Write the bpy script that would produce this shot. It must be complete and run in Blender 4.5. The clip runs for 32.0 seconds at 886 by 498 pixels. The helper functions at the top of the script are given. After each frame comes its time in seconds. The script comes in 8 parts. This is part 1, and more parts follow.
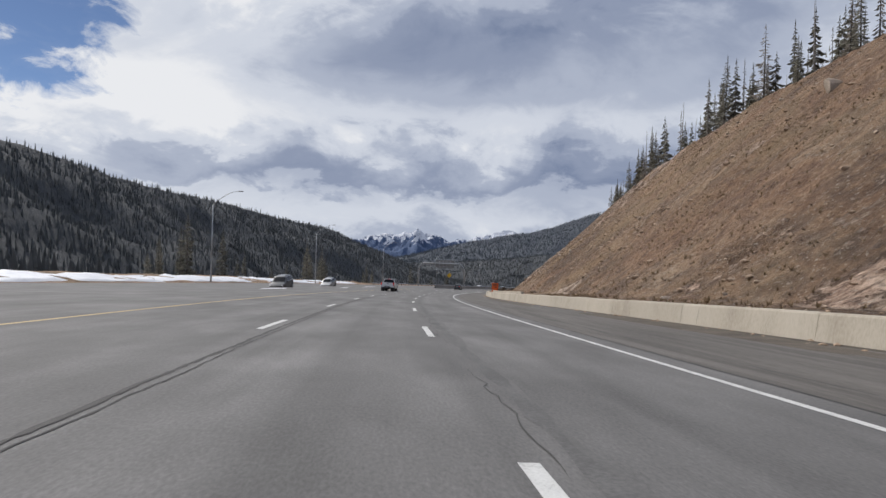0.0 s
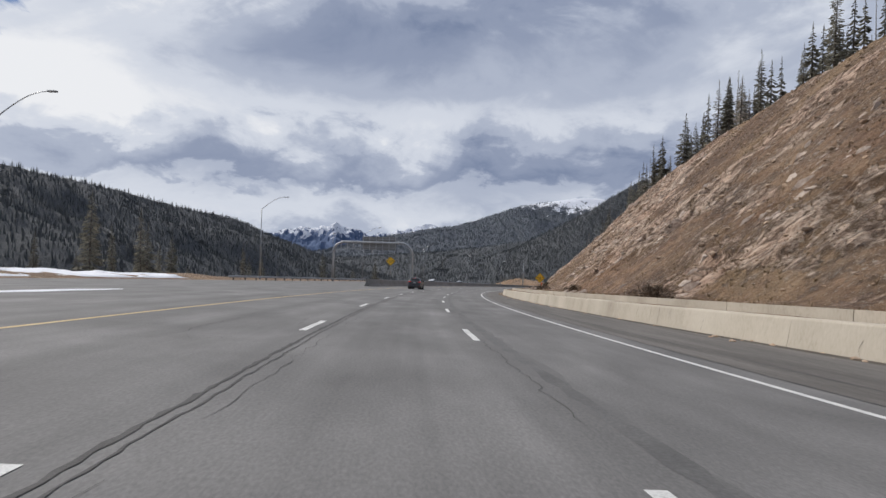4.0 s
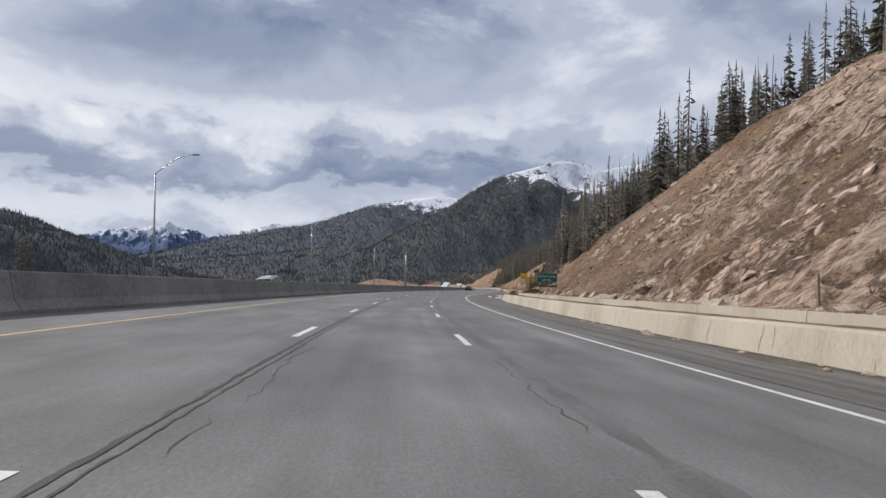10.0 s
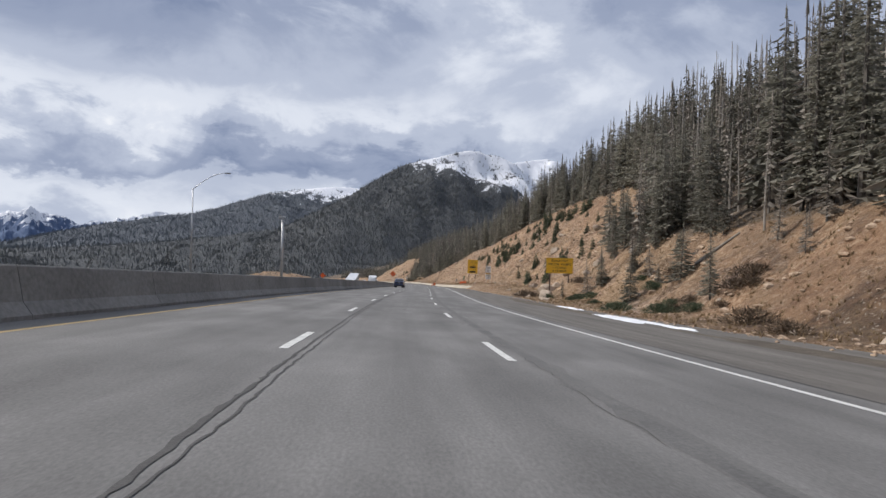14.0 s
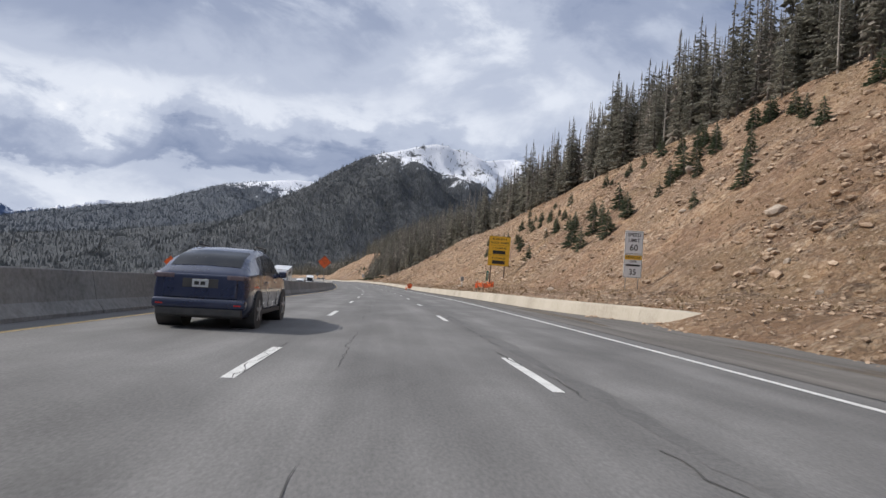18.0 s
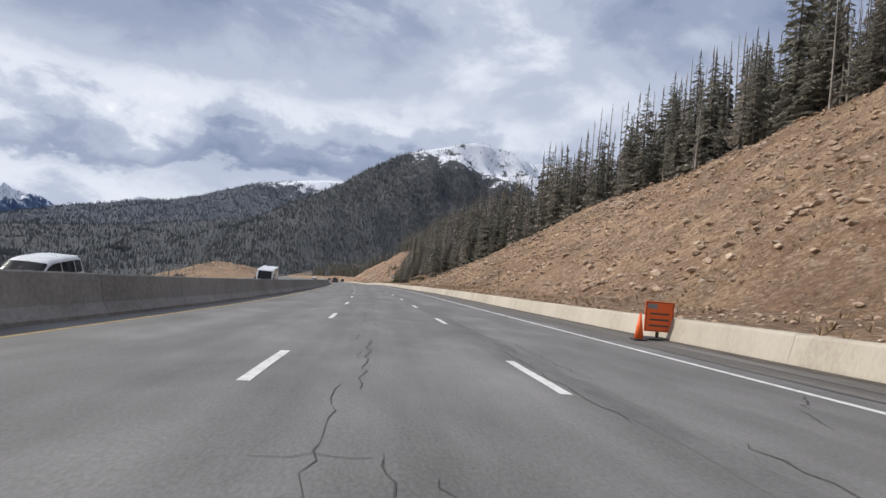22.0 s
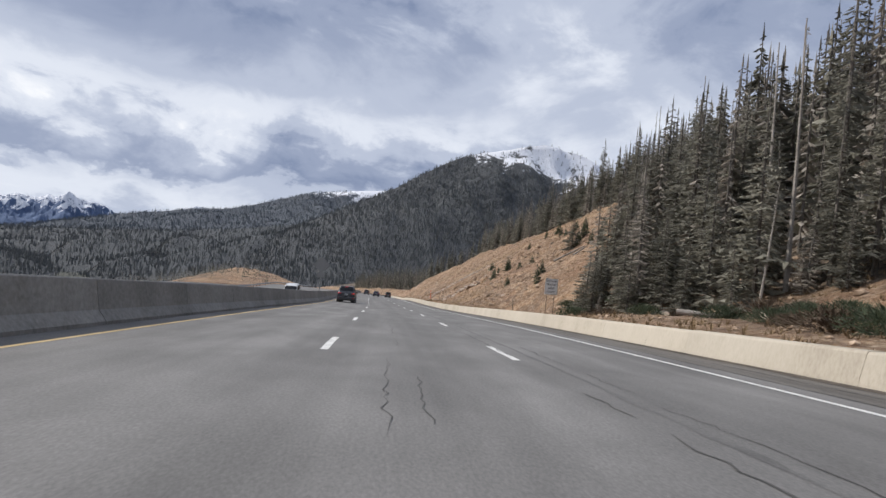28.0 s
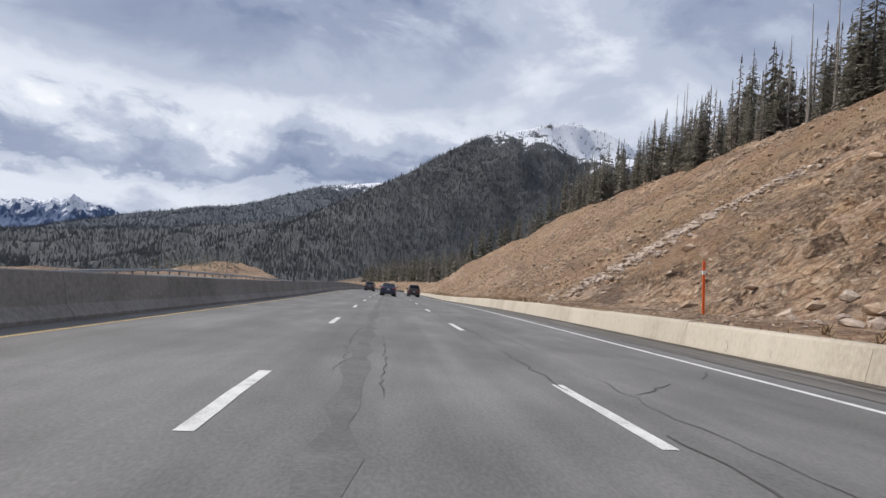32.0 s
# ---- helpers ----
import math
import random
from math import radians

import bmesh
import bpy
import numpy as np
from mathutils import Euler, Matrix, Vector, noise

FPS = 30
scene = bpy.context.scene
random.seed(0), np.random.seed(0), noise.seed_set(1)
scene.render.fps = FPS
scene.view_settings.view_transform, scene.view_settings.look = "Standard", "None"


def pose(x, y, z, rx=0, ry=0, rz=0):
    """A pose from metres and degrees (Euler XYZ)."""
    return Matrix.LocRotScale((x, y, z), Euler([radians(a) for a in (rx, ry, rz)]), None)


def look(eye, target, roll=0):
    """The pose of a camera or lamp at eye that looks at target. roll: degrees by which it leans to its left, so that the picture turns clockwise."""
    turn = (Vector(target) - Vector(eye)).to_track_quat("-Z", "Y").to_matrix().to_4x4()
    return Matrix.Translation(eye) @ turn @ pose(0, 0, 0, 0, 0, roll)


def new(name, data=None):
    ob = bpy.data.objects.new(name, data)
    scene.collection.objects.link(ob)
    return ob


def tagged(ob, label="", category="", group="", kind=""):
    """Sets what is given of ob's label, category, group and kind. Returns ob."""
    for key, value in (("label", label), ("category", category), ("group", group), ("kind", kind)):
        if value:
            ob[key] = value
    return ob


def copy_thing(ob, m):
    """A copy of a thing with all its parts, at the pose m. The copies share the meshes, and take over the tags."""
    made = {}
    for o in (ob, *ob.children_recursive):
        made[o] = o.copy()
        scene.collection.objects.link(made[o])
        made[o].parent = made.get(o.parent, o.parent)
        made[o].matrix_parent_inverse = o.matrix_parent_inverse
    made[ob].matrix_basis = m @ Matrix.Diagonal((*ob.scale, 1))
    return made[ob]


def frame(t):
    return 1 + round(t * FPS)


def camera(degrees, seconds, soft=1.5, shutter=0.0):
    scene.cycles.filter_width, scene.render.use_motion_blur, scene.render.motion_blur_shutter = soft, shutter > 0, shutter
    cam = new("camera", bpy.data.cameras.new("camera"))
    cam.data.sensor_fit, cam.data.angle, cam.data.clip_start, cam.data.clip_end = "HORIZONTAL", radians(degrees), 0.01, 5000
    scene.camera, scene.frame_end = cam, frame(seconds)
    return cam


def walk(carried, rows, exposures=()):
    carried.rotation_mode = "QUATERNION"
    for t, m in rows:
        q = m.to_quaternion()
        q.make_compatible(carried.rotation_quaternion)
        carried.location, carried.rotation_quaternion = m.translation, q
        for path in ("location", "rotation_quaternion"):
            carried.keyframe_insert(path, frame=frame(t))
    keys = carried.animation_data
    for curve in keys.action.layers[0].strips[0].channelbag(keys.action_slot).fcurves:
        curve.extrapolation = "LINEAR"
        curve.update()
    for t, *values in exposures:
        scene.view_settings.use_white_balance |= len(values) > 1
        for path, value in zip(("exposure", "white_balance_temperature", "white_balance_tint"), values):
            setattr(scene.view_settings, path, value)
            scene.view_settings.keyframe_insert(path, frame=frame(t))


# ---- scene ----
# The road's axis is the middle of the centre lane; s runs along it, u to its right, h up from its surface.
SPEED = 24.6
GRADE = [0.0608, 0.0682, 0.0658, 0.0654, 0.0667, 0.0661, 0.0632, 0.0650, 0.0627, 0.0614, 0.0675, 0.0650, 0.0574, 0.0601, 0.0578, 0.0688, 0.0586, 0.0603, 0.0626, 0.0635, 0.0620, 0.0620, 0.0620]
CROSS = [0.0275, 0.0316, 0.0376, 0.0383, 0.0375, 0.0433, 0.0415, 0.0397, 0.0381, 0.0111, -0.0127, -0.0204, -0.0286, -0.0317, -0.0322, -0.0233, -0.0012, -0.0043, 0.0450]
HEADING = [5.64, 1.48, -3.48, -8.73, -13.41, -16.99, -21.00, -25.77, -29.30, -29.31, -28.34, -26.01, -23.85, -22.85, -21.08, -20.33, -19.31, -20.00, -20.45, -20.20, -16.50, -12.00, -6.00]
KNOT = 2.0 * SPEED
S0, S1 = -120.0, 1400.0


def eased(knots, k):
    """A smooth curve through evenly spaced knots."""
    k = min(max(k, 0.0), len(knots) - 1.001)
    i = int(k)
    f = k - i
    p = [knots[min(max(j, 0), len(knots) - 1)] for j in (i - 1, i, i + 1, i + 2)]
    return p[1] + 0.5 * f * (p[2] - p[0] + f * (2 * p[0] - 5 * p[1] + 4 * p[2] - p[3] + f * (3 * (p[1] - p[2]) + p[3] - p[0])))


def heading(s):
    """Degrees to the left of north."""
    return eased(HEADING, s / KNOT)


def grade(s):
    """Fall of the road, metres a metre."""
    return eased(GRADE, s / KNOT)


def cross(s):
    """Fall of the carriageway to its right, metres a metre."""
    return eased(CROSS, s / KNOT)


AXIS = {0: (0.25, 0.0, 0.0)}
for _i in range(0, int(S1) + 2):
    _a = radians(heading(_i + 0.5))
    AXIS[_i + 1] = (AXIS[_i][0] - math.sin(_a), AXIS[_i][1] + math.cos(_a), AXIS[_i][2] - grade(_i + 0.5))
for _i in range(0, int(S0) - 2, -1):
    _a = radians(heading(_i - 0.5))
    AXIS[_i - 1] = (AXIS[_i][0] + math.sin(_a), AXIS[_i][1] - math.cos(_a), AXIS[_i][2] + grade(_i - 0.5))


def at(s, u, h=0.0):
    """World place of road coordinates."""
    i = math.floor(s)
    f = s - i
    a, b = AXIS[i], AXIS[i + 1]
    r = radians(heading(s))
    z = a[2] + (b[2] - a[2]) * f - 0.03 * min(max(u, -9.0), 9.0) - (cross(s) - 0.03) * min(max(u, -36.0), 60.0) + h
    return Vector((a[0] + (b[0] - a[0]) * f + math.cos(r) * u, a[1] + (b[1] - a[1]) * f + math.sin(r) * u, z))


def stand(s, u, h=0.0, turn=0.0):
    """An upright pose at road coordinates, its y axis along the road (turn: degrees to the left)."""
    p = at(s, u, h)
    return pose(p.x, p.y, p.z, 0, 0, heading(s) + turn)


def on_road(s, u, h=0.0, turn=0.0):
    """The same, leaning with the road's fall."""
    p = at(s, u, h)
    return pose(p.x, p.y, p.z, 0, 0, heading(s)) @ pose(0, 0, 0, -math.degrees(math.atan(grade(s))), math.degrees(math.atan(cross(s))), turn)


# metres gained on a steady speed, every two seconds
GAIN = [-1.73, -1.74, -2.19, -3.12, -3.78, -3.59, -2.64, -1.40, -0.18, 0.68, -0.21, -0.35, -0.60, 1.50, 5.96, 8.76, 11.95]


def along(t):
    return t * SPEED + eased(GAIN, t / 2.0)


# seconds, yaw, pitch, roll
VIEW = [
    (0.0, 0.27, -0.22, -1.71),
    (0.5, -0.33, 0.23, -1.71),
    (1.0, -1.12, -0.28, -1.72),
    (1.5, -1.94, 0.12, -1.70),
    (2.0, -2.69, -0.22, -1.71),
    (2.5, -3.48, -0.68, -1.71),
    (3.0, -4.76, -0.69, -1.69),
    (3.5, -6.15, -0.57, -1.69),
    (5.5, -11.35, -0.41, -1.56),
    (6.0, -12.97, -0.36, -1.51),
    (6.5, -14.27, -0.46, -1.43),
    (7.0, -15.40, -0.37, -1.43),
    (7.5, -16.75, -0.31, -1.40),
    (8.0, -17.91, -0.21, -1.37),
    (8.5, -18.91, -0.26, -1.29),
    (9.0, -19.73, -0.28, -1.18),
    (9.5, -20.57, -0.33, -1.09),
    (10.0, -21.46, -0.01, -1.05),
    (10.5, -22.00, -0.24, -1.06),
    (11.0, -22.87, -0.25, -1.05),
    (11.5, -23.99, 0.18, -1.12),
    (12.0, -25.01, -0.16, -1.16),
    (12.5, -25.95, -0.10, -1.32),
    (13.0, -27.07, -0.05, -1.38),
    (13.5, -29.08, -0.34, -1.57),
    (15.5, -34.26, 0.01, -2.09),
    (16.0, -34.89, -0.19, -2.39),
    (16.5, -35.14, 0.29, -2.61),
    (17.0, -35.21, 0.28, -2.85),
    (17.5, -35.19, 0.02, -3.08),
    (18.0, -34.59, -0.14, -3.38),
    (18.5, -34.21, 0.08, -3.77),
    (19.0, -33.62, -0.18, -4.06),
    (19.5, -33.37, 0.13, -4.29),
    (20.0, -33.21, 0.10, -4.62),
    (20.5, -32.80, 0.20, -4.80),
    (21.0, -32.48, 0.11, -4.89),
    (21.5, -32.05, 0.26, -4.89),
    (22.0, -31.38, 0.24, -5.02),
    (22.5, -30.60, 0.26, -5.15),
    (23.0, -29.95, 0.80, -5.27),
    (23.5, -29.41, 0.57, -5.36),
    (24.0, -28.91, 0.73, -5.45),
    (24.5, -28.33, 0.66, -5.55),
    (25.0, -28.16, 0.80, -5.64),
    (25.5, -28.11, 0.74, -5.69),
    (27.5, -26.69, 0.81, -5.86),
    (28.0, -26.20, 1.22, -5.89),
    (28.5, -25.57, 0.44, -5.87),
    (29.0, -25.25, 0.29, -5.77),
    (29.5, -25.26, 0.20, -5.60),
    (30.0, -25.48, 0.18, -5.33),
    (30.5, -25.50, 0.39, -5.02),
    (31.0, -25.76, 1.08, -4.65),
    (31.5, -25.23, 0.33, -4.33),
    (32.0, -25.04, 0.47, -4.13),
]
EYE_U = [0.86, 0.57, 0.27, 0.03, 0.12, 0.30, 0.21, -0.16, -0.43, -0.20, -0.45, -0.40, -0.27, -0.56, -0.84, -0.89, -0.49]
EYE_H = 1.14
cam = camera(73.0, 32.0)
ROWS = []
for t, yaw, pitch, roll in VIEW:
    e = at(along(t), eased(EYE_U, t / 2.0), EYE_H)
    ROWS.append((t, pose(e.x, e.y, e.z, 90 + pitch, roll, yaw)))
walk(cam, ROWS, [(0.0, -0.25), (8.0, -0.15), (13.0, -0.05), (17.0, 0.05), (32.0, 0.03)])

# ---- sky, sun, light ----
SUN_BEARING, SUN_HEIGHT = 48.0, 40.0
world = bpy.data.worlds.new("sky")
scene.world = world
world.use_nodes = True


class Nodes:
    """Short hand for building a node tree."""

    def __init__(self, tree, keep=False):
        self.tree = tree
        if not keep:
            tree.nodes.clear()

    def add(self, kind, **settings):
        n = self.tree.nodes.new(kind)
        links = {}
        for key, value in settings.items():
            if key.startswith("i_"):
                links[key[2:]] = value
            else:
                setattr(n, key, value)
        for key, value in links.items():
            socket = n.inputs[int(key)] if key.isdigit() else n.inputs[key.replace("_", " ")]
            if isinstance(value, bpy.types.NodeSocket):
                self.tree.links.new(value, socket)
            else:
                socket.default_value = value
        return n

    def math(self, op, a, b=0.0, clamp=False):
        return self.add("ShaderNodeMath", operation=op, use_clamp=clamp, i_0=a, i_1=b).outputs[0]

    def ramp(self, fac, stops, ease="LINEAR"):
        n = self.add("ShaderNodeValToRGB", i_0=fac)
        n.color_ramp.interpolation = ease
        while len(n.color_ramp.elements) < len(stops):
            n.color_ramp.elements.new(0.5)
        for e, (p, c) in zip(n.color_ramp.elements, stops):
            e.position = p
            e.color = (*c, 1.0) if isinstance(c, tuple) else (c, c, c, 1.0)
        return n.outputs[0]

    def noise(self, vector, scale, detail=4.0, rough=0.55, distort=0.0):
        return self.add("ShaderNodeTexNoise", i_Vector=vector, i_Scale=scale, i_Detail=detail, i_Roughness=rough, i_Distortion=distort).outputs[0]

    def mix(self, fac, a, b, how="MIX"):
        n = self.add("ShaderNodeMix", data_type="RGBA", blend_type=how)
        for i, v in ((0, fac), (6, a), (7, b)):
            if isinstance(v, bpy.types.NodeSocket):
                self.tree.links.new(v, n.inputs[i])
            else:
                n.inputs[i].default_value = v if i == 0 else (*v, 1.0)
        return n.outputs[2]


def build_sky():
    n = Nodes(world.node_tree)
    sky = n.add("ShaderNodeTexSky", sky_type="NISHITA", sun_disc=False, sun_elevation=radians(SUN_HEIGHT),
                sun_rotation=radians(-SUN_BEARING), altitude=3300.0).outputs[0]
    blue = n.mix(1.0, sky, (0.07, 0.075, 0.085), "MULTIPLY")
    d = n.add("ShaderNodeTexCoord").outputs["Generated"]
    xyz = n.add("ShaderNodeSeparateXYZ", i_0=d)
    tall = n.add("ShaderNodeMapping", i_Vector=d, i_Scale=(1.0, 1.0, 1.9)).outputs[0]
    shift = n.add("ShaderNodeVectorMath", operation="ADD", i_0=tall, i_1=(3.1, 1.7, 0.4)).outputs[0]
    puff = n.noise(shift, 3.4, 8.0, 0.56, 0.5)
    small = n.noise(shift, 11.0, 6.0, 0.6, 0.4)
    broad = n.noise(shift, 1.3, 3.0, 0.5, 0.2)
    side = n.math("MULTIPLY", n.math("ARCTAN2", xyz.outputs[0], xyz.outputs[1]), 57.3)
    level = n.math("MULTIPLY", n.math("MAXIMUM", xyz.outputs[2], 0.0), 57.3)
    level = n.math("ADD", level, n.math("ADD", n.math("MULTIPLY", n.math("SUBTRACT", puff, 0.5), 9.0), n.math("MULTIPLY", n.math("SUBTRACT", small, 0.5), 7.0)))
    # heaps of cumulus in layers: a bright row by the horizon, a shaded base above it, sunlit tops, then grey undersides
    layer = n.ramp(n.math("DIVIDE", level, 60.0), [(0.0, 0.58), (0.06, 0.74), (0.082, 0.64), (0.102, 0.31), (0.128, 0.33), (0.155, 0.52), (0.195, 0.68), (0.25, 0.44), (0.31, 0.34), (0.38, 0.50), (0.48, 0.44), (0.8, 0.50)], "EASE")
    plain = n.ramp(n.math("ADD", n.math("DIVIDE", side, 100.0), n.math("MULTIPLY", broad, 0.3)), [(0.36, 0.0), (0.62, 0.75)], "EASE")
    layer = n.math("ADD", n.math("MULTIPLY", layer, n.math("SUBTRACT", 1.0, plain)), n.math("MULTIPLY", plain, 0.44))
    _s = (-math.sin(radians(SUN_BEARING)) * math.cos(radians(SUN_HEIGHT)), math.cos(radians(SUN_BEARING)) * math.cos(radians(SUN_HEIGHT)), math.sin(radians(SUN_HEIGHT)))
    toward = n.add("ShaderNodeVectorMath", operation="DOT_PRODUCT", i_0=d, i_1=_s).outputs["Value"]
    lit = n.math("ADD", n.math("MULTIPLY", n.math("SUBTRACT", puff, 0.5), 1.15), n.math("MULTIPLY", n.math("SUBTRACT", broad, 0.5), 1.2))
    lit = n.math("ADD", lit, n.math("MULTIPLY", n.math("SUBTRACT", small, 0.5), 0.34))
    lit = n.math("ADD", n.math("ADD", lit, layer), n.math("MULTIPLY", n.ramp(toward, [(0.72, 0.0), (0.93, 1.0)], "EASE"), 0.34))
    body = n.ramp(lit, [(0.06, (0.185, 0.24, 0.38)), (0.30, (0.32, 0.375, 0.515)), (0.52, (0.49, 0.545, 0.675)), (0.74, (0.74, 0.785, 0.88)), (0.95, (0.97, 0.985, 1.02))], "EASE")
    # the one large gap in the clouds, low in the north-west
    _h, _v = radians(38.5), radians(19.5)
    gap = n.add("ShaderNodeVectorMath", operation="DOT_PRODUCT", i_0=d, i_1=(-math.sin(_h) * math.cos(_v), math.cos(_h) * math.cos(_v), math.sin(_v))).outputs["Value"]
    gap = n.ramp(n.math("ADD", gap, n.math("MULTIPLY", n.math("SUBTRACT", small, 0.5), 0.05)), [(0.985, 0.0), (0.993, 1.0)], "EASE")
    cover = n.math("SUBTRACT", 1.0, gap, True)
    n.add("ShaderNodeOutputWorld", i_0=n.add("ShaderNodeBackground", i_0=n.mix(cover, blue, body), i_1=1.0).outputs[0])


build_sky()
sun = new("sun", bpy.data.lights.new("sun", "SUN"))
sun.data.energy, sun.data.angle, sun.data.color = 3.6, radians(0.6), (1.0, 0.945, 0.885)
_b, _e = radians(SUN_BEARING), radians(SUN_HEIGHT)
sun.matrix_world = look((0, 0, 60), Vector((0, 0, 60)) - Vector((-math.sin(_b) * math.cos(_e), math.cos(_b) * math.cos(_e), math.sin(_e))))


# ---- materials ----
def material(name, stops, scale=1.0, fine=12.0, rough=0.85, bump=0.3, metal=0.0, spread=0.5, coords="world", stretch=(1, 1, 1), random_tint=0.0, depth=0.02, island=0.0, through_light=0.0):
    """A surface with colour varied at two scales and fine relief. stops: colours from the darkest patches to the lightest."""
    m = bpy.data.materials.new(name)
    m.use_nodes = True
    n = Nodes(m.node_tree)
    if coords == "world":
        p = n.add("ShaderNodeNewGeometry").outputs["Position"]
    else:
        p = n.add("ShaderNodeTexCoord").outputs["UV" if coords == "uv" else "Object"]
    p = n.add("ShaderNodeMapping", i_Vector=p, i_Scale=stretch).outputs[0]
    a = n.noise(p, scale, 5.0, 0.6, 0.2)
    b = n.noise(p, fine, 4.0, 0.65)
    f = n.math("ADD", n.math("MULTIPLY", a, 1.0 - spread), n.math("MULTIPLY", b, spread))
    k = len(stops) - 1
    col = n.ramp(f, [(0.33 + 0.34 * i / max(k, 1), c) for i, c in enumerate(stops)])
    if random_tint:
        r = n.add("ShaderNodeObjectInfo").outputs["Random"]
        v = n.math("ADD", n.math("MULTIPLY", r, 2 * random_tint), 1.0 - random_tint)
        col = n.mix(1.0, col, n.add("ShaderNodeCombineColor", i_0=v, i_1=v, i_2=v).outputs[0], "MULTIPLY")
    if island:
        r = n.add("ShaderNodeNewGeometry").outputs["Random Per Island"]
        v = n.math("ADD", n.math("MULTIPLY", r, 2 * island), 1.0 - island)
        col = n.mix(1.0, col, n.add("ShaderNodeCombineColor", i_0=v, i_1=v, i_2=v).outputs[0], "MULTIPLY")
    s = n.add("ShaderNodeBsdfPrincipled", i_Base_Color=col, i_Roughness=rough, i_Metallic=metal)
    if bump:
        hgt = n.add("ShaderNodeBump", i_Strength=bump, i_Distance=depth, i_Height=b)
        n.tree.links.new(hgt.outputs[0], s.inputs["Normal"])
    out = s.outputs[0]
    if through_light:
        out = n.add("ShaderNodeMixShader", i_0=through_light, i_1=out, i_2=n.add("ShaderNodeBsdfTranslucent", i_Color=col).outputs[0]).outputs[0]
    n.add("ShaderNodeOutputMaterial", i_0=out)
    return m


ASPHALT = material("asphalt", [(0.085, 0.083, 0.081), (0.142, 0.139, 0.136), (0.215, 0.21, 0.205)], 0.5, 34.0, 0.88, 0.35, coords="uv", stretch=(0.45, 1, 1), spread=0.42, depth=0.004)


def add_wear(m):
    """Oil drips down each lane's middle and paler wheel tracks, lanes 3.66 m wide."""
    n = Nodes(m.node_tree, True)
    bsdf = n.tree.nodes["Principled BSDF"]
    col = bsdf.inputs["Base Color"].links[0].from_socket
    uv = n.add("ShaderNodeTexCoord").outputs["UV"]
    xyz = n.add("ShaderNodeSeparateXYZ", i_0=uv)
    wob = n.math("MULTIPLY", n.math("SUBTRACT", n.noise(uv, 0.05, 3.0), 0.5), 0.5)
    wave = n.math("COSINE", n.math("MULTIPLY", n.math("ADD", xyz.outputs[1], wob), 2 * math.pi / 1.83))
    streak = n.noise(n.add("ShaderNodeMapping", i_Vector=uv, i_Scale=(0.02, 1.2, 1.0)).outputs[0], 1.0, 5.0, 0.6)
    k = n.math("ADD", n.math("MULTIPLY", wave, -0.045), n.math("ADD", 0.60, n.math("MULTIPLY", streak, 0.80)))
    wear = n.mix(1.0, col, n.add("ShaderNodeCombineColor", i_0=k, i_1=k, i_2=k).outputs[0], "MULTIPLY")
    n.tree.links.new(wear, bsdf.inputs["Base Color"])


add_wear(ASPHALT)
SHOULDER = material("old_asphalt", [(0.058, 0.053, 0.048), (0.118, 0.109, 0.099), (0.20, 0.187, 0.17)], 1.1, 30.0, 0.92, 0.6, coords="uv", stretch=(0.09, 1.6, 1), depth=0.006)
TAR = material("crack_tar", [(0.045, 0.044, 0.043), (0.085, 0.083, 0.08)], 2.0, 40.0, 0.85, 0.3)
PAINT_WHITE = material("white_road_paint", [(0.34, 0.34, 0.33), (0.62, 0.62, 0.60), (0.72, 0.72, 0.70)], 3.0, 45.0, 0.7, 0.2)
PAINT_YELLOW = material("yellow_road_paint", [(0.34, 0.25, 0.12), (0.52, 0.38, 0.18), (0.60, 0.46, 0.25)], 2.0, 45.0, 0.7, 0.2)
CONCRETE = material("pale_concrete", [(0.31, 0.268, 0.21), (0.44, 0.392, 0.318), (0.51, 0.462, 0.385)], 0.35, 14.0, 0.9, 0.25, random_tint=0.06, depth=0.006, stretch=(1, 1, 0.4), spread=0.35)
BARRIER = material("grey_concrete", [(0.14, 0.135, 0.125), (0.24, 0.232, 0.218), (0.33, 0.32, 0.30)], 0.4, 8.0, 0.92, 0.35, random_tint=0.08, depth=0.01)


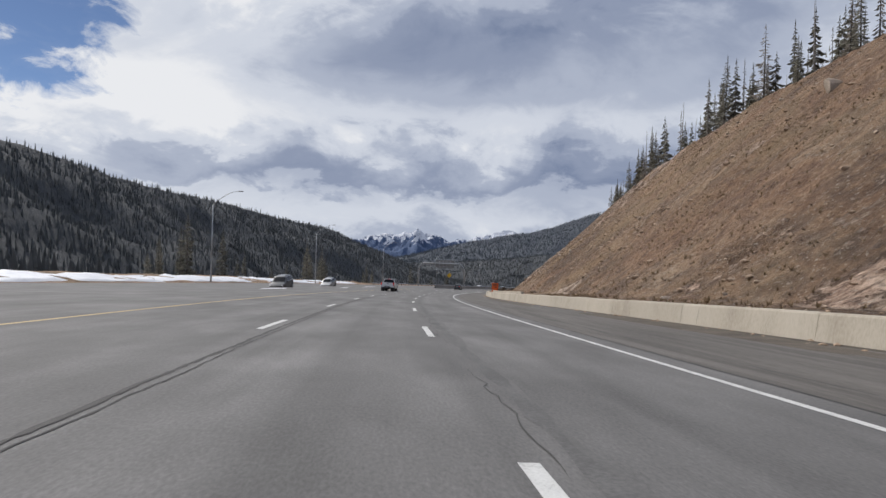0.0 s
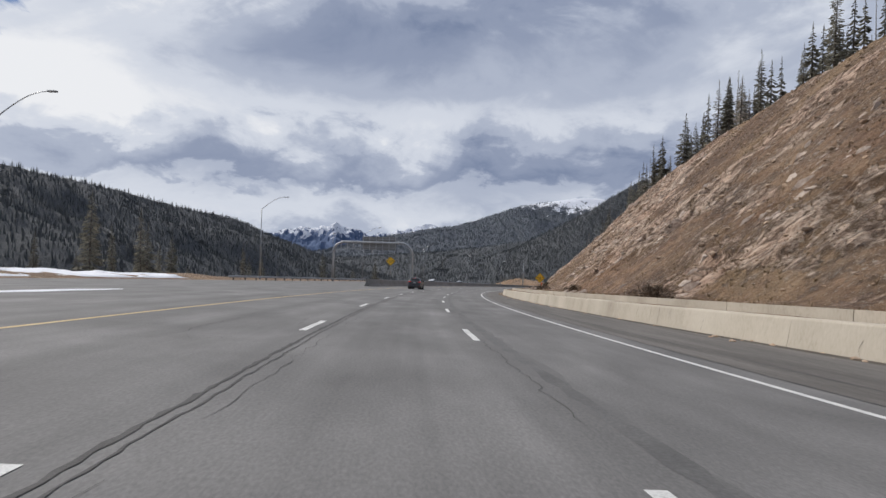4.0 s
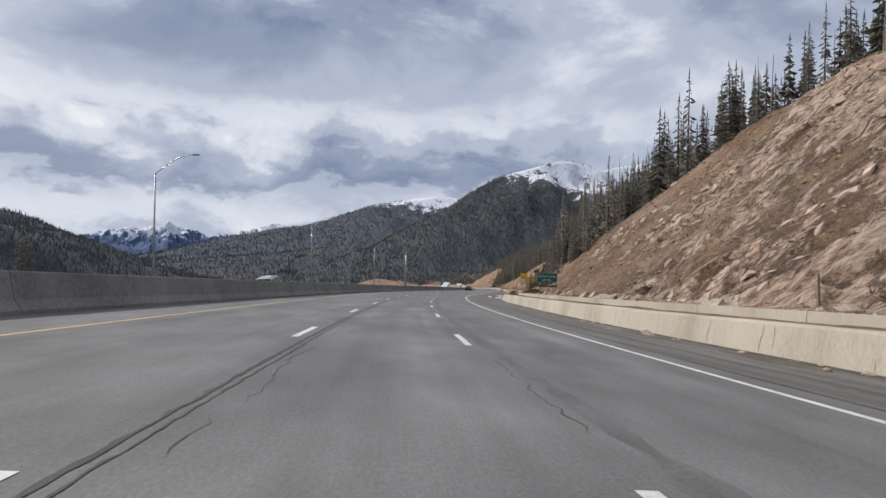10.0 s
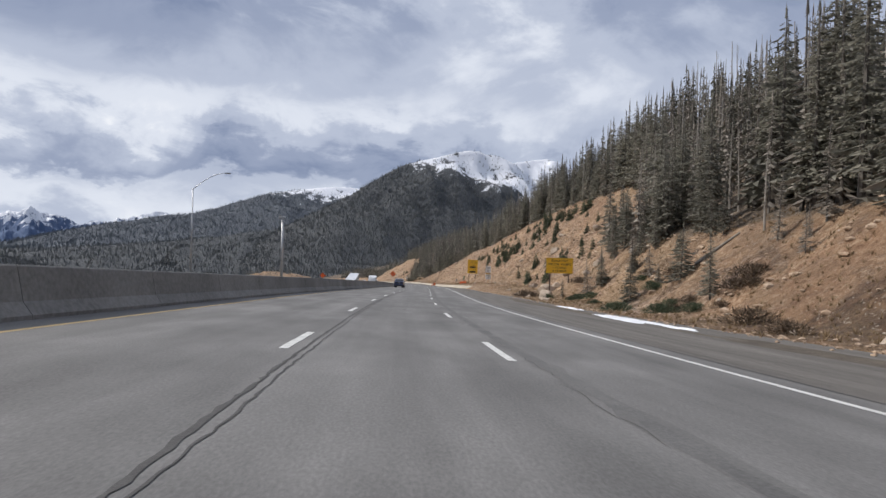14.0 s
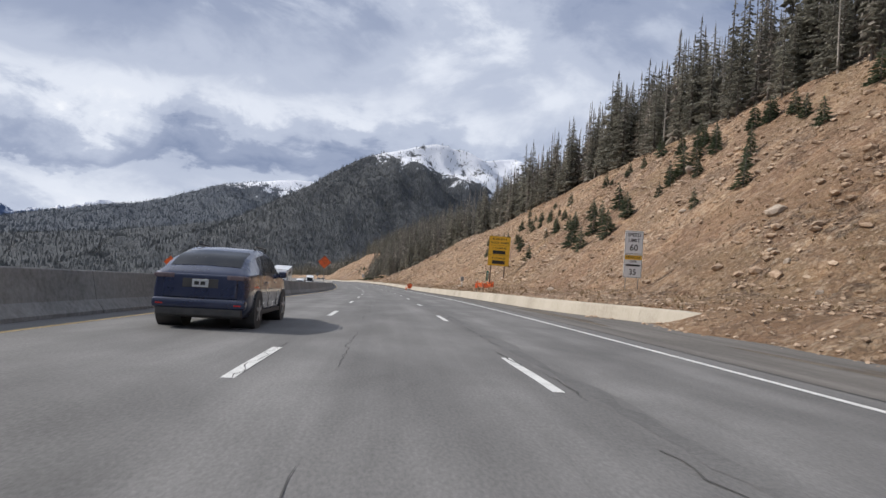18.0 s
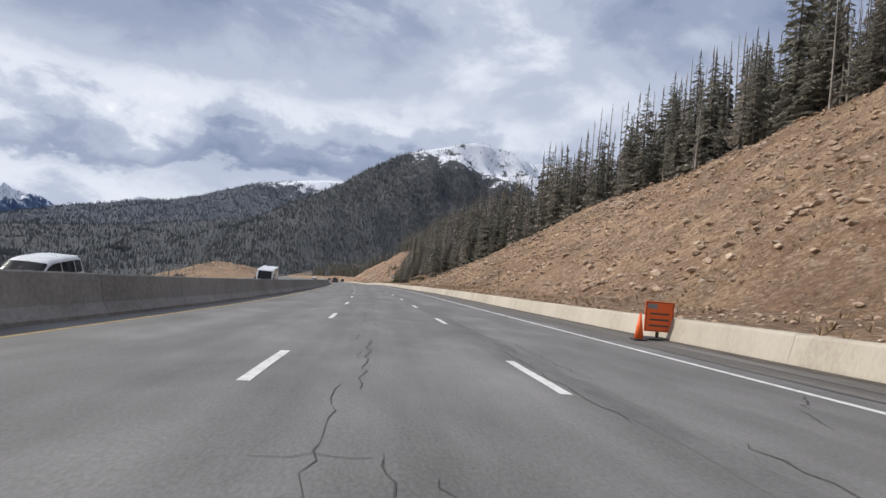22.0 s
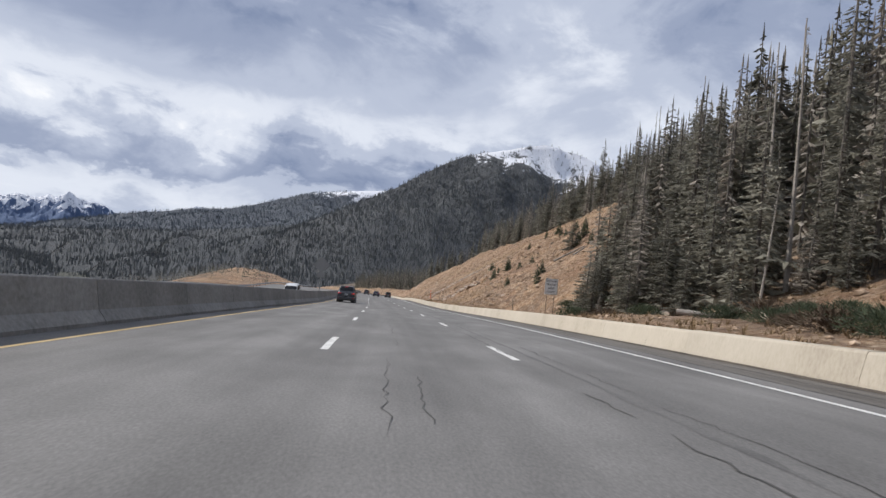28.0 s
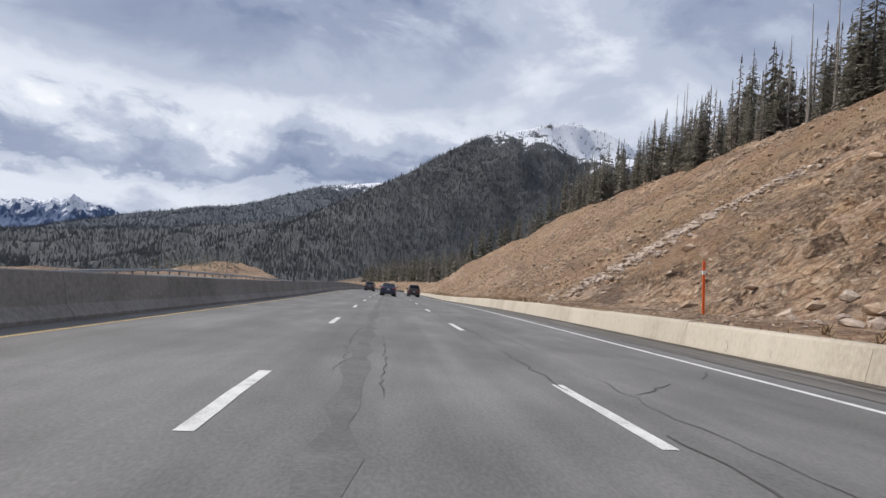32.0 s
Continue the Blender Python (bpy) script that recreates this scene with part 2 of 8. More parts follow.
def hillside_material():
    m = bpy.data.materials.new("dry_hillside")
    m.use_nodes = True
    n = Nodes(m.node_tree)
    g = n.add("ShaderNodeNewGeometry")
    p = g.outputs["Position"]
    # the rock is layered: its grain runs up the slope and back along the road
    lay = (0.57, -0.63, 0.53)
    run = n.math("MULTIPLY", n.add("ShaderNodeVectorMath", operation="DOT_PRODUCT", i_0=p, i_1=lay).outputs["Value"], 0.45)
    back = n.add("ShaderNodeVectorMath", operation="SCALE", i_0=lay)
    n.tree.links.new(run, back.inputs["Scale"])
    q = n.add("ShaderNodeVectorMath", operation="SUBTRACT", i_0=p, i_1=back.outputs[0]).outputs[0]
    patch = n.noise(p, 0.09, 6.0, 0.64, 0.5)
    grain = n.noise(p, 1.5, 8.0, 0.74, 0.3)
    fine = n.noise(p, 7.0, 4.0, 0.7)
    f = n.math("ADD", n.math("MULTIPLY", patch, 0.5), n.math("MULTIPLY", grain, 0.5))
    earth = n.ramp(f, [(0.37, (0.052, 0.031, 0.019)), (0.44, (0.138, 0.078, 0.044)), (0.51, (0.238, 0.147, 0.086)), (0.57, (0.305, 0.205, 0.126)), (0.65, (0.41, 0.31, 0.215))])
    litter = n.ramp(n.noise(p, 0.45, 7.0, 0.72, 0.4), [(0.42, 1.0), (0.56, 0.0)])
    earth = n.mix(n.math("MULTIPLY", litter, 0.55), earth, (0.075, 0.053, 0.040))
    tint = n.ramp(n.noise(q, 0.12, 3.0, 0.5), [(0.4, (1.0, 0.85, 0.75)), (0.6, (1.0, 0.93, 0.86))])
    stone = n.ramp(n.noise(q, 1.5, 8.0, 0.76, 0.4), [(0.37, (0.10, 0.072, 0.056)), (0.44, (0.27, 0.20, 0.158)), (0.51, (0.48, 0.39, 0.32)), (0.60, (0.64, 0.55, 0.47))])
    stone = n.mix(1.0, stone, tint, "MULTIPLY")
    joint = n.add("ShaderNodeTexVoronoi", feature="DISTANCE_TO_EDGE", i_Vector=n.add("ShaderNodeVectorMath", operation="ADD", i_0=q, i_1=n.add("ShaderNodeVectorMath", operation="SCALE", i_0=n.add("ShaderNodeTexNoise", i_Vector=q, i_Scale=0.8, i_Detail=4.0).outputs["Color"], i_Scale=1.3).outputs[0]).outputs[0], i_Scale=0.75).outputs["Distance"]
    stone = n.mix(n.math("MULTIPLY", n.ramp(joint, [(0.0, 1.0), (0.05, 0.0)]), 0.5), stone, (0.055, 0.042, 0.034))
    att = n.add("ShaderNodeAttribute", attribute_name="rock").outputs["Fac"]
    edge = n.math("ADD", att, n.math("ADD", n.math("MULTIPLY", n.math("SUBTRACT", grain, 0.5), 1.2), n.math("MULTIPLY", n.math("SUBTRACT", n.noise(p, 0.3, 5.0, 0.65, 0.4), 0.5), 1.4)))
    bare = n.ramp(edge, [(0.40, 0.0), (0.55, 1.0)])
    col = n.mix(bare, earth, stone)
    speck = n.ramp(n.noise(p, 4.5, 4.0, 0.65), [(0.60, 0.0), (0.64, 1.0)])
    col = n.mix(n.math("MULTIPLY", speck, 0.7), col, (0.46, 0.40, 0.33))
    dry = n.add("ShaderNodeAttribute", attribute_name="rubble").outputs["Fac"]
    debris = n.ramp(n.noise(p, 2.6, 7.0, 0.80, 0.6), [(0.38, (0.15, 0.078, 0.042)), (0.45, (0.33, 0.188, 0.100)), (0.52, (0.47, 0.313, 0.185)), (0.60, (0.66, 0.51, 0.36))])
    bits = n.add("ShaderNodeVectorMath", operation="ADD", i_0=p, i_1=n.add("ShaderNodeVectorMath", operation="SCALE", i_0=n.add("ShaderNodeTexNoise", i_Vector=p, i_Scale=2.0, i_Detail=3.0).outputs["Color"], i_Scale=0.5).outputs[0]).outputs[0]
    chips, gaps = [], []
    for k in (1.9, 4.6):
        cell = n.add("ShaderNodeTexVoronoi", i_Vector=bits, i_Scale=k)
        chips.append(n.add("ShaderNodeSeparateColor", i_0=cell.outputs["Color"]).outputs[0])
        gaps.append(n.ramp(cell.outputs["Distance"], [(0.25, 0.0), (0.62, 1.0)]))
    loose = n.ramp(n.math("ADD", n.noise(p, 0.35, 5.0, 0.7, 0.5), n.math("MULTIPLY", n.math("SUBTRACT", dry, 0.5), 0.25)), [(0.42, 0.0), (0.58, 1.0)])
    chip = n.ramp(n.math("ADD", n.math("MULTIPLY", chips[0], 0.4), n.math("MULTIPLY", chips[1], 0.6)), [(0.2, (0.185, 0.105, 0.062)), (0.45, (0.34, 0.220, 0.136)), (0.65, (0.48, 0.350, 0.240)), (0.85, (0.66, 0.545, 0.42))])
    chip = n.mix(n.math("MULTIPLY", n.math("MULTIPLY", gaps[1], 0.75), n.math("ADD", 0.35, gaps[0])), chip, (0.095, 0.055, 0.034))
    debris = n.mix(n.math("MULTIPLY", loose, 0.72), debris, chip)
    veil = n.math("ADD", dry, n.math("MULTIPLY", n.math("SUBTRACT", patch, 0.5), 1.5))
    col = n.mix(n.math("MULTIPLY", n.ramp(veil, [(0.25, 0.0), (0.75, 1.0)]), 0.9), col, debris)
    turf = n.math("MULTIPLY", n.ramp(n.noise(p, 0.045, 6.0, 0.7, 0.8), [(0.46, 0.0), (0.60, 1.0)]), n.math("SUBTRACT", 0.5, n.math("MULTIPLY", bare, 0.42)))
    col = n.mix(turf, col, n.ramp(fine, [(0.35, (0.12, 0.078, 0.040)), (0.5, (0.25, 0.168, 0.086)), (0.65, (0.38, 0.27, 0.15))]))
    rust = n.math("MULTIPLY", n.ramp(n.noise(p, 0.07, 5.0, 0.65, 0.5), [(0.50, 0.0), (0.62, 1.0)]), n.math("SUBTRACT", 0.38, n.math("MULTIPLY", bare, 0.30)))
    col = n.mix(rust, col, n.ramp(grain, [(0.36, (0.095, 0.044, 0.024)), (0.5, (0.215, 0.108, 0.058)), (0.64, (0.32, 0.185, 0.108))]))
    floor = n.ramp(grain, [(0.37, (0.045, 0.034, 0.025)), (0.5, (0.115, 0.086, 0.060)), (0.63, (0.25, 0.19, 0.135))])
    woods = n.add("ShaderNodeAttribute", attribute_name="woods").outputs["Fac"]
    col = n.mix(n.ramp(n.math("ADD", woods, n.math("MULTIPLY", n.math("SUBTRACT", grain, 0.5), 1.0)), [(0.4, 0.0), (0.6, 1.0)]), col, floor)
    s = n.add("ShaderNodeBsdfPrincipled", i_Base_Color=col, i_Roughness=0.95)
    h = n.math("ADD", n.math("MULTIPLY", grain, 0.7), n.math("MULTIPLY", fine, 0.3))
    h = n.math("ADD", h, n.math("MULTIPLY", n.math("MULTIPLY", n.math("MINIMUM", joint, 0.12), 3.0), bare))
    h = n.math("SUBTRACT", h, n.math("MULTIPLY", n.math("MULTIPLY", gaps[1], loose), 0.16))
    n.tree.links.new(n.add("ShaderNodeBump", i_Strength=1.0, i_Distance=0.5, i_Height=h).outputs[0], s.inputs["Normal"])
    n.add("ShaderNodeOutputMaterial", i_0=s.outputs[0])
    return m


HILLSIDE = hillside_material()


def mountain_material(name, wood, bare, snow_from, snow_to, snow_amount, scale=0.02, lean=0.0):
    """Woods below, snow in patches above; heights in metres."""
    m = bpy.data.materials.new(name)
    m.use_nodes = True
    n = Nodes(m.node_tree)
    g = n.add("ShaderNodeNewGeometry")
    p = g.outputs["Position"]
    z = n.add("ShaderNodeSeparateXYZ", i_0=p).outputs[2]
    streak = n.noise(n.add("ShaderNodeMapping", i_Vector=p, i_Scale=(1, 1, 0.35)).outputs[0], scale, 9.0, 0.66, 0.6)
    tone = n.noise(p, scale * 0.35, 5.0, 0.6)
    fine = n.noise(n.add("ShaderNodeMapping", i_Vector=p, i_Scale=(1, 1, 0.45)).outputs[0], scale * 9, 7.0, 0.75)
    trees = n.mix(n.ramp(n.math("ADD", n.math("MULTIPLY", tone, 0.5), n.math("MULTIPLY", fine, 0.5)), [(0.38, 0.0), (0.62, 1.0)]), wood, bare)
    if lean:
        z = n.math("ADD", z, n.math("MULTIPLY", n.math("SUBTRACT", n.add("ShaderNodeSeparateXYZ", i_0=p).outputs[0], 1000.0), lean))
    high = n.add("ShaderNodeMapRange", i_0=z, i_1=snow_from, i_2=snow_to, i_3=0.0, i_4=1.0).outputs[0]
    s = n.math("ADD", n.math("MULTIPLY", high, snow_amount), n.math("MULTIPLY", n.math("SUBTRACT", streak, 0.5), 2.4))
    snow = n.ramp(s, [(0.46, 0.0), (0.58, 1.0)])
    snow = n.math("MULTIPLY", snow, n.ramp(high, [(0.02, 0.0), (0.12, 1.0)]))
    col = n.mix(snow, trees, (0.78, 0.80, 0.85))
    b = n.add("ShaderNodeBsdfPrincipled", i_Base_Color=col, i_Roughness=0.95)
    n.tree.links.new(n.add("ShaderNodeBump", i_Strength=0.8, i_Distance=6.0, i_Height=fine).outputs[0], b.inputs["Normal"])
    n.add("ShaderNodeOutputMaterial", i_0=b.outputs[0])
    return m


WOODED = mountain_material("wooded_mountain", (0.050, 0.057, 0.064), (0.080, 0.086, 0.092), 400.0, 500.0, 0.0)
DOME = mountain_material("snow_capped_mountain", (0.050, 0.056, 0.063), (0.078, 0.083, 0.088), 85.0, 225.0, 0.80, lean=0.45)
# the middle ridge's bluer, lighter tones are distance haze put into its base colour
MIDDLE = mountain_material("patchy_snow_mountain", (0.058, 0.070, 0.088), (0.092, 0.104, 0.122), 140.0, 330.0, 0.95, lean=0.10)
# blue of the far range is haze, painted into its rock and woods colours
FAR = mountain_material("hazed_snow_range", (0.05, 0.085, 0.17), (0.10, 0.15, 0.26), -30.0, 120.0, 0.86, 0.024)
VALLEY = material("valley_woods", [(0.022, 0.027, 0.022), (0.045, 0.05, 0.04), (0.08, 0.075, 0.058)], 0.02, 0.25, 0.95, 0.6, depth=2.0)
SNOW = material("old_snow", [(0.60, 0.62, 0.66), (0.76, 0.78, 0.82), (0.85, 0.86, 0.89)], 0.5, 6.0, 0.6, 0.5, depth=0.05)


# ---- building blocks ----
def np_mesh(name, verts, faces, mats=(), smooth=False):
    """A mesh from arrays; all faces have the same number of corners."""
    verts = np.asarray(verts, dtype=np.float32).reshape(-1, 3)
    faces = np.asarray(faces, dtype=np.int32)
    k = faces.shape[1]
    me = bpy.data.meshes.new(name)
    me.vertices.add(len(verts))
    me.vertices.foreach_set("co", verts.ravel())
    me.loops.add(faces.size)
    me.loops.foreach_set("vertex_index", faces.ravel())
    me.polygons.add(len(faces))
    me.polygons.foreach_set("loop_start", np.arange(0, faces.size, k, dtype=np.int32))
    me.polygons.foreach_set("loop_total", np.full(len(faces), k, dtype=np.int32))
    me.polygons.foreach_set("use_smooth", np.full(len(faces), smooth, dtype=bool))
    for m in mats:
        me.materials.append(m)
    me.update(calc_edges=True)
    me.validate()
    return me


def grid_faces(rows, cols):
    i = np.arange((rows - 1) * cols).reshape(rows - 1, cols)[:, :-1].ravel()
    return np.stack([i, i + cols, i + cols + 1, i + 1], 1)


def add_uv(me, uv):
    """Per-vertex texture places, in metres."""
    layer = me.uv_layers.new(name="UVMap")
    idx = np.empty(len(me.loops), dtype=np.int32)
    me.loops.foreach_get("vertex_index", idx)
    layer.data.foreach_set("uv", np.asarray(uv, dtype=np.float32)[idx].ravel())


def strip(name, s0, s1, step, profile, mat, smooth=False):
    """A sheet along the road; profile(s) gives its (u, h) points from left to right."""
    count = max(2, int((s1 - s0) / step) + 1)
    verts, uv, cols = [], [], 0
    for i in range(count):
        s = s0 + (s1 - s0) * i / (count - 1)
        pts = profile(s)
        cols = len(pts)
        for u, h in pts:
            verts.append(at(s, u, h))
            uv.append((s, u))
    faces = grid_faces(count, cols)[:, ::-1]
    me = np_mesh(name, [tuple(v) for v in verts], faces, [mat], smooth)
    add_uv(me, uv)
    return new(name, me)


def knots(s, pairs):
    """Linear between (s, value) pairs."""
    if s <= pairs[0][0]:
        return pairs[0][1]
    for (a, x), (b, y) in zip(pairs, pairs[1:]):
        if s <= b:
            return x + (y - x) * (s - a) / (b - a)
    return pairs[-1][1]


def part(name, bm, mat, parent, label="", m=None, smooth=False):
    """Links a bmesh as one mesh object under a thing or a part."""
    me = bpy.data.meshes.new(name)
    if smooth:
        for f in bm.faces:
            f.smooth = True
    bm.to_mesh(me)
    bm.free()
    me.materials.append(mat)
    ob = new(name, me)
    ob.parent = parent
    if m is not None:
        ob.matrix_basis = m
    return tagged(ob, label) if label else ob


def empty(name, m=None):
    e = new(name)
    e.empty_display_size = 0.3
    if m is not None:
        e.matrix_world = m
    return e


# ---- the lie of the land ----
EDGE_R, EDGE_L = 5.5, -5.9
S_START, S_END = -60.0, 1330.0


def wall_u(s):
    return knots(s, [(-60, 13.2), (0, 12.8), (40, 12.0), (80, 11.2), (110, 10.4), (185, 8.6), (260, 9.2), (335, 10.5), (350, 12.0), (420, 11.5), (458, 12.0), (463, 10.9), (470, 9.4), (478, 8.3), (520, 7.7), (600, 8.2), (720, 7.6), (800, 7.6), (1330, 7.6)])


def wall_h(s):
    if 318 < s < 452:
        return 0.05
    return knots(s, [(0, 0.82), (318, 0.80), (452, 0.08), (459, 0.30), (464, 0.58), (478, 0.64), (1330, 0.69)])


def barrier_u(s):
    return knots(s, [(178, -9.9), (230, -9.2), (300, -7.8), (345, -6.95), (520, -6.85), (1330, -6.85)])


def fbm(x, y, z=0.0, octaves=5):
    return noise.fractal(Vector((x, y, z)), 0.9, 2.1, octaves)


def crest_u(s):
    return knots(s, [(-60, 44), (150, 42), (290, 40), (335, 30), (360, 22), (410, 24), (430, 36), (450, 40), (560, 42), (620, 40), (660, 31), (690, 24), (736, 26), (757, 36), (790, 42), (965, 43), (990, 26), (1330, 24)])


def crest_h(s):
    return knots(s, [(-60, 23), (20, 24), (60, 25.6), (140, 26.2), (180, 26), (250, 25.8), (270, 24.8), (295, 22.6), (318, 17.4), (335, 13), (360, 5.5), (410, 7), (430, 14.5), (448, 18.4), (466, 20), (517, 22), (565, 21.2), (590, 18.9), (610, 17), (638, 14.4), (650, 12), (660, 9.4), (672, 6.8), (690, 4.4), (736, 7.5), (757, 15), (790, 21.2), (835, 20.3), (855, 21), (895, 22.7), (953, 23.8), (975, 18), (993, 10), (1010, 5), (1330, 3)])


def wooded(s):
    """Where the woods begin, as u."""
    edge = crest_u(s)
    if 338 < s < 424 or 692 < s < 766:
        return wall_u(s) + knots(s, [(338, 11.5), (360, 9.5), (404, 9.5), (424, 13.5), (692, 9), (705, 10), (715, 8.5), (728, 7.5), (736, 7.5), (745, 9), (750, 10.5), (754, 13), (761, 18.5), (766, 24)])
    return edge - 0.5


def wild(s):
    """Rise of the natural slope above the cut."""
    return knots(s, [(300, 0.36), (345, 0.58), (430, 0.57), (520, 0.52), (600, 0.50), (660, 0.42), (700, 0.46), (760, 0.42), (940, 0.38), (1000, 0.22), (1330, 0.2)])


def bench(s):
    """Width of the level strip between the wall and the slope."""
    return knots(s, [(0, 3.0), (90, 4.0), (180, 6.0), (320, 6.5), (350, 3.0), (415, 5.5), (470, 7.5), (530, 8.5), (570, 5.0), (640, 4.0), (735, 7.5), (757, 7.5), (770, 4.0), (1330, 3.5)])


def rockiness(s, u):
    """How much bare rock stands out of the cut: most between 130 and 320 m, some further on."""
    base = knots(s, [(-60, 0.08), (60, 0.16), (100, 0.26), (140, 0.32), (180, 0.40), (212, 0.55), (234, 0.75), (282, 0.76), (297, 0.40), (310, 0.16), (335, 0.14), (420, 0.22), (560, 0.20), (600, 0.30), (680, 0.25), (790, 0.22), (840, 0.40), (1330, 0.3)])
    n = fbm(s * 0.035, u * 0.06, 3.7) * 0.5 + fbm(s * 0.11 + u * 0.06, u * 0.10, 8.0) * 0.3
    return min(max(base + n, 0.0), 1.0)


def bank_edge(s):
    """How far the loose earth spills onto the shoulder before the low wall begins."""
    return knots(s, [(322, 0.0), (328, 0.5), (418, 0.6), (432, 1.6), (456, 2.9), (462, 2.3), (468, 0.0)])


def bank(s, u):
    e = u - (wall_u(s) + 0.42 - bank_edge(s))
    rise = knots(s, [(418, 0.0), (432, 0.75), (458, 0.85), (463, 0.6), (468, 0.0)])
    return -0.03 + rise * min(max(e, 0.0) / 1.9, 1.0) * (1.0 + 0.35 * fbm(s * 0.5, u * 0.6, 14.0)) + min(e, 0.6) * 0.16 * (0.6 + fbm(s * 1.1, u * 1.1, 4.0))


def land(s, u):
    """Height of the ground right of the road above the road's level."""
    w, hw, cu, ch = wall_u(s), wall_h(s), crest_u(s), crest_h(s)
    b = w + 0.45
    if u <= b:
        return hw - 0.08 if not 418 < s < 468 else min(hw - 0.08, 0.0) + bank(s, u)
    foot = b + bench(s)
    n1 = fbm(s * 0.05, u * 0.05, 1.0)
    n2 = fbm(s * 0.22, u * 0.22, 5.0)
    n3 = fbm(s * 0.8, u * 0.8, 15.0, 3)
    if u < foot:
        h = hw - 0.08 + (u - b) * 0.07
    elif u < cu:
        f = (u - foot) / max(cu - foot, 1.0)
        h0 = hw - 0.08 + 0.07 * bench(s)
        f = f ** 1.06
        h = h0 + (ch - h0) * f
    else:
        h = ch + (u - cu) * wild(s) + min((u - cu) * 0.02, 1.0) * 3.0 * fbm(s * 0.012, u * 0.012, 9.0)
    d = u - b
    if 418 < s < 468:
        h += max(bank(s, u) - max(hw - 0.08, 0.0), 0.0) * min(max(7.5 - d, 0.0) / 4.0, 1.0)
    if 726 < s < 772:
        h -= knots(s, [(726, 0.0), (738, 0.75), (758, 0.75), (772, 0.0)]) * min(d / 1.5, 1.0, max(11.0 - d, 0.0) / 4.0)
    amp = min(max((d - 0.6 * bench(s)) / 5.0, 0.25 if 418 < s < 468 else 0.08), 1.0)
    r = rockiness(s, u)
    ridged = (1.0 - abs(fbm(s * 0.16, u * 0.20, 2.0))) ** 2 - 0.5
    blocks = abs(fbm(s * 0.33, u * 0.33, 12.0, 3)) ** 0.7
    r *= 1.0 - 0.5 * min(max((u - cu + 8.0) / 8.0, 0.0), 1.0)
    step = 0.0
    if r > 0.3 and amp > 0.2:
        run = 0.57 * (u * 0.8 - s * 0.5)
        v = Vector((s * 0.60 + 0.42 * run, u * 0.60 - 0.36 * run, 3.0)) + 0.5 * noise.noise_vector((s * 0.3, u * 0.3, 1.0))
        near = noise.voronoi(v)[1][0]
        step = min((r - 0.3) * 2.5, 1.0) * 0.75 * (noise.cell(near * 9.7) - 0.5)
    return h + amp * (0.55 * n1 + 0.28 * n2 + 0.10 * n3 + r * r * (1.3 * ridged + 0.7 * blocks - 0.4) + step)


def hill_mesh():
    us = [0.0, 0.5, 1.0, 1.8, 2.6]
    while us[-1] < 42:
        us.append(us[-1] + 0.55)
    while us[-1] < 300:
        us.append(us[-1] * 1.07)
    s = S_START
    verts, rock, woods, rubble = [], [], [], []
    rows = 0
    while s < S_END:
        w = wall_u(s) + 0.42 - bank_edge(s)
        for d in us:
            u = w + d
            verts.append(tuple(at(s, u, land(s, u))))
            rock.append(rockiness(s, u) if d > 2.5 else 0.15)
            rubble.append(knots(s, [(90, 0.0), (180, 0.10), (330, 0.20), (425, 0.78), (600, 0.72), (700, 0.55), (770, 0.70), (1330, 0.75)]) * (0.6 if d < bench(s) and s < 400 else 1.0))
            woods.append(min(max((u - wooded(s)) / 4.0, 0.0), 1.0))
        rows += 1
        s += 0.5 if 95 < s < 335 else 0.75 if s < 880 else 2.5
    me = np_mesh("hillside", verts, grid_faces(rows, len(us))[:, ::-1], [HILLSIDE], False)
    a = me.attributes.new("rock", "FLOAT", "POINT")
    a.data.foreach_set("value", np.asarray(rock, dtype=np.float32))
    me.attributes.new("rubble", "FLOAT", "POINT").data.foreach_set("value", np.asarray(rubble, dtype=np.float32))
    me.attributes.new("woods", "FLOAT", "POINT").data.foreach_set("value", np.asarray(woods, dtype=np.float32))
    return me


tagged(new("hillside", hill_mesh()), "steep dry brown cut slope of earth, grass and pale rock", "hillside", kind="structure")


def left_land(s, u):
    """Ground beyond the far carriageway: a snow bank and woods near the start, then it falls into the valley."""
    d = -31.5 - u
    bank = knots(s, [(-60, 1.0), (120, 0.8), (200, 0.5), (260, 0.0), (1030, 0.0), (1085, 3.0), (1180, 7.0), (1330, 10.0)])
    fall = knots(s, [(-60, 0.02), (150, 0.04), (260, 0.16), (600, 0.2), (1330, 0.2)])
    bank *= knots(d, [(28, 1.0), (75, 0.3), (120, 0.0)])
    rise = bank * min(max((d - 1.0) / max(6.0, bank * 1.5), 0.0), 1.0)
    rise += bank * 0.45 * min(d * 0.05, 1.0) * (fbm(s * 0.035, u * 0.035, 6.0) + 0.5 - abs(fbm(s * 0.09, u * 0.09, 2.0)))
    level = knots(s, [(1010, 1.0), (1080, 0.0)])
    return -0.1 + rise - fall * (level * max(min(d, 52.0) - 14.0, 0.0) + max(d - 52.0, 0.0)) + min(d * 0.1, 1.0) * 0.5 * fbm(s * 0.08, u * 0.08, 4.0)


LEFT_D = [0.0, 1.0, 2.0, 3.0, 4.5, 6.0, 7.5, 9.0, 12.0, 14.0, 16.0, 19.0, 22.0, 26.0, 30.0, 36.0, 42.0, 50.0, 60.0, 85.0, 120.0, 170.0, 240.0]


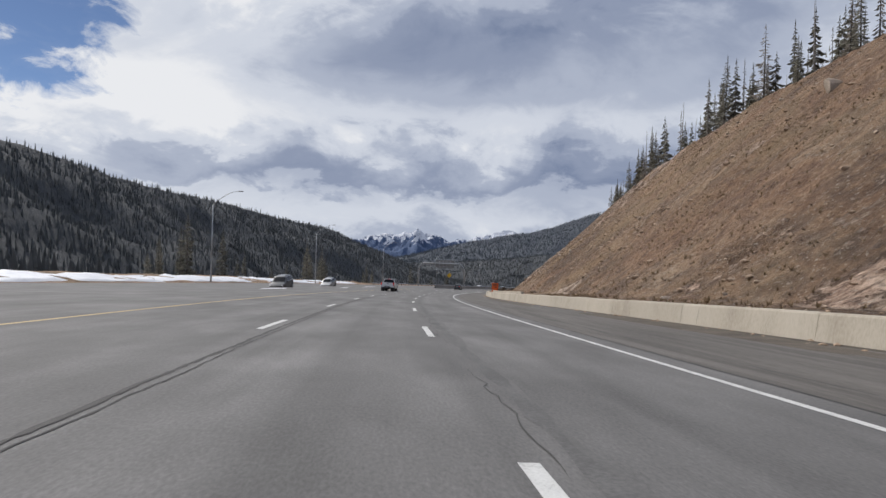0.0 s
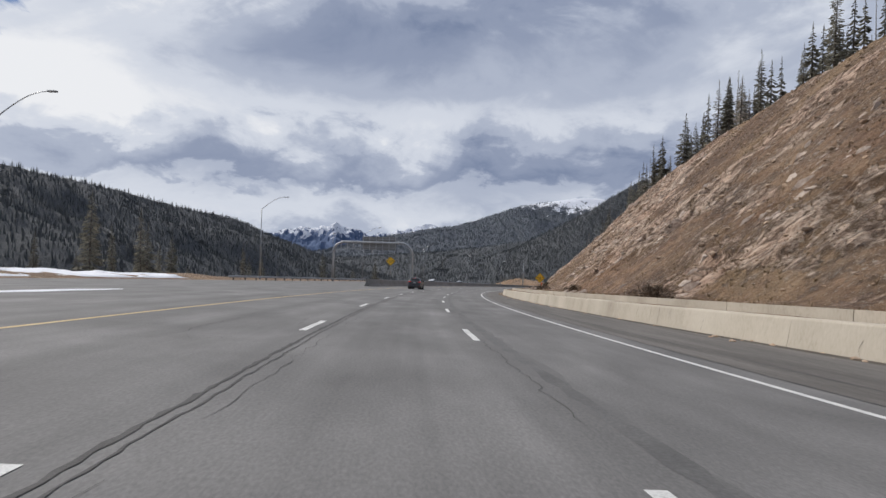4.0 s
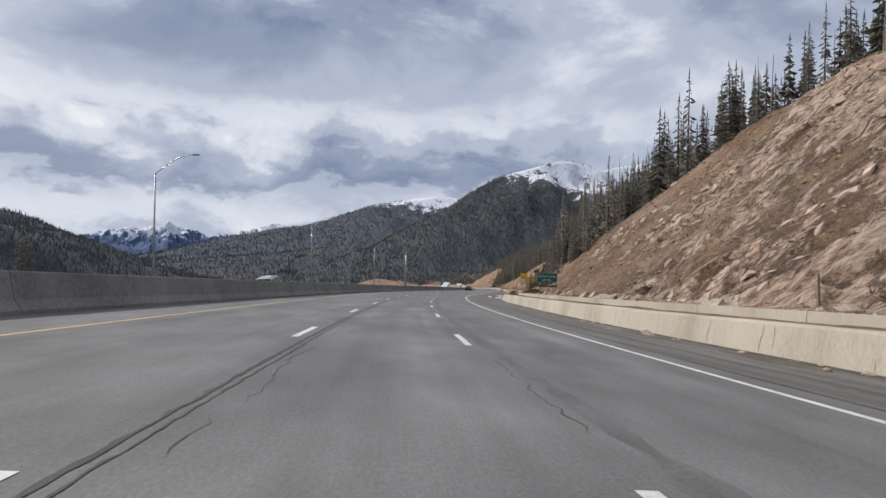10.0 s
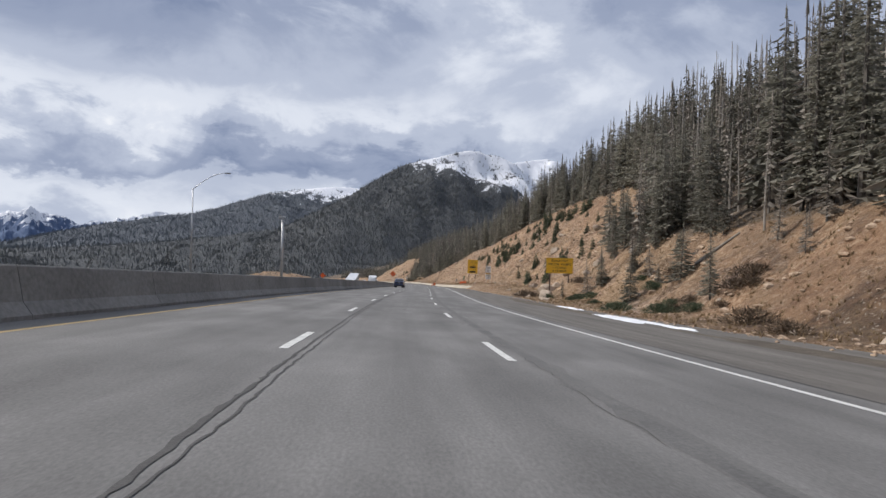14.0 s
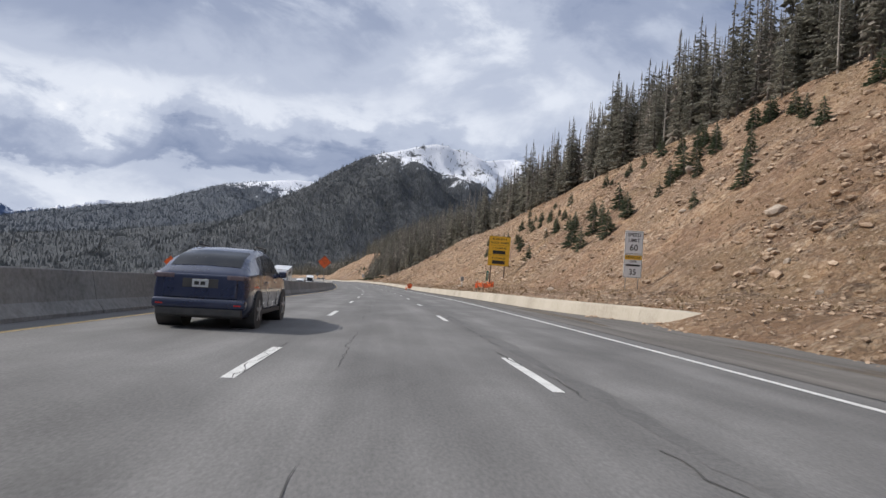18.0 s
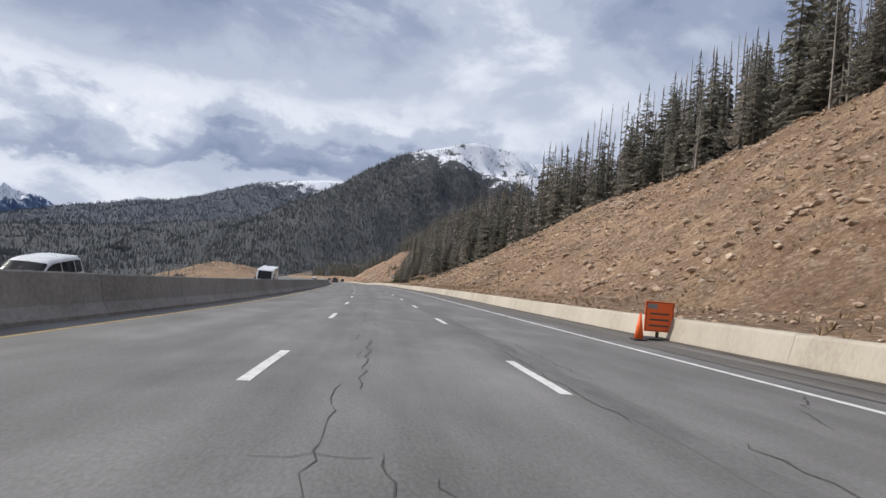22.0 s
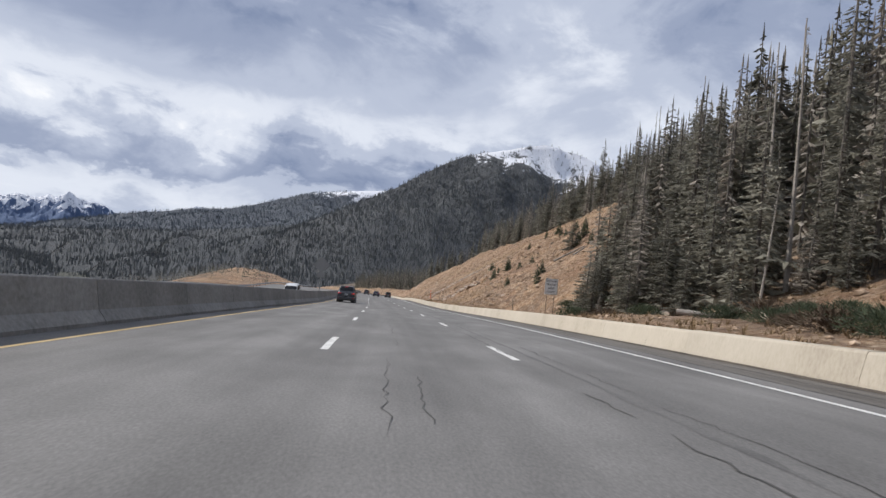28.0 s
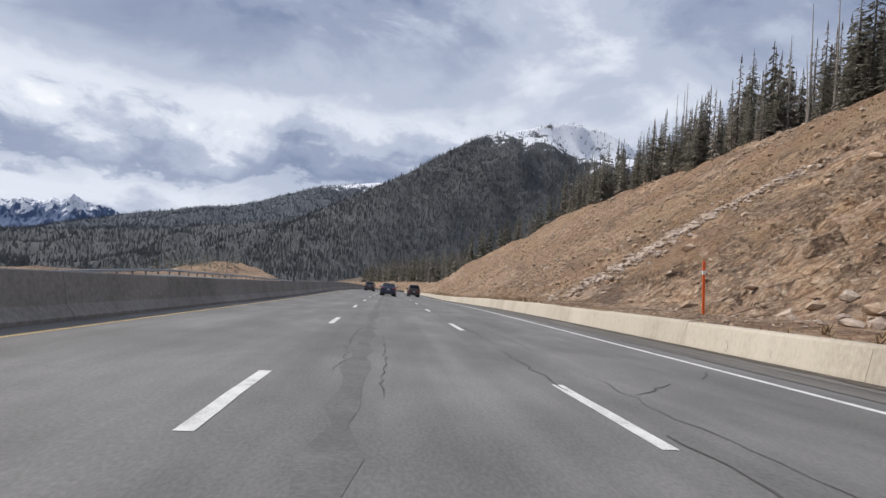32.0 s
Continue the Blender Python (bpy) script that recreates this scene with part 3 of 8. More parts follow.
def left_mesh():
    ds = LEFT_D
    verts, rows, s = [], 0, S_START
    while s < S_END:
        for d in ds:
            u = -31.5 - d
            verts.append(tuple(at(s, u, left_land(s, u))))
        rows += 1
        s += 4.0
    return np_mesh("valley_side", verts, grid_faces(rows, len(ds)), [HILLSIDE], True)


_l = left_mesh()
_l.attributes.new("rock", "FLOAT", "POINT").data.foreach_set("value", np.full(len(_l.vertices), 0.3, dtype=np.float32))
_ds = np.tile(np.array(LEFT_D), len(_l.vertices) // len(LEFT_D))
_ss = np.repeat(S_START + 4.0 * np.arange(len(_l.vertices) // len(LEFT_D)), len(LEFT_D))
_w = np.clip((_ds - np.where(_ss > 970, 85.0, 20.0)) / 10.0, 0.0, 1.0)
_l.attributes.new("woods", "FLOAT", "POINT").data.foreach_set("value", _w.astype(np.float32))
_l.attributes.new("rubble", "FLOAT", "POINT").data.foreach_set("value", np.full(len(_l.vertices), 0.42, dtype=np.float32))
tagged(new("valley_side", _l), "brown verge and bank falling away beyond the far carriageway", "ground", kind="structure")

# the valley floor, one sheet to the horizon
_g = []
for _j in range(61):
    for _i in range(61):
        _x, _y = -4700 + _i * 155, -3900 + _j * 145
        _d = math.hypot(_x - 120, _y - 350)
        _g.append((_x, _y, -112 + 8 * fbm(_x * 0.002, _y * 0.002) - 0.004 * min(_d, 3000)))
tagged(new("ground", np_mesh("ground", _g, grid_faces(61, 61)[:, ::-1], [VALLEY], True)), "dark wooded valley floor reaching to the horizon", "ground", kind="structure")


def mountain(name, spine, reach, foot, mat, label, rough=0.16, seed=0.0, n=170, m=40, crag=0.0):
    """A ridge along a spine of (x, y, z) that falls to both sides."""
    pts = [Vector(p) for p in spine]
    run = [0.0]
    for a, b in zip(pts, pts[1:]):
        run.append(run[-1] + (b - a).length)
    verts = []
    for i in range(n):
        d = run[-1] * i / (n - 1)
        k = max(j for j in range(len(run) - 1) if run[j] <= d + 1e-6)
        f = (d - run[k]) / (run[k + 1] - run[k])
        p0, p1, p2, p3 = (pts[min(max(j, 0), len(pts) - 1)] for j in (k - 1, k, k + 1, k + 2))
        c = p1 + 0.5 * f * (p2 - p0 + f * (2 * p0 - 5 * p1 + 4 * p2 - p3 + f * (3 * (p1 - p2) + p3 - p0)))
        t = (p2 - p1).normalized()
        side = Vector((t.y, -t.x, 0)).normalized()
        for j in range(m):
            v = 2 * j / (m - 1) - 1
            v = math.copysign(abs(v) ** 1.5, v)
            q = c + side * v * reach
            drop = (1 - abs(v)) ** 1.15
            gully = fbm(q.x * 0.006, q.y * 0.006, seed) * rough * (c.z - foot) * min(1.0, 6 * abs(v)) * (1 - abs(v) * 0.5)
            z = foot + (c.z - foot) * drop + gully + 2.5 * fbm(q.x * 0.03, q.y * 0.03, seed)
            if crag:
                z += crag * ((1.0 - abs(fbm(q.x * 0.009, q.y * 0.009, seed + 3.0))) ** 2 - 0.6) * min(1.0, 0.4 + 4 * abs(v)) * (1 - abs(v))
            verts.append((q.x, q.y, z))
    ob = new(name, np_mesh(name, verts, grid_faces(n, m), [mat], not crag))
    return tagged(ob, label, "mountain", kind="structure")


mountain("mountain_dome", [(420, 1960, -40), (520, 1935, 15), (600, 1925, 58), (690, 1920, 106), (750, 1917, 146), (815, 1913, 188), (880, 1910, 219), (960, 1906, 242), (1020, 1902, 262), (1085, 1900, 278), (1143, 1897, 273), (1200, 1894, 267), (1260, 1888, 246), (1300, 1870, 212), (1290, 1700, 165), (1250, 1500, 105), (1190, 1290, 40)], 620, -130, DOME, "dark wooded mountain with a rounded snow-covered summit", seed=2.0, n=220)
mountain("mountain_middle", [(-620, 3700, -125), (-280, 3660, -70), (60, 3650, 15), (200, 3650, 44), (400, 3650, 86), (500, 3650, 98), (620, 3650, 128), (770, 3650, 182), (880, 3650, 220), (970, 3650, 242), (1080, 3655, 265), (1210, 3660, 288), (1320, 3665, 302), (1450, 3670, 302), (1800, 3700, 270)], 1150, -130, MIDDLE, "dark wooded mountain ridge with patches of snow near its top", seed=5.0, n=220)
mountain("mountain_behind", [(1700, 2920, 300), (1850, 2910, 380), (2046, 2900, 437), (2165, 2900, 462), (2262, 2900, 473), (2400, 2900, 445), (2700, 2880, 330)], 800, -130, DOME, "snow-covered summit behind the wooded hillside", seed=8.0)
mountain("mountain_far", [(-1050, 4640, -60), (-880, 4690, -5), (-770, 4720, 26), (-680, 4735, 42), (-600, 4745, 76), (-540, 4750, 70), (-470, 4750, 94), (-400, 4750, 82), (-330, 4750, 104), (-285, 4750, 98), (-220, 4750, 132), (-150, 4750, 96), (-60, 4750, 82), (30, 4750, 44), (110, 4750, 64), (160, 4750, 56), (230, 4750, 80), (330, 4750, 100), (460, 4748, 144), (560, 4740, 128), (650, 4730, 114), (800, 4700, 70), (1000, 4650, 30), (1200, 4600, 0)], 560, -150, FAR, "distant mountain range with snow-covered peaks and haze blue in its colour", 0.25, 11.0, 300, 44, 46.0)
mountain("mountain_foot", [(-1000, 2450, -110), (-500, 2330, -78), (-100, 2260, -64), (120, 2230, -48), (330, 2190, -26), (520, 2110, 8), (700, 2040, 40)], 760, -140, WOODED, "low dark wooded hills across the valley", 0.22, 17.0)
mountain("mountain_left", [(-560, 180, 90), (-512, 477, 114), (-530, 599, 115), (-536, 722, 115), (-543, 839, 110), (-532, 962, 97), (-500, 1091, 86), (-461, 1269, 77), (-389, 1448, 55), (-322, 1669, 39), (-254, 1883, -15), (-178, 2042, -90)], 430, -125, WOODED, "long dark wooded ridge across the valley", seed=14.0)

# ---- carriageways ----
tagged(strip("road", S_START, S_END, 2.0, lambda s: [(-7.2, 0), (-5.9, 0), (-1.83, 0), (1.83, 0), (5.5, 0), (6.2, 0)], ASPHALT), "worn grey three-lane asphalt carriageway with cracks", "road", kind="structure")
tagged(strip("shoulder", S_START, S_END, 2.0, lambda s: [(6.2, 0), (7.0, 0.0), (wall_u(s) + 0.5, 0.02)], SHOULDER), "dark dirty asphalt shoulder beside the road", "road", kind="structure")
tagged(strip("far_road", S_START, S_END, 2.0, lambda s: [(-31.6, 0.0), (-20, 0.02), (-12, 0.02), (-7.2, 0.0)], ASPHALT), "pale asphalt of the opposite carriageway", "road", kind="structure")

# lane markings
solid = tagged(strip("edge_line", S_START, S_END, 2.0, lambda s: [(5.45, 0.005), (5.59, 0.005)], PAINT_WHITE), "worn solid white edge line", "road marking", kind="structure")
tagged(strip("median_line", S_START, S_END, 2.0, lambda s: [(-6.15, 0.005), (-6.02, 0.005)], PAINT_YELLOW), "worn solid yellow line along the median", "road marking", kind="structure")

# ---- lane dashes, seams and cracks ----
def ribbon(name, pts, width, mat, parent, h=0.006):
    """A thin strip on the road along (s, u, width factor) points."""
    verts = []
    for i, (s, u, k) in enumerate(pts):
        a, b = pts[max(i - 1, 0)], pts[min(i + 1, len(pts) - 1)]
        ds, du = b[0] - a[0], b[1] - a[1]
        q = math.hypot(ds, du) or 1.0
        ns, nu = -du / q * width * k / 2, ds / q * width * k / 2
        verts += [tuple(at(s + ns, u + nu, h)), tuple(at(s - ns, u - nu, h))]
    f = [(2 * i, 2 * i + 1, 2 * i + 3, 2 * i + 2) for i in range(len(pts) - 1)]
    ob = new(name, np_mesh(name, verts, f, [mat]))
    ob.parent = parent
    return ob


rng = random.Random(5)
for lane_u, first in ((-1.83, 11.25), (1.83, 11.25)):
    line = tagged(empty("lane_line"), "broken white lane line of worn paint dashes", "road marking", kind="structure")
    s = first - 12.19 * 3
    while s < 1000:
        ribbon("dash", [(s + 3.05 * i / 4, lane_u + rng.uniform(-0.008, 0.008), 1.0) for i in range(5)], 0.15, PAINT_WHITE, line, 0.005)
        s += 12.19


def wander(s0, s1, u, amp, step, seed, slope=0.0, kink=0.0):
    """A jagged line along the lane."""
    r = random.Random(seed * 7.3 + s0)
    pts, s = [], s0
    while s <= s1:
        jag = r.uniform(-1, 1) * (kink or min(0.014 + amp * 0.08, 0.03))
        ends = min(1.0, (s - s0) / 0.5 + 0.15, (s1 - s) / 0.5 + 0.15)
        pts.append((s, u + slope * (s - s0) + 0.55 * amp * noise.noise((s * 0.3, seed, 0.0)) + 0.25 * amp * noise.noise((s * 1.9, seed, 4.0)) + jag, ends * (0.4 + 1.1 * r.random())))
        s += step * r.uniform(0.6, 1.3)
    return pts


def broken(s0, s1, u, amp, seed, width):
    """A crack that comes and goes along the lane."""
    r = random.Random(seed)
    s = s0
    while s < s1:
        l = r.uniform(1.5, 8.0)
        ribbon("crack", wander(s, s + l, u + r.uniform(-0.12, 0.12), amp, 0.30, seed + s, 0.0, 0.055), width * r.uniform(0.6, 1.1), TAR, cracks)
        s += l + r.uniform(0.0, 5.0)


cracks = tagged(empty("road_cracks"), "dark sealed seams and cracks in the asphalt", "crack", kind="structure")
ribbon("seam", wander(-30, 425, -1.53, 0.05, 0.2, 1.0), 0.055, TAR, cracks)
ribbon("seam", wander(-30, 440, -1.40, 0.06, 0.2, 2.0), 0.024, TAR, cracks)
broken(20, 330, -1.15, 0.2, 3, 0.010)
broken(-30, 430, 2.02, 0.05, 43, 0.014)
broken(430, 900, 1.98, 0.05, 44, 0.03)
broken(430, 700, -0.75, 0.2, 6, 0.015)
broken(470, 620, -0.45, 0.22, 7, 0.016)
broken(500, 860, 2.6, 0.2, 8, 0.02)
ribbon("seam", wander(-30, 330, 7.2, 0.2, 0.8, 9.0), 0.07, TAR, cracks)
ribbon("seam", wander(-30, 330, 8.1, 0.25, 0.8, 10.0), 0.05, TAR, cracks)
ribbon("seam", wander(-30, 900, 6.15, 0.05, 0.9, 11.0), 0.06, TAR, cracks)
ribbon("seam", wander(480, 900, 6.9, 0.06, 0.9, 12.0), 0.04, TAR, cracks)
broken(-30, 330, 7.7, 0.5, 51, 0.04)
broken(-30, 330, 8.6, 0.6, 52, 0.035)
broken(-30, 130, 9.6, 0.6, 53, 0.04)
broken(330, 460, 7.4, 0.5, 54, 0.03)
broken(700, 860, -0.35, 0.12, 13, 0.016)
for i in range(36):
    s, u = rng.uniform(-10, 860), rng.uniform(-5.5, 4.0)
    if rng.random() < 0.25:
        w = rng.uniform(0.6, 2.4)
        pts = [(s + 0.07 * rng.uniform(-1, 1) + 0.1 * k * rng.random(), u + w * k / 12, 0.3 + 0.7 * rng.random()) for k in range(13)]
    else:
        pts = wander(s, s + rng.uniform(2, 9), u, 0.3, 0.3, 20.0 + i, rng.uniform(-0.08, 0.08), 0.06)
    ribbon("crack", pts, rng.uniform(0.008, 0.018), TAR, cracks)
# web of fine cracks in the middle lane
for i in range(46):
    s, u = 462 + rng.uniform(0, 95), -0.55 + rng.gauss(0, 0.32)
    if rng.random() < 0.5:
        pts = [(s + 0.1 * rng.uniform(-1, 1), u + (k - 3) * 0.13, 0.7) for k in range(7)]
    else:
        pts = wander(s, s + rng.uniform(0.8, 2.5), u, 0.2, 0.2, 140.0 + i, 0.0, 0.06)
    ribbon("crack", pts, 0.012, TAR, cracks, 0.007)
# feathery cracks across the right-hand lane
for i in range(90):
    s, u = rng.choice((rng.uniform(500, 600), rng.uniform(560, 640), rng.uniform(640, 860))), rng.uniform(2.6, 5.2)
    w = rng.uniform(0.3, 1.3)
    ribbon("crack", [(s + 0.09 * rng.uniform(-1, 1) + 0.15 * k, u + w * k / 7, 0.4 + 0.8 * math.sin(math.pi * k / 7)) for k in range(8)], rng.uniform(0.012, 0.028), TAR, cracks, 0.006)
# darker lanes of wear that tyres and drips leave
STAIN = material("worn_lane_stain", [(0.075, 0.074, 0.073), (0.110, 0.108, 0.106), (0.16, 0.157, 0.153)], 0.8, 24.0, 0.85, 0.4, coords="world", depth=0.004)
SOFT = material("faint_lane_stain", [(0.100, 0.098, 0.096), (0.128, 0.125, 0.122), (0.165, 0.161, 0.157)], 0.6, 24.0, 0.85, 0.4, coords="world", depth=0.004)
ribbon("stain", wander(-40, 640, 2.27, 0.04, 0.8, 36.0), 0.34, SOFT, cracks, 0.0025)
ribbon("stain", wander(-40, 440, 2.25, 0.05, 0.5, 31.0), 0.20, STAIN, cracks, 0.003)
ribbon("stain", wander(440, 640, 2.25, 0.08, 0.5, 32.0), 0.20, STAIN, cracks, 0.003)
ribbon("stain", wander(640, 797, 2.3, 0.08, 0.5, 34.0), 0.10, STAIN, cracks, 0.003)
ribbon("stain", wander(797, 1000, -0.75, 0.05, 0.8, 33.0), 0.32, STAIN, cracks, 0.003)


# ---- walls ----
def extrude_profile(name, s0, s1, profile, mat, parent, step=2.0, label=""):
    """A closed cross-section swept along the road, with end caps; profile(s) gives (u, h) points in order."""
    n = max(2, int(math.ceil((s1 - s0) / step)) + 1)
    bm = bmesh.new()
    rings = []
    for i in range(n):
        s = s0 + (s1 - s0) * i / (n - 1)
        rings.append([bm.verts.new(at(s, u, h)) for u, h in profile(s)])
    k = len(rings[0])
    for a, b in zip(rings, rings[1:]):
        for j in range(k):
            bm.faces.new((a[j], a[(j + 1) % k], b[(j + 1) % k], b[j]))
    bm.faces.new(rings[0][::-1])
    bm.faces.new(rings[-1])
    bmesh.ops.recalc_face_normals(bm, faces=bm.faces)
    return part(name, bm, mat, parent, label)


def wall_section(s):
    w, h = wall_u(s), wall_h(s)
    return [(w - 0.09, -0.1), (w - 0.07, 0.08), (w + 0.05, h - 0.05), (w + 0.08, h), (w + 0.38, h + 0.012), (w + 0.42, h - 0.05), (w + 0.42, -0.1)]


wall = tagged(empty("retaining_wall"), "pale cream concrete retaining wall in jointed panels along the shoulder", "wall", kind="structure")
s = -58.0
while s < 318:
    length = rng.choice((3.05, 3.05, 4.6, 6.1))
    lean = rng.uniform(-0.006, 0.006)
    top = rng.uniform(-0.012, 0.012)
    extrude_profile("panel", s + 0.006, s + length - 0.006, lambda q, lean=lean, top=top: [(u + lean * h, h + top * (h > 0.5)) for u, h in wall_section(q)], CONCRETE, wall, 2.4)
    s += length
wall2 = tagged(empty("kerb_wall"), "low pale cream concrete wall along the shoulder at the foot of the slope", "wall", kind="structure")
s = 460.6
while s < 1000:
    top = rng.uniform(-0.012, 0.012)
    extrude_profile("panel", s + 0.004, s + 6.1 - 0.004, lambda q, top=top: [(u, h + top * (h > 0.4)) for u, h in wall_section(q)], CONCRETE, wall2, 3.0)
    s += 6.1
# short cracks in the wall's face and a strip of grit along its foot
def face_crack(s, lo, hi, parent, seed, width):
    r = random.Random(seed)
    pts, q = [], s
    for k in range(7):
        z = lo + (hi - lo) * k / 6
        q += r.uniform(-0.05, 0.05)
        pts.append((q, z, width * (0.3 + 0.9 * r.random())))
    verts = []
    for q, z, w in pts:
        h = wall_h(q)
        u = wall_u(q) - 0.07 + 0.12 * (z - 0.08) / max(h - 0.13, 0.2) - 0.012
        verts += [tuple(at(q - w / 2, u, z)), tuple(at(q + w / 2, u, z))]
    ob = new("crack", np_mesh("crack", verts, [(2 * k, 2 * k + 1, 2 * k + 3, 2 * k + 2) for k in range(6)], [TAR]))
    ob.parent = parent


for i in range(95):
    s = rng.uniform(20, 316)
    top = wall_h(s) - 0.08
    lo = rng.choice((0.1, 0.1, rng.uniform(0.2, 0.5)))
    face_crack(s, lo, min(top, lo + rng.uniform(0.15, 0.9)), wall, i, rng.uniform(0.010, 0.022))
for i in range(70):
    s = rng.uniform(480, 900)
    top = wall_h(s) - 0.08
    face_crack(s, 0.1, min(top, 0.1 + rng.uniform(0.1, 0.5)), wall2, 200 + i, rng.uniform(0.006, 0.012))
GRIT = material("dark_grit", [(0.040, 0.032, 0.026), (0.075, 0.062, 0.050), (0.13, 0.11, 0.09)], 0.9, 16.0, 0.95, 0.7, depth=0.02)
tagged(strip("grit_strip", -40, 322, 0.5, lambda s: [(wall_u(s) - 0.55 - 0.5 * noise.noise((s * 0.35, 2.0, 0)) - 0.25 * noise.noise((s * 1.7, 5.0, 0)), 0.012), (wall_u(s) - 0.35, 0.03), (wall_u(s) - 0.06, 0.045)], GRIT), "strip of dark grit washed along the foot of the wall", "dirt", kind="structure")
tagged(strip("grit_strip", 470, 930, 0.5, lambda s: [(wall_u(s) - 0.32 - 0.2 * noise.noise((s * 0.35, 2.0, 0)) - 0.12 * noise.noise((s * 1.7, 5.0, 0)), 0.014), (wall_u(s) - 0.2, 0.025), (wall_u(s) - 0.06, 0.035)], GRIT), "strip of dark grit washed along the foot of the low wall", "dirt", kind="structure")
# a second, older wall close behind the first one
back = tagged(empty("upper_wall"), "second pale concrete wall behind the jointed shoulder wall", "wall", kind="structure")
s = 62.0
while s < 318:
    def upper(q):
        w = wall_u(q) + knots(q, [(62, 1.0), (215, 1.5), (318, 1.7)])
        h = wall_h(q) + 0.28
        return [(w, 0.2), (w + 0.03, h), (w + 0.3, h), (w + 0.33, 0.2)]
    extrude_profile("panel", s + 0.015, s + 6.1 - 0.015, upper, CONCRETE, back, 3.0)
    s += 6.1


def barrier_section(s):
    c = barrier_u(s) - 0.4
    h = 1.02
    return [(c + 0.40, -0.05), (c + 0.40, 0.08), (c + 0.22, 0.33), (c + 0.10, h - 0.03), (c + 0.07, h), (c - 0.07, h), (c - 0.10, h - 0.03), (c - 0.22, 0.33), (c - 0.40, 0.08), (c - 0.40, -0.05)]


median = tagged(empty("median_barrier"), "weathered grey concrete barrier along the median", "barrier", kind="structure")
s = 178.0
while s < 1000:
    length = 6.1
    extrude_profile("segment", s + 0.012, s + length - 0.012, barrier_section, BARRIER, median, 3.1)
    s += length
# guard rail beyond the opposite carriageway
GALV = material("galvanised_steel", [(0.30, 0.31, 0.32), (0.42, 0.43, 0.44), (0.52, 0.53, 0.54)], 1.5, 20.0, 0.45, 0.1, 0.7)
POSTWOOD = material("weathered_timber", [(0.10, 0.08, 0.06), (0.17, 0.14, 0.11), (0.24, 0.2, 0.16)], 3.0, 25.0, 0.9, 0.4)
rail = tagged(empty("guard_rail"), "galvanised steel guard rail on timber posts beyond the far lanes", "guard rail", kind="structure")
for a in range(180, 1000, 40):
    extrude_profile("rail_beam", a, a + 39.9, lambda q: [(-30.95, 0.42), (-30.88, 0.50), (-30.95, 0.58), (-30.88, 0.66), (-30.95, 0.74), (-31.0, 0.58)], GALV, rail, 4.0)
_post = None
for a in range(182, 1000, 4):
    if _post is None:
        bm = bmesh.new()
        bmesh.ops.create_cube(bm, size=1.0, matrix=Matrix.Diagonal((0.15, 0.2, 1.0, 1)) @ Matrix.Translation((0, 0, 0.3)))
        _post = part("post", bm, POSTWOOD, rail)
        _post.matrix_world = stand(a, -31.1, 0.0)
    else:
        p = new("post", _post.data)
        p.parent = rail
        p.matrix_world = stand(a, -31.1, 0.0)
tagged(strip("far_lane_line", S_START, 1000, 2.0, lambda s: [(-27.07, 0.006), (-26.93, 0.006)], PAINT_WHITE), "solid white edge line of the opposite carriageway", "road marking", kind="structure")

# ---- snow patches, dirt and stones by the roadside ----
def patch(name, s, u, ls, lu, mat, seed, label, category, base, kind="structure", thick=0.06):
    """An uneven lens lying on the ground; base(s, u) gives the height there."""
    rings, seg = 7, 40
    verts, faces = [], []
    for i in range(rings):
        f = i / (rings - 1)
        for j in range(seg):
            a = 2 * math.pi * j / seg
            k = f * (0.72 + 0.5 * noise.noise((math.cos(a) * 1.6, math.sin(a) * 1.6, seed)) + 0.22 * noise.noise((math.cos(a) * 5, math.sin(a) * 5, seed)))
            ss, uu = s + ls * k * math.cos(a), u + lu * k * math.sin(a)
            lift = thick * (1 - f ** 2) * (0.6 + 0.5 * noise.noise((ss * 0.9, uu * 0.9, seed))) + (0.012 if i < rings - 1 else -0.03)
            verts.append(tuple(at(ss, uu, base(ss, uu) + lift)))
    for i in range(rings - 1):
        for j in range(seg):
            faces.append((i * seg + j, i * seg + (j + 1) % seg, (i + 1) * seg + (j + 1) % seg, (i + 1) * seg + j))
    return tagged(new(name, np_mesh(name, verts, faces, [mat], True)), label, category, kind=kind)


shoulder_h = lambda s, u: 0.02
tagged(strip("snow_berm", -55, 176, 0.8, lambda s: [(-33.5 - d + 0.8 * noise.noise((s * 0.09, 3.0, 0)), left_land(s, -33.5 - d) + (0.0 if d in (0, 7) else 0.06) + 0.30 * noise.noise((s * 0.35, d * 0.6, 1.0)) + 0.25 * noise.noise((s * 0.11, d * 0.2, 6.0)) - (0.4 if d in (0, 7) else 0.0)) for d in (0, 0.6, 1.3, 2.2, 3.2, 4.4, 5.6, 7)], SNOW, True), "long broken berm of ploughed white snow along the verge", "snow", kind="structure")
DIRT = material("shoulder_dirt", [(0.05, 0.04, 0.032), (0.10, 0.082, 0.064), (0.16, 0.135, 0.105)], 0.7, 14.0, 0.95, 0.7, depth=0.03)
for i, (s, u, ls, lu) in enumerate([(339, 10.6, 3.4, 0.9), (350, 9.2, 6.0, 0.5), (372, 10.9, 9.0, 0.9), (385, 11.6, 5.0, 0.4), (340, 11.2, 2.2, 0.3), (366, 10.9, 2.4, 0.35)]):
    patch("snow_patch", s, u, ls, lu, SNOW, i * 3.0, "melting white snow patch on the muddy shoulder", "snow", shoulder_h, thick=0.10)
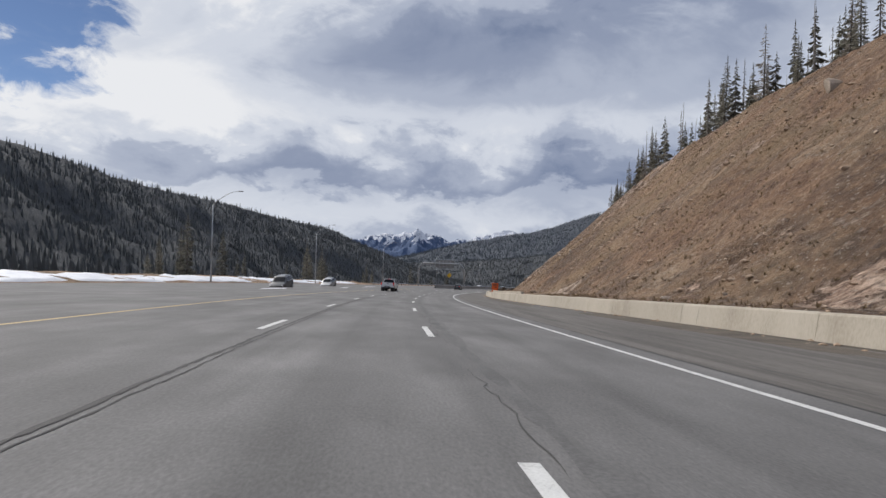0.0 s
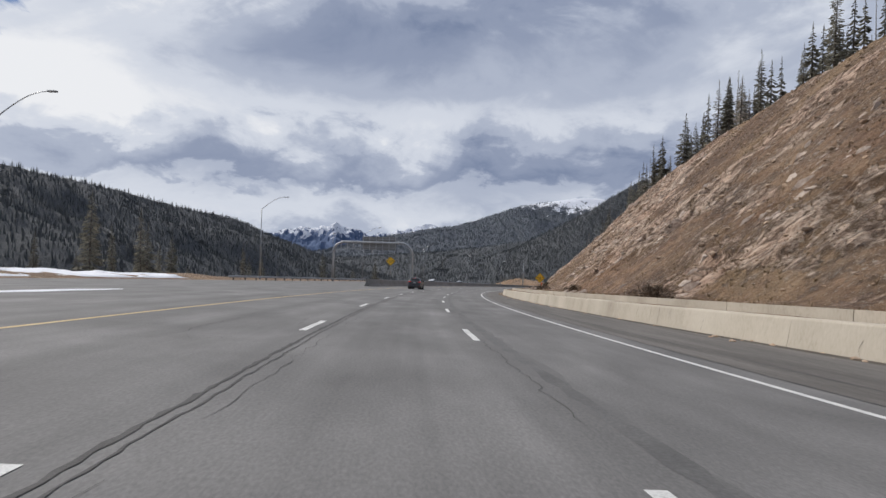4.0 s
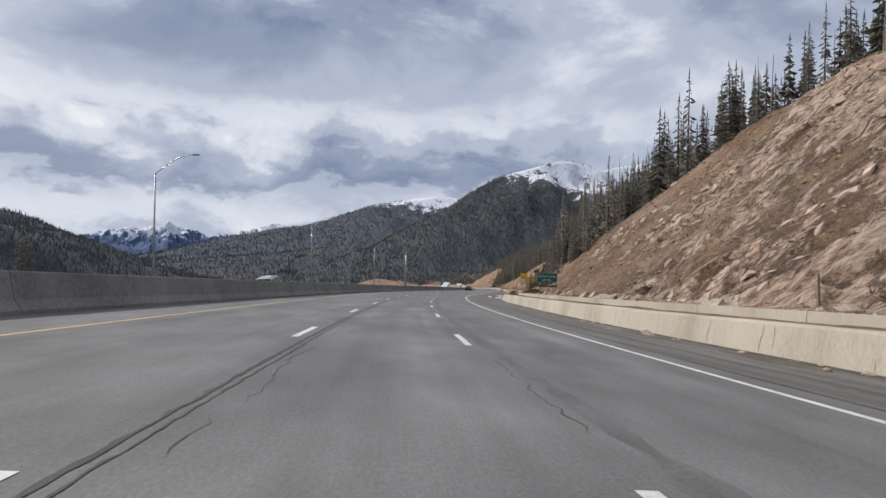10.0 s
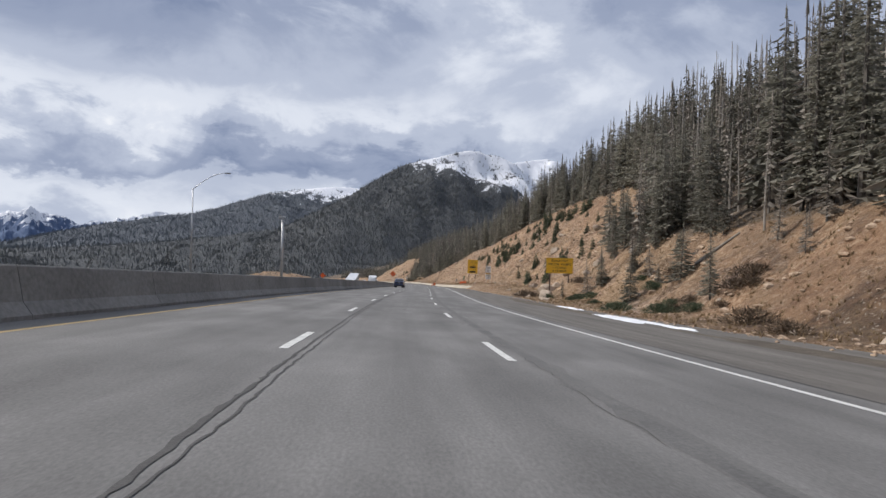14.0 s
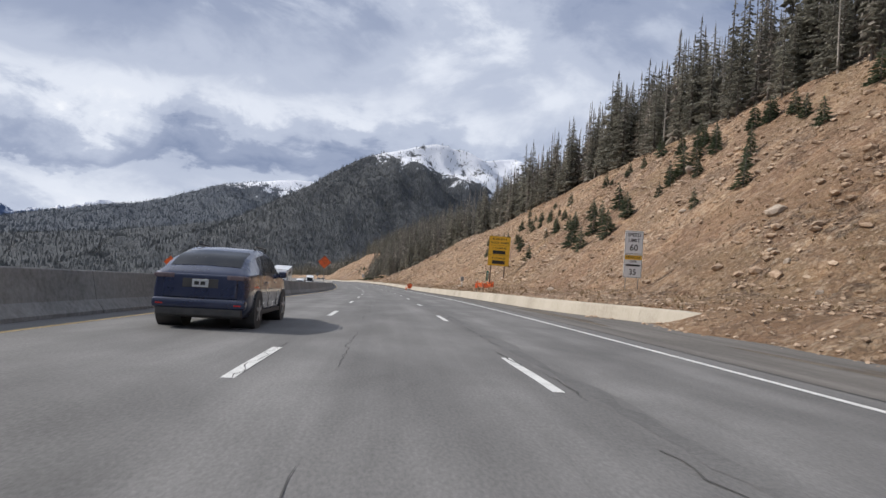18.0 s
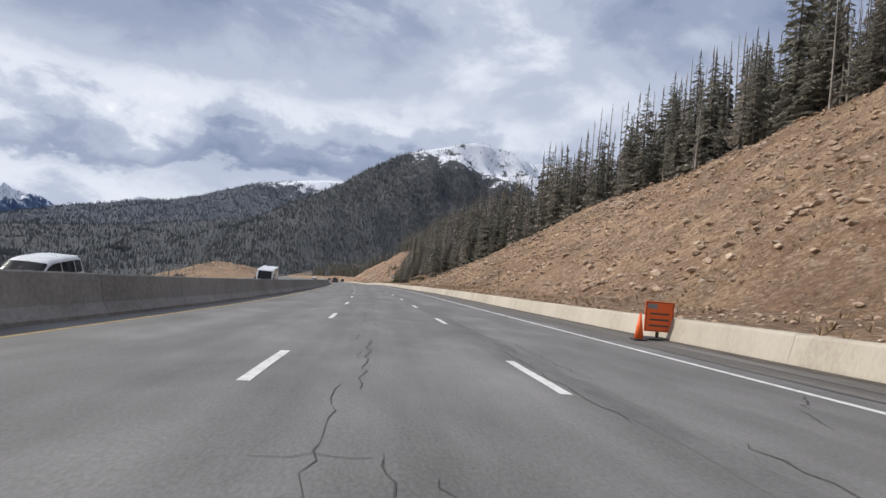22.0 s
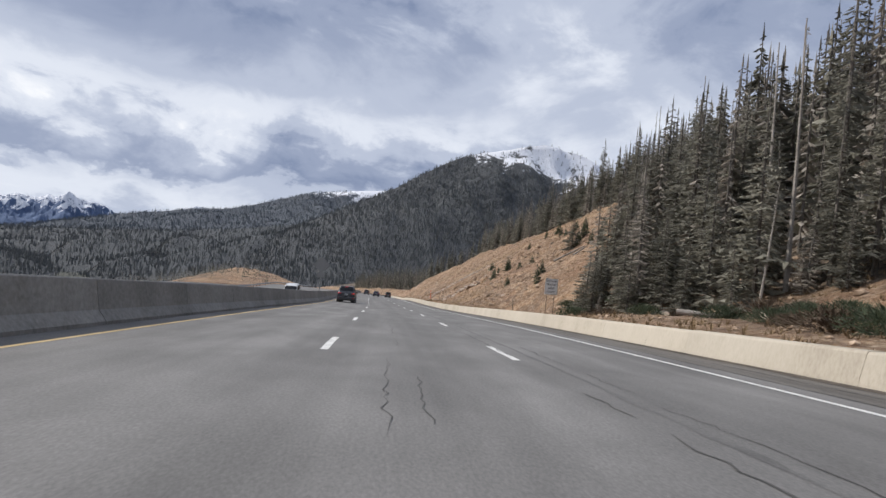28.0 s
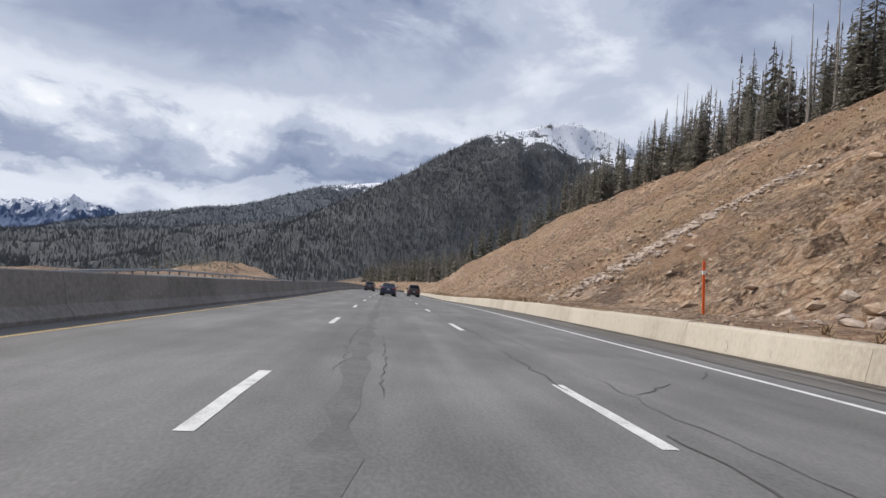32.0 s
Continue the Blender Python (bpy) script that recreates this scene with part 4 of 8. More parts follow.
for i, (s, u, ls, lu) in enumerate([(350, 10.2, 26, 1.6), (395, 10.4, 24, 1.5), (430, 9.4, 18, 1.0), (447, 8.5, 15, 0.9), (470, 7.7, 9, 0.5), (262, 8.6, 4, 0.5), (255, 8.4, 2.5, 0.35), (190, 8.2, 10, 0.4), (60, 10.2, 28, 1.2), (20, 11.4, 24, 1.1)]):
    patch("dirt_patch", s, u, ls, lu, DIRT, 50 + i * 3.0, "dark earth and grit washed onto the shoulder", "dirt", shoulder_h, thick=0.02)
for i in range(16):
    s = -20 + i * 13 + rng.uniform(-3, 3)
    patch("snow_bank", s, -37 - rng.uniform(0, 5), rng.uniform(4, 9), rng.uniform(0.8, 2.0), SNOW, 100 + i * 3.0, "low bank of old ploughed snow on the verge", "snow", left_land, thick=0.25)
for i, (s, u, ls, lu) in enumerate([(60, -13, 6, 0.8), (92, -12, 4, 0.5), (120, -14, 7, 0.7)]):
    patch("snow_patch", s, u, ls, lu, SNOW, 160 + i * 3.0, "thin remains of snow on the asphalt between the carriageways", "snow", shoulder_h, thick=0.05)

# ---- stones and boulders ----
ROCK = material("pale_granite", [(0.22, 0.172, 0.13), (0.40, 0.325, 0.255), (0.57, 0.49, 0.405)], 0.9, 9.0, 0.92, 0.6, random_tint=0.12, depth=0.03)


def rock_shape(seed, cuts=2):
    bm = bmesh.new()
    bmesh.ops.create_icosphere(bm, subdivisions=cuts, radius=1.0)
    r = random.Random(seed)
    planes = [(Vector((r.gauss(0, 1), r.gauss(0, 1), r.gauss(0, 1))).normalized(), r.uniform(0.38, 0.72)) for _ in range(11)]
    for v in bm.verts:
        for nrm, d in planes:
            e = v.co.dot(nrm) - d
            if e > 0:
                v.co -= nrm * e * 0.95
        v.co *= 1 + 0.10 * noise.noise(v.co * 2.2 + Vector((seed, 0, 0)))
        v.co.z *= 0.8
    me = bpy.data.meshes.new("boulder")
    bm.to_mesh(me)
    bm.free()
    me.materials.append(ROCK)
    return me


ROCKS = [rock_shape(i * 1.7 + 1) for i in range(7)]
rng = random.Random(11)


def boulder(s, u, size, label="pale weathered boulder half sunk in the dry slope"):
    ob = new("boulder", rng.choice(ROCKS))
    p = at(s, u, land(s, u) + size * 0.12)
    ob.matrix_world = pose(p.x, p.y, p.z, rng.uniform(-25, 25), rng.uniform(-25, 25), rng.uniform(0, 360)) @ Matrix.Diagonal((size * rng.uniform(0.8, 1.3), size * rng.uniform(0.7, 1.1), size * rng.uniform(0.6, 0.95), 1))
    return tagged(ob, label, "boulder", "boulders on the slope")


for i in range(520):
    s = rng.choice((rng.uniform(20, 330), rng.uniform(330, 520), rng.uniform(520, 700), rng.uniform(740, 930)))
    w, c = wall_u(s) + (3.2 if s < 330 else 1.5), crest_u(s)
    u = w + (c - w) * rng.random() ** 1.1
    if fbm(s * 0.09, u * 0.12, 33.0) + rng.uniform(-0.15, 0.15) < 0.06:
        continue
    boulder(s, u, (0.16 + 0.34 * rng.random() ** 2) * (1.9 if rng.random() < 0.12 else 1.0))
for s, u, k in ((47, 36, 1.3), (408, 14.2, 0.9), (412, 15.2, 1.2), (416, 16.2, 0.8), (404, 13.3, 0.6), (343, 12.6, 0.45), (346, 13.4, 0.5), (350, 13.8, 0.4), (455, 24, 1.0), (462, 27, 1.4), (470, 30, 1.0), (447, 31, 1.2), (552, 31, 0.9), (639, 28, 1.3), (628, 36, 0.8), (430, 22, 1.1), (436, 30, 1.5), (425, 17, 0.9), (645, 20, 0.7), (423, 17.5, 1.6), (424.5, 19.2, 1.1), (438, 18.4, 1.3), (414, 20.5, 0.7), (412.5, 21.5, 0.9), (725, 14.0, 0.5), (716, 13.5, 0.4)):
    boulder(s, u, k, "large pale boulder sitting on the dry slope")
boulder_small = tagged(new("stone_heap", ROCKS[2]), "grey stones fallen on the shoulder before the wall", "stones")
_p = at(262, 8.55, 0.10)
boulder_small.matrix_world = pose(_p.x, _p.y, _p.z, 8, 0, 40) @ Matrix.Diagonal((0.45, 0.28, 0.2, 1))


def scatter(name, verts, faces, places, mat, label, category, smooth=False, rough=None):
    """Many copies of one small shape joined into a single mesh; places: rows of x, y, z, turn, scale, height scale."""
    v = np.asarray(verts, dtype=np.float64)
    f = np.asarray(faces, dtype=np.int64)
    a = np.asarray(places, dtype=np.float64)
    c, sn = np.cos(a[:, 3])[:, None], np.sin(a[:, 3])[:, None]
    x = (v[None, :, 0] * c - v[None, :, 1] * sn) * a[:, 4:5] + a[:, 0:1]
    y = (v[None, :, 0] * sn + v[None, :, 1] * c) * a[:, 4:5] + a[:, 1:2]
    z = v[None, :, 2] * a[:, 5:6] + a[:, 2:3]
    allv = np.stack([x, y, z], 2).reshape(-1, 3)
    allf = (f[None] + (np.arange(len(a)) * len(v))[:, None, None]).reshape(-1, f.shape[1])
    return tagged(new(name, np_mesh(name, allv, allf, [mat], smooth)), label, category, kind="stuff")


def small_rock():
    bm = bmesh.new()
    bmesh.ops.create_icosphere(bm, subdivisions=1, radius=1.0)
    r = random.Random(77)
    for v in bm.verts:
        v.co *= r.uniform(0.6, 1.15)
        v.co.x *= 1.25
        v.co.z *= 0.65
    bm.verts.index_update()
    v, f = [tuple(v.co) for v in bm.verts], [tuple(x.index for x in q.verts) for q in bm.faces]
    bm.free()
    return v, f


_v, _f = small_rock()
SCREE_A, SCREE_B = (841.0, 13.2, 839.0, 27.5), (813.0, 12.8, 806.0, 19.0)
places = []
while len(places) < 30000:
    s = rng.uniform(-20, 960) if rng.random() < 0.55 else rng.uniform(425, 680)
    w, c = wall_u(s) + (2.6 if 55 < s < 322 else 0.6), crest_u(s)
    u = w + (c - w + 3) * rng.random() ** 1.2
    if rng.random() > (0.12 if s < 100 else 0.3) + rockiness(s, u) + 0.9 * fbm(s * 0.09, u * 0.12, 33.0) + 0.4 * fbm(s * 0.3, u * 0.3, 35.0):
        continue
    k = 0.04 + (0.40 if s > 420 else 0.28) * rng.random() ** 5
    if u < w + bench(s):
        k = 0.03 + 0.12 * rng.random() ** 3
    p = at(s, u, land(s, u) + k * 0.2)
    places.append((p.x, p.y, p.z, rng.uniform(0, 6.28), k, k * rng.uniform(0.6, 1.1)))
RUBBLE = material("tan_rubble", [(0.23, 0.150, 0.096), (0.385, 0.278, 0.192), (0.56, 0.45, 0.345)], 0.4, 6.0, 0.93, 0.5, island=0.22, depth=0.03)
scatter("loose_stones", _v, _f, places, RUBBLE, "loose pale stones strewn over the slope", "stones")
places = []
for _ in range(3400):
    s = rng.choice((rng.uniform(325, 455), rng.uniform(415, 470), rng.uniform(415, 466), rng.uniform(-20, 320)))
    u = wall_u(s) + (rng.gauss(0.3, 0.5) if 325 < s < 415 else 0.42 - bank_edge(s) + abs(rng.gauss(0, 2.4)) - 0.2 if 415 < s < 468 else -abs(rng.gauss(0, 0.35)) - 0.05)
    k = 0.02 + 0.10 * rng.random() ** 2.5
    p = at(s, u, max(0.02, land(s, u) if u > wall_u(s) + 0.45 - bank_edge(s) else 0.02) + 0.2 * k)
    places.append((p.x, p.y, p.z, rng.uniform(0, 6.28), k, k * 0.8))
scatter("roadside_gravel", _v, _f, places, RUBBLE, "gravel and small rocks along the edge of the shoulder", "gravel")

# dark low scrub and dead weeds between the stones
SCRUB = material("dark_weeds", [(0.05, 0.032, 0.022), (0.10, 0.064, 0.042), (0.17, 0.115, 0.075)], 0.5, 4.0, 0.95, 0.0)
weed_v, weed_f = [], []
_r = random.Random(9)
for i in range(5):
    a = i * 2.4 + _r.uniform(-0.5, 0.5)
    l, w, lean = _r.uniform(0.35, 0.8), 0.22, _r.uniform(0.5, 1.1)
    q = len(weed_v)
    weed_v += [(-math.sin(a) * w, math.cos(a) * w, 0), (math.sin(a) * w, -math.cos(a) * w, 0), (math.cos(a) * lean, math.sin(a) * lean, l)]
    weed_f.append((q, q + 1, q + 2))
places = []
while len(places) < 20000:
    s = rng.choice((rng.uniform(-20, 345), rng.uniform(420, 700), rng.uniform(740, 960)))
    w, c = wall_u(s) + (2.6 if 55 < s < 322 else 0.8), crest_u(s)
    u = w + (c - w + 2) * rng.random() ** 1.2
    if fbm(s * 0.08, u * 0.11, 61.0) + rng.uniform(-0.5, 0.5) < -0.05:
        continue
    p = at(s, u, land(s, u) - 0.03)
    k = rng.uniform(0.08, 0.26) * (0.6 if u < w + bench(s) else 1.0)
    places.append((p.x, p.y, p.z, rng.uniform(0, 6.28), k, k * rng.uniform(0.5, 1.0)))
scatter("dead_weeds", weed_v, weed_f, places, SCRUB, "low dark dead weeds scattered over the slope", "weeds")
# angular blocks of the rock face, laid along its grain
FACE_ROCK = material("pinkish_cut_rock", [(0.25, 0.188, 0.150), (0.42, 0.335, 0.272), (0.60, 0.51, 0.43)], 0.5, 5.0, 0.92, 0.8, island=0.16, depth=0.06)


def block_shape(seed):
    bm = bmesh.new()
    bmesh.ops.create_icosphere(bm, subdivisions=2, radius=1.0)
    r = random.Random(seed)
    planes = [(Vector((r.gauss(0, 1), r.gauss(0, 1), r.gauss(0, 1))).normalized(), r.uniform(0.36, 0.66)) for _ in range(10)]
    for v in bm.verts:
        for nrm, d in planes:
            v.co -= nrm * max(v.co.dot(nrm) - d, 0.0)
    bmesh.ops.dissolve_limit(bm, angle_limit=0.3, verts=bm.verts, edges=bm.edges)
    bmesh.ops.triangulate(bm, faces=bm.faces)
    bm.verts.index_update()
    v, f = [tuple(v.co) for v in bm.verts], [tuple(x.index for x in q.verts) for q in bm.faces]
    bm.free()
    return v, f


def strew(name, shape, mats, mat, label, category):
    """Copies of a shape under full poses, joined."""
    v = np.c_[np.asarray(shape[0]), np.ones(len(shape[0]))]
    f = np.asarray(shape[1], dtype=np.int64)
    m = np.asarray(mats)
    allv = np.einsum("nij,kj->nki", m, v)[:, :, :3].reshape(-1, 3)
    allf = (f[None] + (np.arange(len(m)) * len(v))[:, None, None]).reshape(-1, 3)
    return tagged(new(name, np_mesh(name, allv, allf, [mat])), label, category, kind="stuff")


for seed in range(4):
    poses = []
    while len(poses) < 900:
        s = rng.uniform(100, 332) if rng.random() < 0.8 else rng.uniform(770, 940)
        w, c = wall_u(s) + 3.4, crest_u(s)
        u = w + (c - w) * rng.random() ** 1.6
        if rng.random() > (rockiness(s, u) - 0.35) * 1.3 + 0.9 * fbm(s * 0.07, u * 0.1, 41.0):
            continue
        k = 0.09 + 0.62 * rng.random() ** 3
        if 232 < s < 290 and u < w + 13 and rng.random() < 0.14:
            k = rng.uniform(0.3, 0.62)
        if s > 700:
            k *= 0.55
        p = at(s, u, land(s, u) - 0.38 * k)
        a = radians(heading(s))
        right, ahead = Vector((math.cos(a), math.sin(a), 0)), Vector((-math.sin(a), math.cos(a), 0))
        x = (right * 0.8 + Vector((0, 0, 0.62)) - ahead * rng.uniform(0.2, 0.8)).normalized()
        y = (ahead + x * -ahead.dot(x)).normalized()
        z = x.cross(y)
        m = Matrix((x, y, z)).transposed().to_4x4() @ pose(0, 0, 0, rng.uniform(-25, 25), rng.uniform(-20, 20), rng.uniform(-25, 25)) @ Matrix.Diagonal((k * rng.uniform(1.2, 2.2), k * rng.uniform(0.6, 1.1), k * rng.uniform(0.6, 0.9), 1))
        m.translation = p
        poses.append(np.array(m))
    strew("rock_face", block_shape(300 + seed * 3), poses, FACE_ROCK, "pale pinkish angular rock standing out of the cut slope", "rock")

# a tongue of pale scree that runs up the slope
places = []
while len(places) < 2400:
    f = rng.random()
    lane = rng.choice((0, 1))
    s = (SCREE_A, SCREE_B)[lane][0] + ((SCREE_A, SCREE_B)[lane][2] - (SCREE_A, SCREE_B)[lane][0]) * f + rng.gauss(0, 1.1)
    u = (SCREE_A, SCREE_B)[lane][1] + ((SCREE_A, SCREE_B)[lane][3] - (SCREE_A, SCREE_B)[lane][1]) * f + rng.gauss(0, 1.1)
    k = 0.07 + 0.28 * rng.random() ** 2.5
    p = at(s, u, land(s, u) + k * 0.2)
    places.append((p.x, p.y, p.z, rng.uniform(0, 6.28), k, k * rng.uniform(0.6, 1.1)))
scatter("scree", _v, _f, places, FACE_ROCK, "tongue of broken pale rock lying on the slope", "stones")

# dry grass and scrub
GRASS = material("dry_grass", [(0.13, 0.085, 0.045), (0.24, 0.165, 0.09), (0.36, 0.27, 0.16)], 0.3, 3.0, 0.95, 0.0)
tuft_v, tuft_f = [], []
_r = random.Random(3)
for i in range(6):
    a = i * 2.4 + _r.uniform(-0.4, 0.4)
    l, w = _r.uniform(0.5, 1.0), 0.10
    lean = _r.uniform(0.3, 0.9)
    b = len(tuft_v)
    ca, sa = math.cos(a), math.sin(a)
    tuft_v += [(-sa * w, ca * w, 0), (sa * w, -ca * w, 0), (ca * lean, sa * lean, l)]
    tuft_f.append((b, b + 1, b + 2))
places = []
while len(places) < 26000:
    s = rng.uniform(-20, 960)
    w, c = wall_u(s) + (2.6 if 55 < s < 322 else 0.5), crest_u(s)
    u = w + (c - w + 2) * rng.random() ** 1.25
    if fbm(s * 0.06, u * 0.09, 21.0) + 0.25 < rockiness(s, u) * 1.2 - 0.2 + rng.uniform(-0.3, 0.3):
        continue
    p = at(s, u, land(s, u) - 0.03)
    k = rng.uniform(0.12, 0.32)
    places.append((p.x, p.y, p.z, rng.uniform(0, 6.28), k, k * rng.uniform(0.7, 1.2)))
scatter("dry_grass", tuft_v, tuft_f, places, GRASS, "tufts of dry brown grass on the slope", "grass")
# straw-coloured tall grass along the foot of the slope
straw_v, straw_f = [], []
for i in range(11):
    a, l, lean, o = i * 2.4 + _r.uniform(-0.5, 0.5), _r.uniform(0.5, 1.2), _r.uniform(0.1, 0.9), _r.uniform(0.0, 0.6)
    ca, sa, b = math.cos(a), math.sin(a), len(straw_v)
    straw_v += [(ca * o - sa * 0.035, sa * o + ca * 0.035, 0), (ca * o + sa * 0.035, sa * o - ca * 0.035, 0), (ca * (o + lean), sa * (o + lean), l)]
    straw_f.append((b, b + 1, b + 2))
STRAW = material("rusty_straw", [(0.20, 0.115, 0.062), (0.32, 0.20, 0.11), (0.44, 0.31, 0.18)], 0.4, 3.0, 0.95, 0.0)
places = []
while len(places) < 9000:
    s = rng.choice((rng.uniform(60, 335), rng.uniform(425, 640), rng.uniform(750, 930)))
    u = wall_u(s) + (2.7 if s < 340 else 0.9) + (bench(s) + 2.5) * rng.random()
    if fbm(s * 0.07, u * 0.2, 91.0) + rng.uniform(-0.25, 0.25) < 0.05:
        continue
    p = at(s, u, land(s, u) - 0.03)
    k = rng.uniform(0.09, 0.24)
    places.append((p.x, p.y, p.z, rng.uniform(0, 6.28), k * 0.9, k))
scatter("straw_grass", straw_v, straw_f, places, STRAW, "tall rusty straw grass at the foot of the slope", "grass")

# ---- trees ----
BARK = material("grey_bark", [(0.07, 0.06, 0.05), (0.13, 0.115, 0.10), (0.20, 0.185, 0.165)], 1.0, 12.0, 0.95, 0.4, random_tint=0.15)
DEADWOOD = material("bleached_deadwood", [(0.16, 0.14, 0.12), (0.27, 0.245, 0.215), (0.36, 0.33, 0.30)], 1.0, 12.0, 0.95, 0.3, random_tint=0.15)
NEEDLES = material("spruce_needles", [(0.135, 0.132, 0.108), (0.215, 0.207, 0.170), (0.295, 0.28, 0.235)], 0.12, 2.5, 0.9, 0.0, random_tint=0.25, island=0.4, through_light=0.48)
DRY_NEEDLES = material("dry_grey_needles", [(0.22, 0.195, 0.165), (0.33, 0.298, 0.258), (0.43, 0.39, 0.34)], 0.12, 2.5, 0.95, 0.0, random_tint=0.2, island=0.35, through_light=0.4)
PINE = material("pine_needles", [(0.045, 0.060, 0.036), (0.078, 0.098, 0.058), (0.12, 0.14, 0.088)], 0.5, 5.0, 0.9, 0.0, random_tint=0.2, island=0.35, through_light=0.4)


def trunk_shape(height, radius, sides=6, bend=0.0, seed=0):
    v, f = [], []
    for i in range(5):
        t = i / 4
        cx, cy = bend * math.sin(t * 2.2 + seed), bend * math.cos(t * 1.7 + seed) - bend * math.cos(seed)
        r = radius * (1 - 0.88 * t) + 0.01
        for j in range(sides):
            a = 2 * math.pi * j / sides
            v.append((cx + r * math.cos(a), cy + r * math.sin(a), -0.4 + t * (height + 0.4)))
    for i in range(4):
        for j in range(sides):
            a, b = i * sides + j, i * sides + (j + 1) % sides
            f += [(a, b, b + sides), (a, b + sides, a + sides)]
    return v, f


def crown_shape(height, radius, tiers, arms, seed, base=0.12, ragged=0.35, thin=0.0, slim=1.0):
    """Tiers of drooping boughs, each a ragged fan with a hanging fringe."""
    r = random.Random(seed)
    v, f = [], []
    for i in range(tiers):
        t = i / (tiers - 1)
        z = height * (base + (1 - base) * t ** 0.92)
        reach = radius * (1 - t) ** 0.8 * (0.85 + 0.15 * math.cos(i * 2.1)) + 0.10
        for j in range(arms):
            if r.random() < thin:
                continue
            a = 2 * math.pi * (j + 0.5 * (i % 2)) / arms + r.uniform(-0.3, 0.3)
            l = reach * r.uniform(1 - ragged, 1.12)
            w = l * r.uniform(0.24, 0.40) * slim
            droop = l * r.uniform(0.18, 0.5)
            zz = z + r.uniform(-0.03, 0.03) * height
            ca, sa = math.cos(a), math.sin(a)
            b = len(v)
            m = 0.55 * l
            v += [(0, 0, zz + 0.10 * l), (ca * m - sa * w, sa * m + ca * w, zz - droop * 0.5), (ca * l, sa * l, zz - droop),
                  (ca * m + sa * w, sa * m - ca * w, zz - droop * 0.5), (ca * m, sa * m, zz - droop * 0.5 - w * 0.9)]
            f += [(b, b + 1, b + 2), (b, b + 2, b + 3), (b, b + 4, b + 2)]
    b = len(v)
    v += [(0.10, 0, height * 0.93), (-0.06, 0.09, height * 0.93), (-0.06, -0.09, height * 0.93), (0, 0, height * 1.05)]
    f += [(b, b + 1, b + 3), (b + 1, b + 2, b + 3), (b + 2, b, b + 3)]
    return v, f


def spray_shape(height, radius, tiers, arms, seed, base=0.08, bare=0.0):
    """A conifer crown of drooping boughs, each a spine with short side sprays; bare: share of boughs lost."""
    r = random.Random(seed)
    v, f = [], []
    for i in range(tiers):
        t = i / (tiers - 1)
        z = height * (base + (0.99 - base) * t ** 0.95)
        reach = radius * (1 - t) ** 0.75 * r.uniform(0.75, 1.1) + 0.08
        turn = r.uniform(0, 6.28)
        for j in range(arms if t < 0.85 else max(4, arms - 3)):
            if r.random() < bare:
                continue
            a = turn + 2 * math.pi * j / arms + r.uniform(-0.35, 0.35)
            l = reach * r.uniform(0.55, 1.15)
            droop = l * r.uniform(0.15, 0.55)
            zz = z + r.uniform(-0.02, 0.02) * height
            out, side = Vector((math.cos(a), math.sin(a), 0)), Vector((-math.sin(a), math.cos(a), 0))

            def along_bough(k, out=out, l=l, zz=zz, droop=droop):
                return out * (l * k) + Vector((0, 0, zz - droop * k ** 1.4 + 0.12 * l * k * (k > 0.7)))
            for k, sg in ((0.28, 1), (0.36, -1), (0.52, 1), (0.60, -1), (0.76, 1), (0.84, -1)):
                p = along_bough(k)
                w = l * (0.46 - 0.30 * k) * r.uniform(0.6, 1.25)
                q = p + out * w * 0.55 + side * sg * w - Vector((0, 0, w * r.uniform(0.15, 0.7)))
                n = along_bough(k + 0.16)
                b = len(v)
                v += [tuple(p), tuple(n), tuple(q)]
                f.append((b, b + 1, b + 2))
            b = len(v)
            p, n, e = along_bough(0.0), along_bough(0.6), along_bough(1.0)
            v += [tuple(p + Vector((0, 0, 0.03))), tuple(n - Vector((0, 0, 0.16 * l * r.uniform(0.4, 1.0)))), tuple(e)]
            f.append((b, b + 1, b + 2))
    b = len(v)
    v += [(0.07, 0, height * 0.95), (-0.04, 0.06, height * 0.95), (-0.04, -0.06, height * 0.95), (0, 0, height * 1.04)]
    f += [(b, b + 1, b + 3), (b + 1, b + 2, b + 3), (b + 2, b, b + 3)]
    return v, f


def twig_shape(height, seed, count=26, reach=0.9):
    """Bare broken branches of a dead conifer."""
    r = random.Random(seed)
    v, f = [], []
    for i in range(count):
        z = height * r.uniform(0.2, 0.97)
        a, l = r.uniform(0, 6.28), reach * r.uniform(0.3, 1.0) * (1.1 - z / height)
        ca, sa = math.cos(a), math.sin(a)
        d = r.uniform(-0.5, 0.15) * l
        w = 0.035
        b = len(v)
        v += [(-sa * w, ca * w, z), (sa * w, -ca * w, z), (0, 0, z + 2 * w), (ca * l, sa * l, z + d)]
        f += [(b, b + 1, b + 3), (b + 1, b + 2, b + 3), (b + 2, b, b + 3)]
    return v, f


SPRUCES = []
for i in range(6):
    hgt = 10.0
    SPRUCES.append((trunk_shape(hgt, 0.135, 6, 0.04, i), crown_shape(hgt, (1.8, 1.45, 2.0, 1.3, 1.65, 2.15)[i], (17, 19, 16, 20, 18, 15)[i], 7, 40 + i, (0.06, 0.11, 0.05, 0.15, 0.08, 0.04)[i], 0.5, 0.15, 1.0)))
SNAGS = [(trunk_shape(10.0, 0.115, 6, 0.16, i + 9), twig_shape(10.0, 70 + i)) for i in range(3)]
SMALL_PINES = [(trunk_shape(2.0, 0.05, 5, 0.03, i), spray_shape(2.0, (0.72, 0.6, 0.85, 0.66)[i], 15, 10, 90 + i, 0.04, 0.08)) for i in range(4)]
